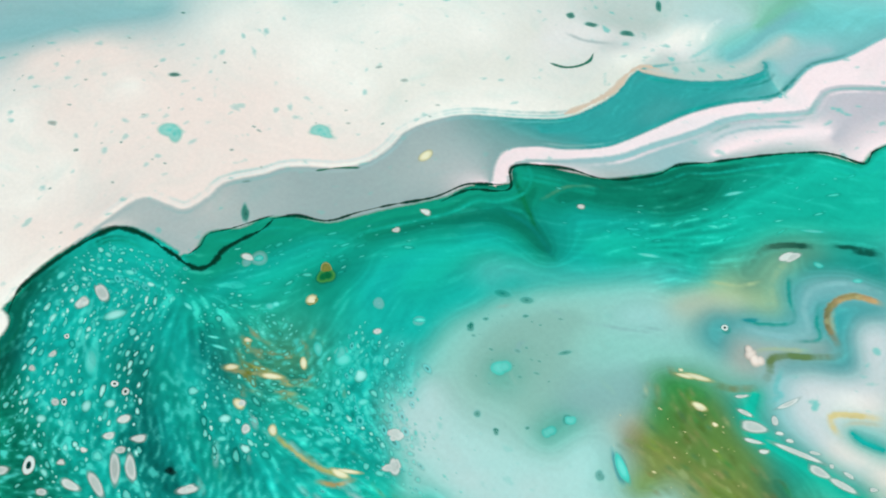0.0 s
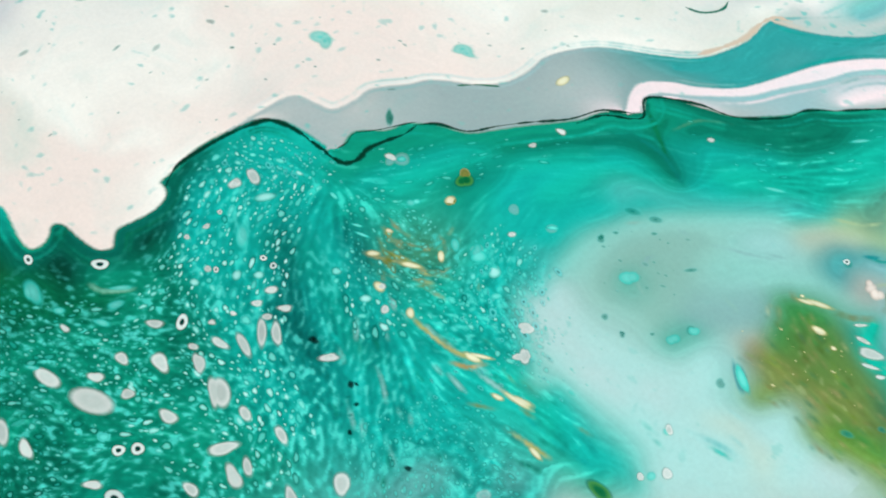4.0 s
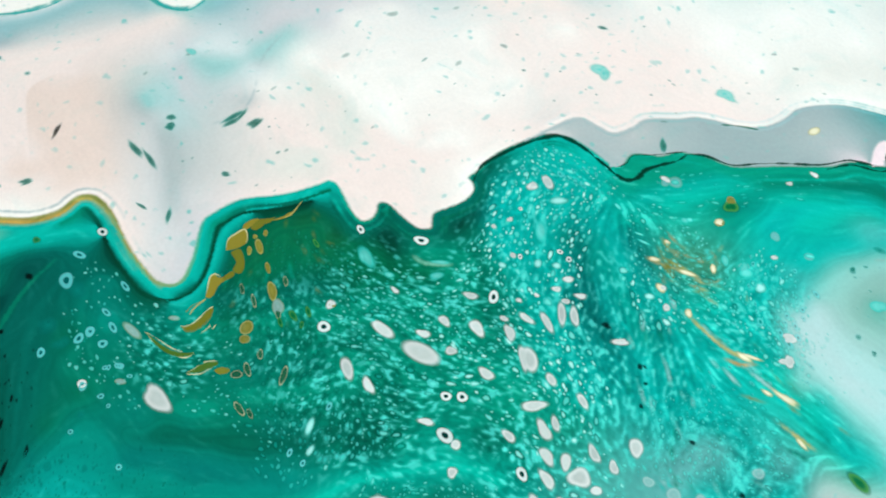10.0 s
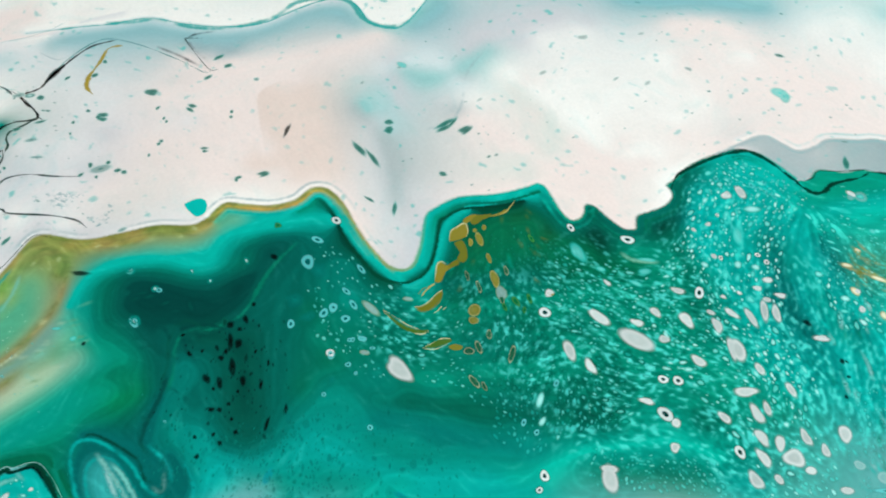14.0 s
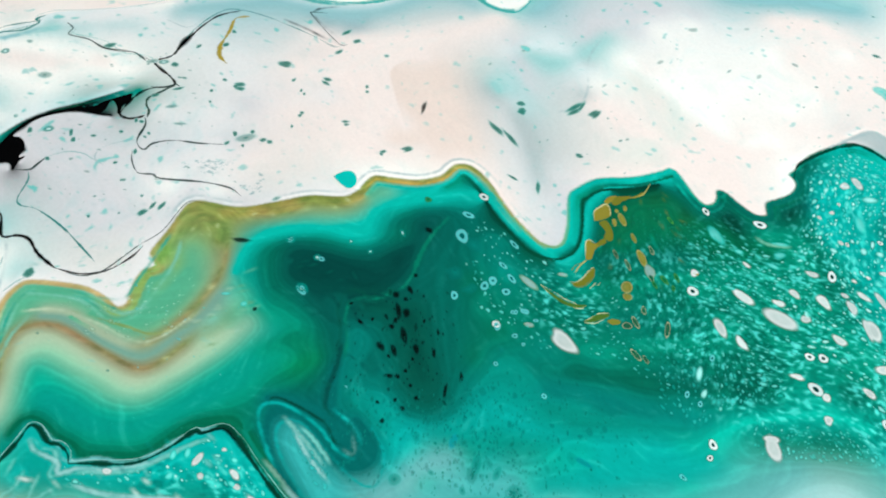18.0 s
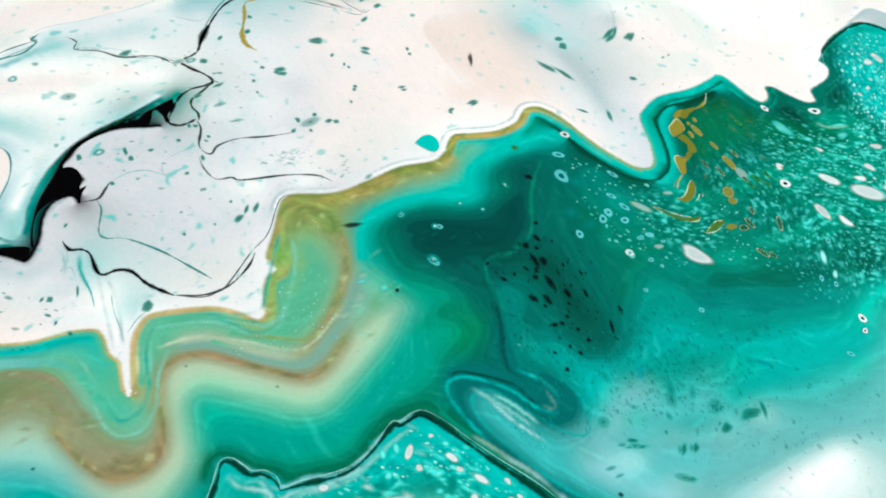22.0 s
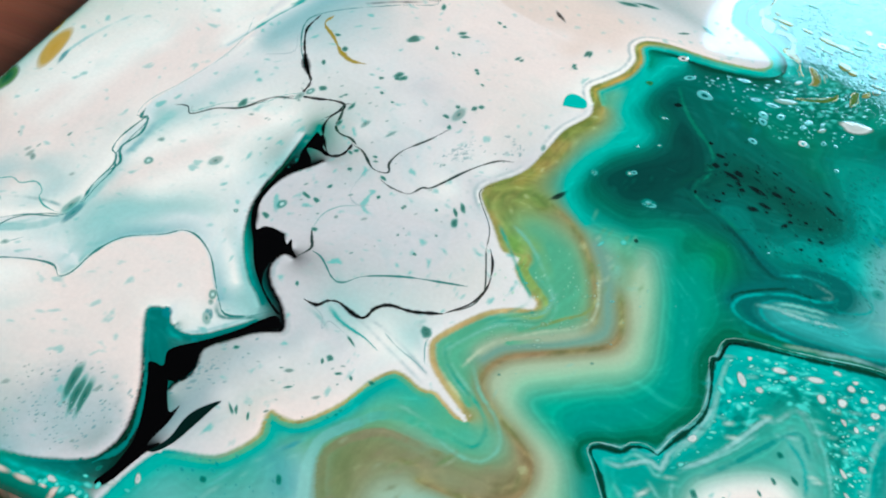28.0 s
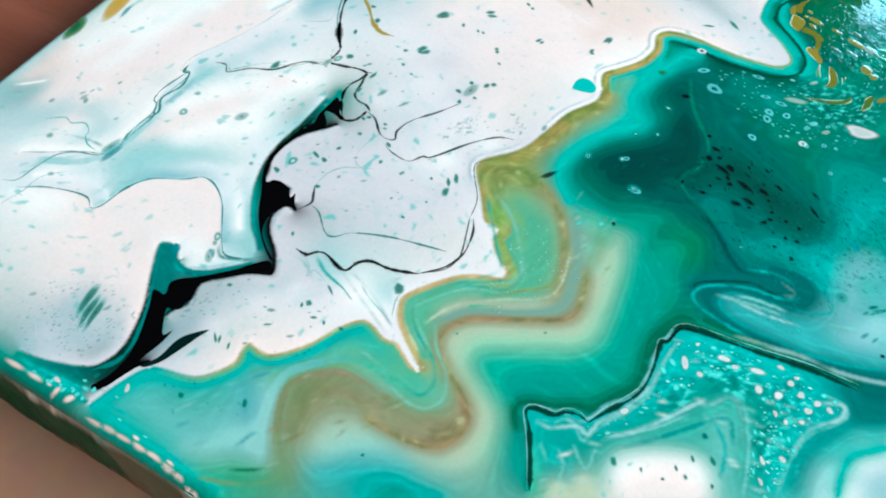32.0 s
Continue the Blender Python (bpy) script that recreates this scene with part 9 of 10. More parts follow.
cells("w", [(242.2, 100.5, 1.4, 0.9, 29), (209.6, 69.8, 2.3, 1.5, 50), (216.9, 89.9, 1.8, 3.8, 29), (221.3, 88.8, 1.5, 1.7, 29)])
cells("q", [(214.2, 88.4, 1.6, 2.8, 60), (217.7, 82.3, 1.7, 2.2, 29), (213.1, 85.1, 1.5, 2.6, 50), (221.4, 97.7, 1.7, 1.3, 29), (222.3, 90.2, 1.7, 1.3, 29), (226.8, 94.6, 2.3, 1.3, 29), (237.1, 90.6, 1.1, 1.2, 29), (249.5, 99.3, 1.7, 1.2, 29), (252.3, 99.1, 1.4, 1.2, 29), (243.8, 84, 0.8, 1.5, 29), (243.1, 81.2, 0.8, 1.4, 29), (238.4, 81.1, 0.8, 1.5, 29), (240, 75.4, 0.8, 2, 29), (241.5, 71.4, 0.8, 1.7, 29), (245.9, 69.2, 0.8, 1.9, 29), (245.9, 83.6, 1, 1.9, 39), (247.8, 81.4, 1, 1.8, 48)])
cells("d", [(212.8, 56.7, 1.6, 2.2, 29), (225.9, 62.8, 0.7, 1.6, 39), (228.3, 67, 0.8, 1.9, 39), (228.6, 73.9, 1.5, 1.8, 66), (232.6, 68.9, 1.3, 2.3, 49), (228.6, 61.9, 0.8, 1.4, 29), (224.3, 58.7, 0.8, 0.8, 29), (219.1, 58.2, 0.7, 1.1, 29), (234.7, 63, 0.8, 1.3, 29)])
cells("z", [(261.9, 154.6, 4.6, 5.4, 1), (251, 150.2, 6.8, 2.9, 132), (262.3, 138.1, 1.7, 2.7, 48), (264, 140.6, 1.5, 2.4, 28), (253.8, 130.8, 3.7, 2.2, 39), (255.1, 143.5, 2.7, 1.9, 152), (267.2, 132.8, 5.7, 2.3, 28), (253.1, 121.7, 1.3, 3.2, 154), (255.7, 121.7, 1, 2.8, 154), (244.5, 130.1, 3.5, 3.7, 28), (255.5, 153.7, 4.9, 2.1, 126), (251.4, 128.6, 2.4, 1.2, 57), (247.3, 139, 2.1, 1.4, 28)])
cells("k", [(258.7, 118.1, 1.2, 1.1, 28)])
cells("d", [(131.4, 23.7, 1.3, 2.6, 29), (117.2, 17.4, 1.3, 2.1, 52), (162.6, 27.5, 1, 0.8, 29)])
cells("b", [(96, 41.3, 2.5, 4.5, 42), (100, 38.8, 2.8, 2.6, 78), (96, 54.4, 1.4, 1.8, 30)])
cells("k", [(205.3, 151.1, 1.8, 1.7, 60), (201.6, 155.3, 5.3, 1.8, 156), (203.3, 156.9, 3.5, 2.2, 151), (209.3, 152.7, 2, 6, 72), (209.4, 145.3, 2, 3.2, 84), (212.2, 147.9, 1.7, 4.1, 72), (214.6, 153.5, 1.7, 3.8, 72), (218, 157.2, 1.2, 2.7, 60), (213.1, 145.8, 1, 1.2, 60), (197, 161.7, 1.8, 2.7, 85), (196.6, 157.3, 2.5, 2.2, 116), (181, 177.3, 2, 2.7, 111), (218.4, 142.9, 2.6, 1.4, 60), (219.5, 144.9, 1.7, 1.6, 60), (219.2, 147.6, 1.2, 1.3, 60), (223.6, 146.6, 1, 1.3, 60), (225.4, 140.9, 1.1, 1.2, 60), (227.5, 146.1, 1.3, 1.4, 60)])
cells("k", [(228.5, 141.4, 1.4, 1.4, 60), (223.8, 136.5, 1, 1.1, 60), (229.1, 135, 1.3, 1.5, 60), (212.8, 161.6, 0.7, 2.4, 60), (193.4, 165.6, 1.3, 1.5, 60), (199.2, 159, 1.5, 1.4, 60), (204, 153, 1.2, 2.1, 60), (207.9, 160, 0.9, 1.4, 60), (200.8, 147.5, 0.9, 1.4, 60), (193.5, 144.7, 1.5, 0.9, 98), (199.9, 144.1, 1.1, 2.2, 98), (216.9, 151.1, 0.9, 1.3, 60), (229.3, 154, 1, 5.2, 50), (228, 159.9, 1.2, 3.2, 60)])
cells("e", [(166.2, 139.3, 2.4, 2.3, 101), (175.2, 143.3, 2.2, 2.3, 61), (182.7, 134.7, 3.3, 3.8, 112), (178.4, 169.7, 1.3, 2.9, 86), (174.4, 154.6, 1.2, 2, 100), (180.1, 157.9, 1.5, 1.4, 86)])
cells("c", [(187.3, 185.1, 4.1, 6.1, 73), (205.2, 184.6, 2.8, 3.7, 60), (218.8, 177.4, 2.4, 3.1, 60), (202, 190.3, 1.7, 3.7, 109), (218.1, 186.9, 1.6, 2.7, 118), (217.3, 184.7, 1.4, 1.8, 60), (210.5, 193.8, 4.7, 1.6, 13), (197.1, 197.5, 4.6, 1.7, 8), (205.6, 181.5, 3.8, 2.7, 130), (204.4, 172, 2.2, 3.6, 60), (243.1, 176.8, 1.7, 1.9, 60), (228.7, 170.5, 1.5, 1.6, 60), (227.1, 180.7, 1.2, 1.4, 60), (222.3, 188.2, 1.8, 1.2, 60), (223.7, 180.1, 2.1, 1.7, 60)])
cells("s", [(198.3, 176.2, 4.6, 4.2, 85), (204.6, 177.8, 3.9, 3.1, 120), (225.8, 174.3, 1.8, 2, 60), (234.2, 162.8, 2, 2.8, 60), (239.2, 169.9, 1.4, 2.2, 60), (251.2, 173.8, 1.4, 1.5, 60), (257.4, 181.7, 2, 2.7, 60), (258.8, 185.7, 1.7, 2.1, 60), (257.3, 178.6, 1.4, 1.5, 60), (245.6, 164, 1.4, 2.4, 60), (230.6, 159.6, 1.4, 3.8, 60), (228.8, 159.6, 1.2, 3.2, 60)])
cells("a", [(222.3, 256.5, 8.7, 3.7, 177), (237.6, 269.6, 4.2, 2.7, 68), (230.6, 258.8, 3.3, 1.9, 33)])
cells("z", [(296, 380.5, 4.5, 2.1, 33), (301.3, 383.1, 3.5, 2.1, 44), (296.8, 368.6, 1.8, 2, 44), (297.7, 372.8, 1.6, 0.9, 44), (303.9, 379.8, 1.6, 0.9, 44), (312.3, 354.3, 1.7, 1.8, 44), (318.2, 354, 1.2, 1.5, 44), (322.4, 359.5, 1.2, 0.8, 44), (316.6, 379, 3.4, 1.1, 55), (340.4, 362.2, 1.9, 2.7, 44), (339.6, 409.2, 2.3, 2.3, 44)])
cells("y", [(314.6, 324.8, 6.8, 1.2, 15), (325.9, 319.7, 3.8, 1.1, 179), (311.2, 322.1, 2.6, 1.2, 21), (300.5, 324.1, 4.1, 1.6, 21)])
cells("v", [(340.6, 324.4, 7.2, 3.4, 8)])
cells("k", [(274.1, 299.3, 2.8, 1.6, 33), (288.2, 299.2, 1.3, 1.8, 56), (292.7, 297.3, 1.1, 0.9, 56), (296.9, 292.3, 0.9, 1.3, 56), (311.1, 296.8, 1.5, 1, 23), (327.8, 298, 1.7, 1.1, 23)])
cells("b", [(351.9, 328.2, 2.8, 2.2, 34), (348.4, 326.4, 4.7, 0.8, 16), (342.7, 314.7, 1.3, 3.2, 75), (354.6, 325.4, 3.9, 1, 16), (362, 331.8, 2.5, 1.1, 55), (360.2, 339.1, 1.1, 2.8, 83), (348.1, 318.1, 3.5, 1.1, 34)])
cells("g", [(325.8, 305.2, 3.3, 3.2, 56), (337.3, 300.3, 2.7, 3.3, 55), (339.8, 304.8, 2.3, 1.6, 12)])
cells("w", [(279.7, 299.5, 3, 1.4, 65)])
cells("G", [(225.1, 219, 4.3, 3.3, 125), (227.9, 217.1, 2.8, 2.4, 60)])
cells("u", [(235.8, 210.9, 3, 2.1, 60), (236, 213.8, 4.2, 1.5, 168), (233.9, 218.5, 2.9, 1.4, 150), (242.3, 220.7, 5.6, 1.5, 136), (244.6, 207.3, 4.9, 1.4, 6), (247.1, 208.9, 2.6, 1.2, 178), (218.9, 224.2, 1.1, 4.2, 73), (213.9, 223.3, 1, 3.5, 73), (217.8, 234.2, 1.1, 3.5, 73), (225.4, 227.9, 1.3, 4.2, 70)])
cells("x", [(210.5, 193.8, 6, 2, 16), (222.5, 185.7, 1.4, 2.5, 137), (223.7, 228.8, 2.9, 5, 72)])
cells("v", [(229.3, 234.8, 1.6, 4.1, 72), (228.2, 230.9, 2, 4.4, 84), (231.8, 231.5, 1.3, 2.6, 60), (228.2, 227.1, 1.3, 3.7, 78)])
cells("z", [(327.5, 367.1, 2.6, 2.6, 49), (326.6, 362.4, 2.8, 2, 49), (340.9, 362.2, 1.7, 1.6, 49)])
cells("w", [(340.6, 345.4, 1.9, 2.3, 49), (347, 338, 2.1, 2.6, 49), (343.8, 333.2, 1.4, 1.9, 49), (308, 333.5, 1.8, 3.6, 38)])
cells("e", [(56.6, 90.1, 3.1, 2.5, 94), (95.4, 91.8, 3.6, 2.5, 84), (82, 133.6, 3.6, 2.1, 71), (86, 84.7, 1.3, 1.4, 63)])
cells("d", [(67.4, 120.8, 3.6, 2.4, 79), (84.6, 136.4, 2.5, 2.1, 63), (99.2, 168.7, 4.3, 2.3, 35), (102, 150.2, 1.6, 1.8, 63), (103.5, 151, 2.9, 2, 49), (107.1, 168.5, 1.9, 1, 116), (112.8, 177.4, 2.8, 1.5, 22), (112.5, 168.6, 0.9, 1.3, 63), (114.3, 168.8, 0.9, 1.3, 63), (120.1, 189, 1.1, 1.6, 63), (122.2, 187.9, 1.1, 1.3, 63), (132.4, 174.9, 1.8, 1, 63), (122.5, 163.3, 1.6, 1.1, 100), (148.3, 179, 1.2, 1.4, 62), (93.5, 86.7, 1.5, 2.5, 63), (99.6, 97.3, 1.3, 2.8, 62), (102.7, 96.9, 1.3, 2.3, 62), (103.7, 102.8, 1.6, 1.1, 62)])
cells("d", [(105.6, 110.8, 1.3, 1.2, 63), (104.2, 117.8, 1.4, 1.4, 90), (103, 116.5, 1, 1.9, 63), (109.8, 118, 1, 1.2, 63), (116.8, 104.9, 1.4, 1, 102), (106.8, 87.8, 1.4, 1.5, 62), (115.1, 111.7, 1, 2.5, 62), (123.6, 137.8, 2, 1.2, 111), (122.7, 146.8, 1.7, 1.3, 101), (121.1, 141.6, 1.4, 2.1, 63), (127.2, 148.3, 2.1, 1.6, 62), (128.8, 149.8, 1.9, 1.5, 24), (126.7, 141.7, 1, 1.2, 62), (138.2, 105.3, 3.3, 1.8, 100), (137.1, 108.8, 1.2, 2.9, 37), (138.3, 111.1, 1.4, 3.5, 37), (133, 91.3, 0.9, 1, 61), (132.3, 107.4, 0.8, 1.1, 62)])
cells("d", [(95.4, 133.3, 3.2, 1.2, 84), (95.2, 125.7, 2.5, 1.2, 84), (79.6, 146.8, 1.3, 2.2, 12), (105, 140.1, 0.9, 1, 63), (82.5, 155.2, 2.6, 1.7, 104), (100.6, 142.4, 1.1, 1.3, 63), (97.8, 148.2, 1.4, 1.3, 63), (125.7, 158.9, 0.9, 1.2, 63), (77.6, 160.3, 1.5, 1.7, 64), (110.9, 70.7, 1.6, 0.8, 110), (124, 104.1, 0.6, 0.9, 62), (135.6, 99.3, 0.6, 0.8, 62), (93.7, 195.1, 3.7, 1.7, 102), (99.1, 196.3, 3, 1.8, 91), (101.3, 188.2, 3.3, 1.4, 107)])
cells("z", [(124.1, 143.9, 7.1, 3.2, 83), (101.9, 128.5, 4.2, 1.7, 77), (110, 128, 4.1, 1.2, 63), (72.2, 97.9, 4.7, 3, 63), (109.8, 202.1, 1.9, 1.7, 64), (91.9, 107.5, 1.7, 1.9, 63), (150.4, 142, 2.8, 1.6, 87), (80.2, 130.6, 4.3, 2.1, 78)])
cells("b", [(95, 41.2, 1.8, 2.8, 25), (99, 38.3, 2.8, 2.1, 62), (87.7, 50.3, 2.4, 3, 26), (97, 53.9, 1.3, 3.3, 26)])
cells("d", [(81.9, 23.7, 9.3, 2.1, 101), (107, 48.6, 1.6, 0.9, 25), (127.8, 54.8, 1.3, 1.5, 25), (126.4, 53.5, 0.8, 1.5, 25), (115.1, 34.5, 0.7, 2.3, 25), (118.2, 34.1, 0.6, 2.3, 25), (139, 52.9, 1.3, 1.2, 25), (129.9, 61.2, 3, 0.7, 146), (145.1, 70.6, 2.4, 2.9, 25), (134.3, 52.1, 0.8, 1.2, 25), (122.6, 44.2, 2, 0.6, 37)])
cells("q", [(87.5, 3.6, 1, 0.9, 29), (91, 4.4, 0.9, 1.2, 29), (94.7, 4.8, 1, 1.3, 9), (97.9, 4.5, 1, 1.3, 29), (109.3, 4.9, 1.7, 0.6, 179), (117.3, 4.7, 1.6, 0.6, 179), (95.1, 8.3, 1.3, 0.7, 8)])
cells("d", [(249, 460.9, 2.3, 2.7, 44), (255.5, 462.2, 3.8, 1.8, 30), (265, 466.5, 4.1, 2.2, 30), (264.9, 481.1, 1.6, 5, 44)])
cells("w", [(357.7, 394, 6.4, 2.4, 31), (354.4, 395.4, 3.5, 1, 16), (360.1, 403.8, 6.5, 0.9, 69), (360.2, 398.4, 1.5, 2.3, 44), (362.5, 390.9, 2.2, 1, 44), (367.9, 395.7, 9.8, 1.3, 20), (373.5, 395.3, 5.1, 1.9, 16), (378.7, 396.2, 6.1, 1.6, 10), (370.5, 398.2, 2.3, 0.8, 33), (365.1, 396.8, 1.7, 0.9, 44), (374.7, 398.2, 1, 1, 44), (378.4, 399, 2.4, 0.9, 10), (359.4, 391.2, 4, 0.9, 28), (383.8, 399.9, 1.9, 0.8, 44), (351.6, 398.1, 2.8, 0.8, 49), (362.6, 396.7, 1.9, 0.8, 33)])
cells("y", [(341.9, 395.1, 6.1, 1.3, 27), (346.7, 389.6, 2.6, 1.6, 28), (351.3, 388.6, 1.4, 0.9, 22), (338.1, 393.9, 1, 0.7, 44)])
cells("d", [(98.9, 169.5, 4.1, 2.1, 61), (101.8, 151.8, 3.6, 2, 61), (111.5, 178.7, 3.1, 1.5, 47), (131.1, 175.2, 2.1, 1.2, 61), (121.7, 164.4, 1.4, 1.2, 61), (148.6, 232.2, 2.6, 2.3, 61), (151.3, 230.9, 2.5, 2, 61), (154.7, 218.3, 7.9, 1.8, 10), (149.8, 187.4, 3.1, 1.9, 74), (147.7, 179.9, 2, 1.4, 88), (176.3, 236.5, 2.1, 1.4, 61), (181.2, 216.9, 1, 3.1, 61), (174.9, 211.6, 1.1, 3.7, 110), (158, 248, 8.1, 1.8, 100), (163.3, 252.3, 4.7, 2.3, 94)])
cells("p", [(347.2, 408, 2.9, 2, 83), (349.6, 408, 2.3, 2.2, 44)])
cells("w", [(338.5, 435.6, 4.5, 2, 70)])
cells("q", [(342.8, 366.8, 7.1, 2.2, 151)])
cells("z", [(365.9, 374.3, 2.9, 1.6, 26), (370.2, 380.9, 1.8, 1.4, 13)])
cells("G", [(204.1, 233.3, 2, 5, 73), (203.9, 230.4, 1.3, 2.9, 61), (201, 236.8, 1.2, 2.1, 61), (200.6, 233.8, 1.3, 1.3, 61), (211.5, 232.1, 1.3, 3.6, 73), (218.7, 229.7, 2.3, 6.2, 73)])
cells("p", [(77.6, 2.7, 5.4, 1.2, 2), (84.2, 2.8, 4.1, 1.2, 178), (104.5, 1.4, 4.4, 1, 2), (108.7, 1.8, 3.8, 1.2, 2), (113, 1.9, 4.4, 1, 180), (117.8, 2, 4, 1.1, 178), (122.1, 2.1, 4.3, 1.1, 178), (126.6, 1.6, 3.7, 1.2, 174), (129.8, 1.3, 3.1, 1.1, 174), (134.2, 0.3, 3.6, 1.1, 178)])
cells("p", [(91.2, 2.5, 3, 1.4, 82), (95.3, 2.8, 2.7, 1.6, 56)])
cells("q", [(88.4, 3.8, 2.5, 1.3, 82), (92.5, 3.8, 2, 1.1, 82), (96.1, 4.6, 1.7, 1.3, 69), (98.6, 7.6, 1.2, 1.7, 11)])
cells("z", [(48, 68.4, 7.3, 2.5, 81), (29.1, 78.2, 1.7, 2.8, 33), (55.2, 98.3, 2, 1.9, 33), (41.2, 51.7, 2.2, 1.5, 32), (30.4, 62.2, 2.2, 2.2, 76)])
cells("y", [(272.9, 328.7, 4.9, 1.4, 38), (264.6, 323.8, 3.2, 1.4, 44), (275.6, 335.8, 1.5, 3.1, 56)])
cells("G", [(261.1, 355.9, 2.8, 3.9, 56), (265, 347.9, 2.6, 2.1, 80)])
cells("f", [(280.2, 343.3, 3.2, 3.9, 56), (287.2, 343.1, 2.3, 2.7, 56), (245.6, 343.9, 2.2, 2.4, 56), (247, 346.7, 4.3, 3.6, 56), (276.8, 358.3, 2.4, 3, 56), (286.9, 361.6, 2.7, 2.2, 56)])
cells("t", [(95.9, 41.2, 1.9, 2.9, 27), (98.9, 38.1, 2.9, 2.5, 27), (99.9, 41.8, 1.3, 1.9, 27), (95.3, 38.9, 1.8, 3.3, 40)])
cells("z", [(96.7, 52.7, 2.2, 4.2, 40), (95.2, 57.2, 1.4, 2.1, 28)])
cells("d", [(79.2, 26.1, 9.5, 2.3, 102)])
cells("x", [(212.7, 204.4, 2.5, 1.1, 51)])
cells("r", [(235.3, 236.1, 4.1, 3.6, 35)])
swarm("a", (228.2, 319.7), (9.5, 9, 160), 46, 0.62, 169)
swarm("a", (292.1, 341.4), (15.6, 11.3, 138), 103, 0.74, 150)
swarm("a", (231.3, 322.9), (21.7, 9.1, 41), 69, 0.5, 3)
swarm("k", (217.4, 155.4), (17.7, 8.7, 161), 66, 0.42, 159)
swarm("d", (251.6, 162.6), (24.2, 10.7, 63), 171, 0.55, 153)
swarm("d", (238.5, 140.5), (22.8, 14.1, 48), 128, 0.62, 134)
swarm("k", (214.9, 145.4), (15.3, 11, 48), 55, 0.6, 146)
swarm("d", (207.5, 372.1), (53, 25.6, 41), 23, 0.78, 43)
swarm("d", (170, 283.4), (48.6, 34.1, 63), 29, 0.69, 88)
swarm("d", (83.3, 20.5), (14.6, 10.5, 11), 65, 0.51, 62)
swarm("d", (118.8, 43), (16.3, 8.5, 23), 23, 0.60, 24)
swarm("a", (186, 94.9), (28.6, 18.8, 32), 69, 0.31, 26)
swarm("l", (161.3, 94.6), (10.3, 5.6, 106), 16, 0.56, 85)
swarm("a", (305.5, 328.3), (17.6, 15.6, 74), 138, 0.43, 7)
swarm("k", (351, 324), (14.6, 3.7, 54), 44, 0.54, 9)
swarm("b", (143.6, 138.2), (4.4, 2.2, 107), 10, 0.56, 27)
swarm("c", (228.2, 319.7), (9.5, 9, 160), 14, 1.24, 169)
swarm("c", (292.1, 341.4), (15.6, 11.3, 138), 32, 1.48, 150)
swarm("c", (231.3, 322.9), (21.7, 9.1, 41), 22, 1.0, 3)
swarm("c", (186, 94.9), (28.6, 18.8, 32), 11, 0.62, 26)
swarm("c", (305.5, 328.3), (17.6, 15.6, 74), 44, 0.86, 7)
swarm("d", (33.8, 86.6), (15.1, 12.1, 6), 7, 1.50, 73)
swarm("d", (158.6, 290.6), (57.5, 26.1, 61), 12, 1.50, 89)
swarm("d", (192, 370.9), (52.5, 23, 41), 10, 1.50, 56)
swarm("t", (243.3, 160.8), (38.6, 14.1, 60), 240, 0.55, 150)
swarm("t", (242.4, 153.4), (31.1, 14.3, 50), 220, 0.55, 143)
swarm("t", (242, 162), (28.7, 9.1, 60), 160, 0.5, 159)
swarm("t", (279, 164.3), (24.8, 11.8, 51), 120, 0.7, 150)
swarm("t", (231.7, 136.9), (14.8, 10.9, 70), 120, 0.6, 125)
swarm("b", (118.8, 19), (14.4, 5.7, 27), 21, 0.62, 151)
swarm("l", (169.7, 104.7), (8.5, 5.6, 127), 12, 0.45, 104)
swarm("t", (271.1, 163.4), (19, 9.6, 46), 60, 0.8, 138)
swarm("b", (143.4, 136.8), (4.7, 1.7, 61), 14, 0.56, 88)
swarm("t", (240.2, 165.2), (10.2, 8.8, 112), 30, 0.9, 145)
swarm("t", (244.6, 150.4), (9.6, 8.5, 110), 40, 0.9, 147)

lace([(212.1, 94.6), (219.6, 98.9), (236.4, 100.9), (250.8, 100), (254.1, 97.5), (247.3, 86), (247.5, 70.1), (242.1, 65.6), (238.4, 81.1), (236.1, 91.8), (226.2, 91.5), (218, 81.6), (214.3, 77.7)], 170, 0.45, 0.9, seed=1)
lace([(236.5, 90.2), (242.6, 93.6), (247.2, 81), (248.2, 67.1), (243.1, 64.3)], 40, 0.5, 0.8, seed=2)
lace([(202, 59.1), (210.9, 73.2), (213.2, 80.7), (215.9, 75.2), (207.7, 59)], 30, 0.5, 0.7, seed=3)
lace([(219.6, 114.6), (231.8, 116.4), (240.3, 115.4), (235.6, 112), (224.6, 111.7)], 30, 0.45, 0.3, seed=4)
lace([(157.8, 79.5), (167.7, 89.1), (171, 103.6), (179.1, 101.8), (180.7, 92.4), (174.6, 81.1), (159.2, 70.4)], 60, 0.45, 0.3, body="c8ecd2", seed=5)
swarm("k", (205.5, 156.5), (9, 6, 150), 40, 0.8, 150)
swarm("t", (243.5, 151.5), (26, 11, 60), 120, 1.1, 150)
swarm("z", (309, 371), (13, 9, 46), 26, 0.8, 30)
lace([(214.7, 305.3), (217.3, 322.1), (235, 325), (249.6, 313), (260.1, 300.5), (280.2, 290.1), (292.9, 287.7), (299.1, 276.9), (284, 274.7), (268.1, 272.3), (249.5, 278.8), (232.5, 287.5)], 630, 0.76, 0.9, seed=6)
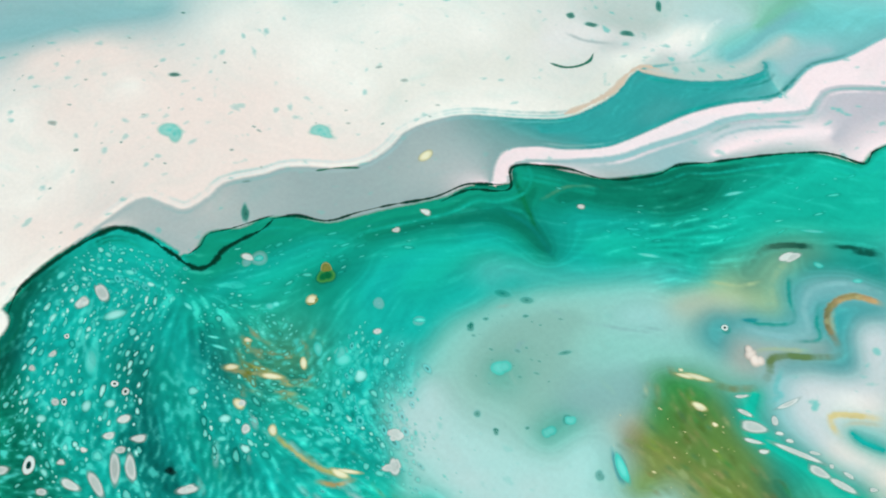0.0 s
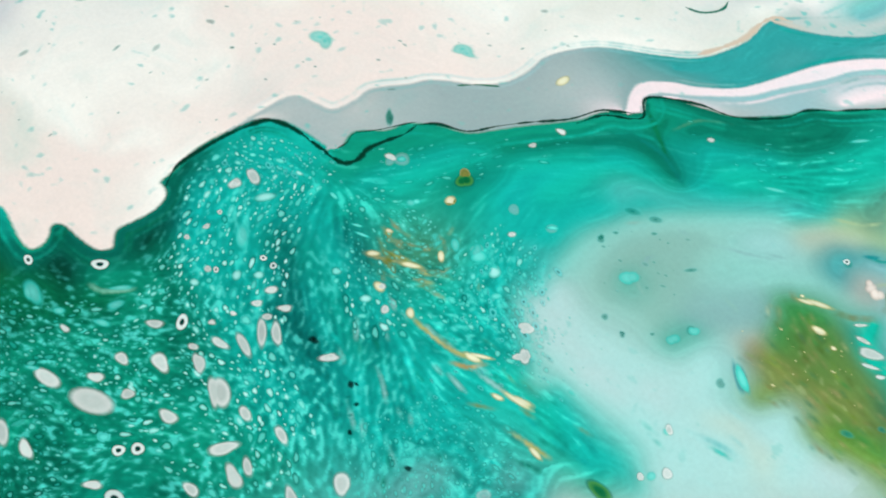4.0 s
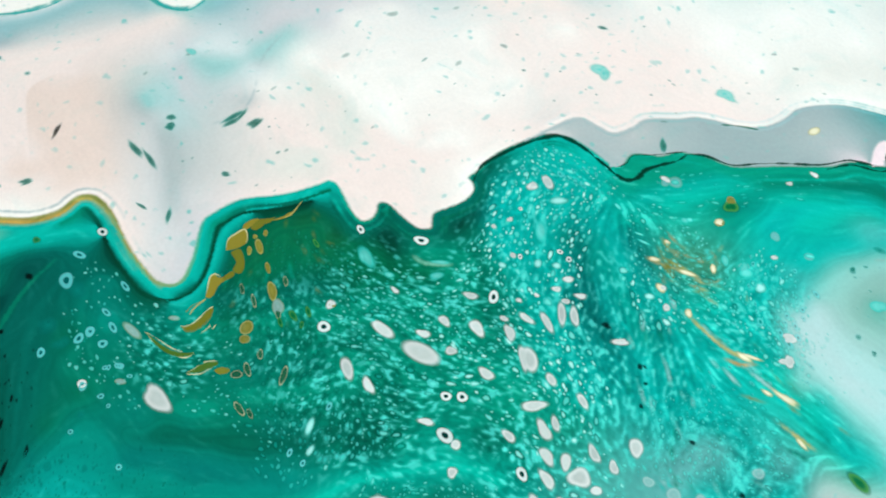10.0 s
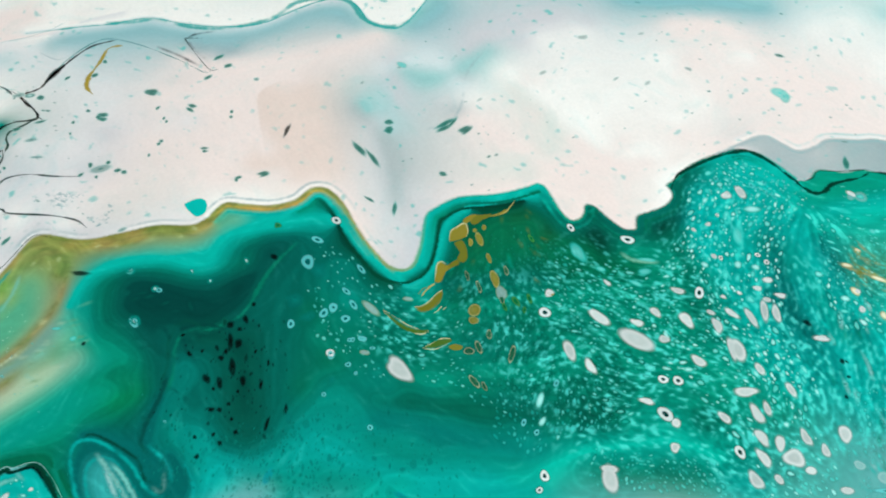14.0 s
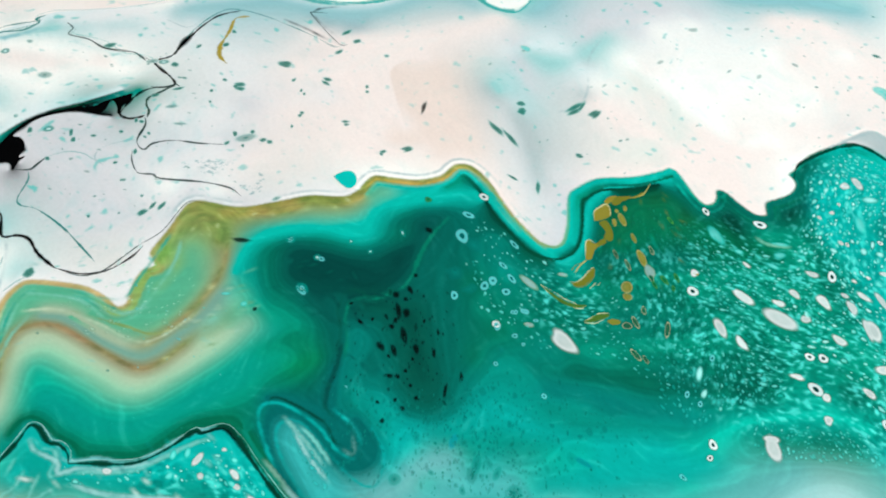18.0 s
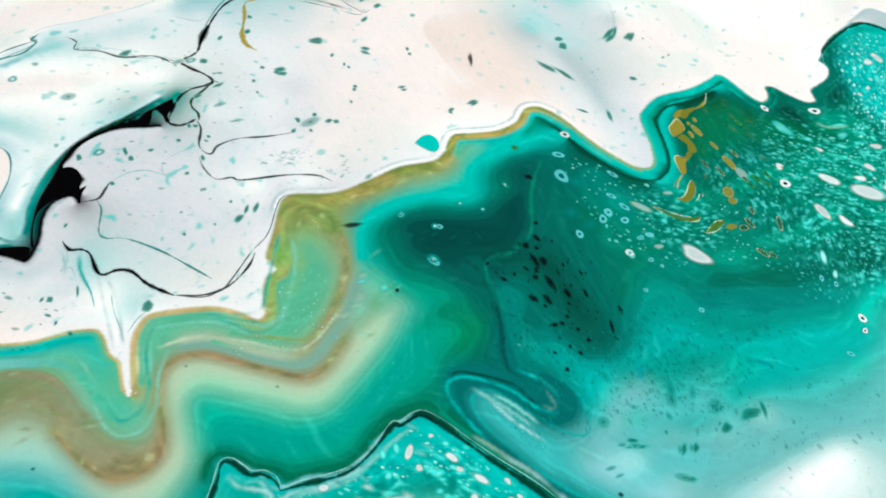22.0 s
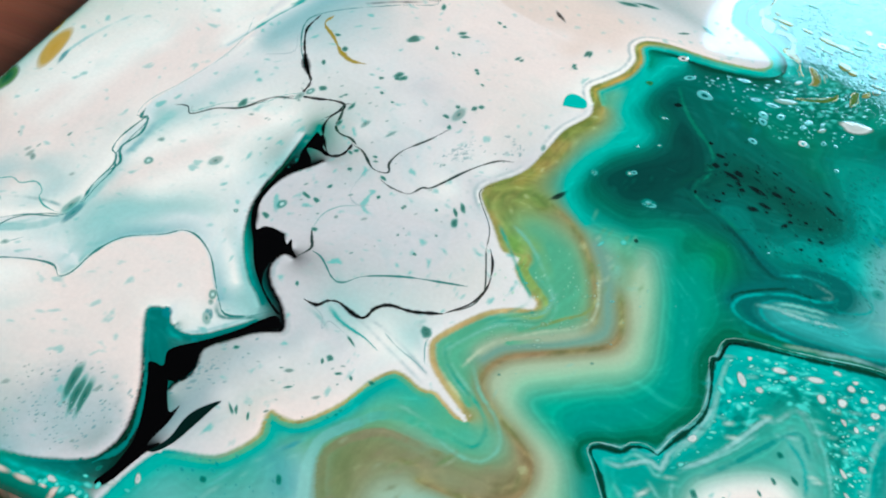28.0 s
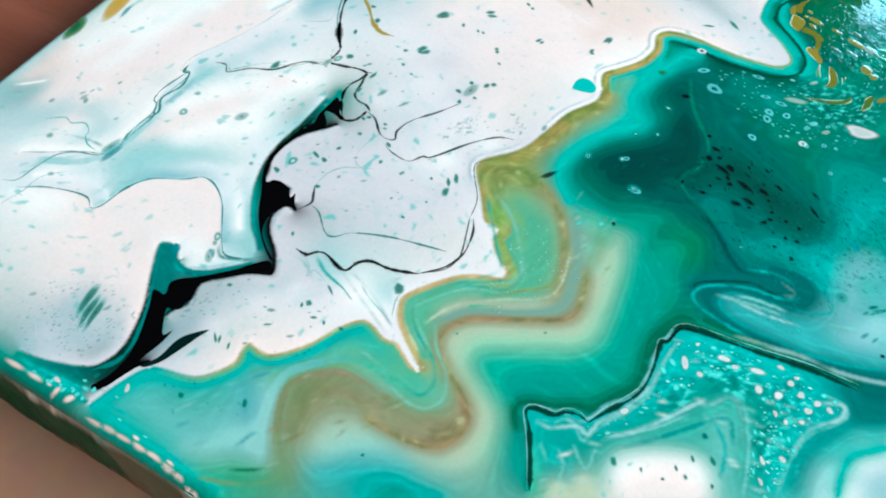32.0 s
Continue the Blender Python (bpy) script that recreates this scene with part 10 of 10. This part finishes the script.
lace([(232.5, 287.5), (249, 284.1), (269.6, 274.5), (287.9, 275.2), (307.8, 280.1), (316.9, 270.6), (308.2, 253.1), (292.2, 257.3), (272.3, 257.4), (261.3, 251.7), (246.4, 256.9), (238, 267.8)], 390, 0.68, 0.85, seed=7)
lace([(219.4, 252.3), (231.9, 264.7), (245.6, 273), (263.6, 265.6), (270.8, 255.3), (265, 246.7), (252.5, 238.7), (237.1, 237.5), (222.4, 241.6)], 360, 0.66, 0.6, seed=8)
lace([(205.4, 219.4), (203.5, 244.3), (221.8, 255.8), (241.6, 244.2), (259.2, 238.2), (263.5, 224.8), (249.7, 209.4), (236.1, 204.3)], 700, 0.5, 0.24, body="3cb8a0", seed=9)
lace([(214.7, 309), (214.7, 323.8), (228.4, 329.6), (239.2, 331.4), (245.9, 317.4), (239.3, 307.5), (231.2, 302.1)], 195, 0.54, 0.80, seed=10)
lace([(245.9, 213.7), (253.4, 229.7), (267.3, 225.7), (271.1, 210.5), (261.4, 203.1)], 180, 0.6, 0.38, seed=11)
lace([(247.8, 327), (249.8, 336.8), (268.5, 341.2), (281.6, 332.4), (285.5, 320.3), (277.9, 312), (262.5, 316.3)], 300, 0.58, 0.57, seed=12)
lace([(260.9, 313.9), (267.3, 323.5), (281.6, 323.4), (286.4, 316), (280.2, 306.8)], 180, 0.79, 0.92, seed=13)
lace([(276.3, 336.8), (280.1, 348.8), (288.5, 355), (301.2, 343.6), (316.8, 333.2), (306.1, 328.3), (288.4, 330.5)], 195, 0.58, 0.63, seed=14)
lace([(295.8, 292), (301.6, 310.9), (314.4, 319.3), (330.1, 312.6), (335, 296.8), (323.2, 275), (307.8, 280.1)], 630, 0.45, 0.48, seed=15)
lace([(275.8, 224.2), (295, 249.8), (304.1, 247.1), (283.7, 217.6)], 240, 0.50, 0.57, seed=16)
lace([(240.4, 344), (266.5, 383.2), (273.5, 383), (262.7, 345.9), (254.4, 333.4)], 50, 0.65, 0.5, long=(2.5,4), seed=17)
lace([(268.1, 272.3), (278.6, 287.8), (289.9, 283.3), (285.9, 267.3)], 90, 0.58, 0.92, seed=18)
lace([(180.2, 192.6), (195.3, 198.4), (217, 205.5), (232.7, 218.2), (244.9, 204.5), (231.7, 184.6), (217.2, 176.4), (200.8, 176.8)], 225, 0.58, 0.63, seed=19)
lace([(226.3, 221.9), (224.1, 249.4), (248, 245.2), (261, 226), (259.2, 209.9), (247.8, 202.9)], 300, 0.61, 0.52, seed=20)
lace([(246.5, 228), (259.9, 244.6), (275.1, 237.7), (269, 217.5)], 180, 0.61, 0.57, seed=21)
lace([(284.4, 412.4), (306.1, 430.8), (334.1, 470), (344, 469.8), (346, 450.7), (319.2, 418.1), (296.4, 402.8)], 45, 0.7, 0.5, long=(2.5,4.5), seed=22)
lace([(260.7, 322), (279.5, 336.2), (276.4, 353.2), (286.3, 354.6), (303.8, 334), (291.4, 325.6), (278.8, 317)], 135, 0.65, 0.80, seed=23)
swarm("b", (130.2, 130.6), (5, 3, 60), 70, 0.55, 60)
swarm("d", (118, 112), (26, 18, 60), 46, 0.6, 50)
swarm("d", (88, 125), (22, 12, 60), 30, 0.7, 50)
swarm("b", (82.5, 19), (14, 9, 11), 150, 0.42, 62)
swarm("b", (104, 40), (7, 3, 60), 60, 0.4, 40)
swarm("y", (350.6, 379.8), (13.4, 8.6, 49), 30, 0.5, 11)
# ---- table, and an unseen room added round it ----
table = tagged(new("table"), "red-brown wooden table with a plain planked top", "table")
for k in range(9):
    y0 = -1.0 + k * 0.25
    tagged(box_mesh("plank", (-0.9, y0 + 0.0012, -0.035), (1.3, y0 + 0.2488, 0.0), WOOD, table, 0.002))
for x in (-0.8, 1.2):
    for y in (-0.9, 1.15):
        box_mesh("leg", (x - 0.035, y - 0.035, -0.75), (x + 0.035, y + 0.035, -0.036), WOOD, table, 0.004)
sheet = tagged(box_mesh("paper_sheet", (-0.11, -0.42, 0.0003), (0.62, 0.028, 0.0010), KRAFT), "beige protective paper sheet lying on the table under the canvas", "paper")
# added shell, never in view: closes off the sky and darkens the reflections
for name, lo, hi in (("floor", (-2.6, -2.6, -0.80), (3.0, 3.0, -0.75)), ("unseen_ceiling", (-2.6, -2.6, 1.95), (3.0, 3.0, 2.0)),
                     ("unseen_wall_west", (-2.6, -2.6, -0.75), (-2.45, 3.0, 1.95)), ("unseen_wall_east", (2.85, -2.6, -0.75), (3.0, 3.0, 1.95)),
                     ("unseen_wall_south", (-2.45, -2.6, -0.75), (2.85, -2.45, 1.95)),
                     ("wall_north_low", (-2.45, 2.65, -0.75), (2.85, 2.8, 0.62)), ("wall_north_high", (-2.45, 2.65, 1.78), (2.85, 2.8, 1.95)),
                     ("wall_north_left", (-2.45, 2.65, 0.62), (0.16, 2.8, 1.78)), ("wall_north_right", (1.24, 2.65, 0.62), (2.85, 2.8, 1.78))):
    tagged(box_mesh(name, lo, hi, PLASTER), kind="structure")
win = tagged(new("window_1"), "white-framed window above the table", kind="structure")
for lo, hi in (((0.16, 2.68, 0.62), (0.21, 2.74, 1.78)), ((1.19, 2.68, 0.62), (1.24, 2.74, 1.78)), ((0.21, 2.68, 0.62), (1.19, 2.74, 0.67)), ((0.21, 2.68, 1.73), (1.19, 2.74, 1.78))):
    box_mesh("window_frame", lo, hi, FRAME_WHITE, win, 0.004)
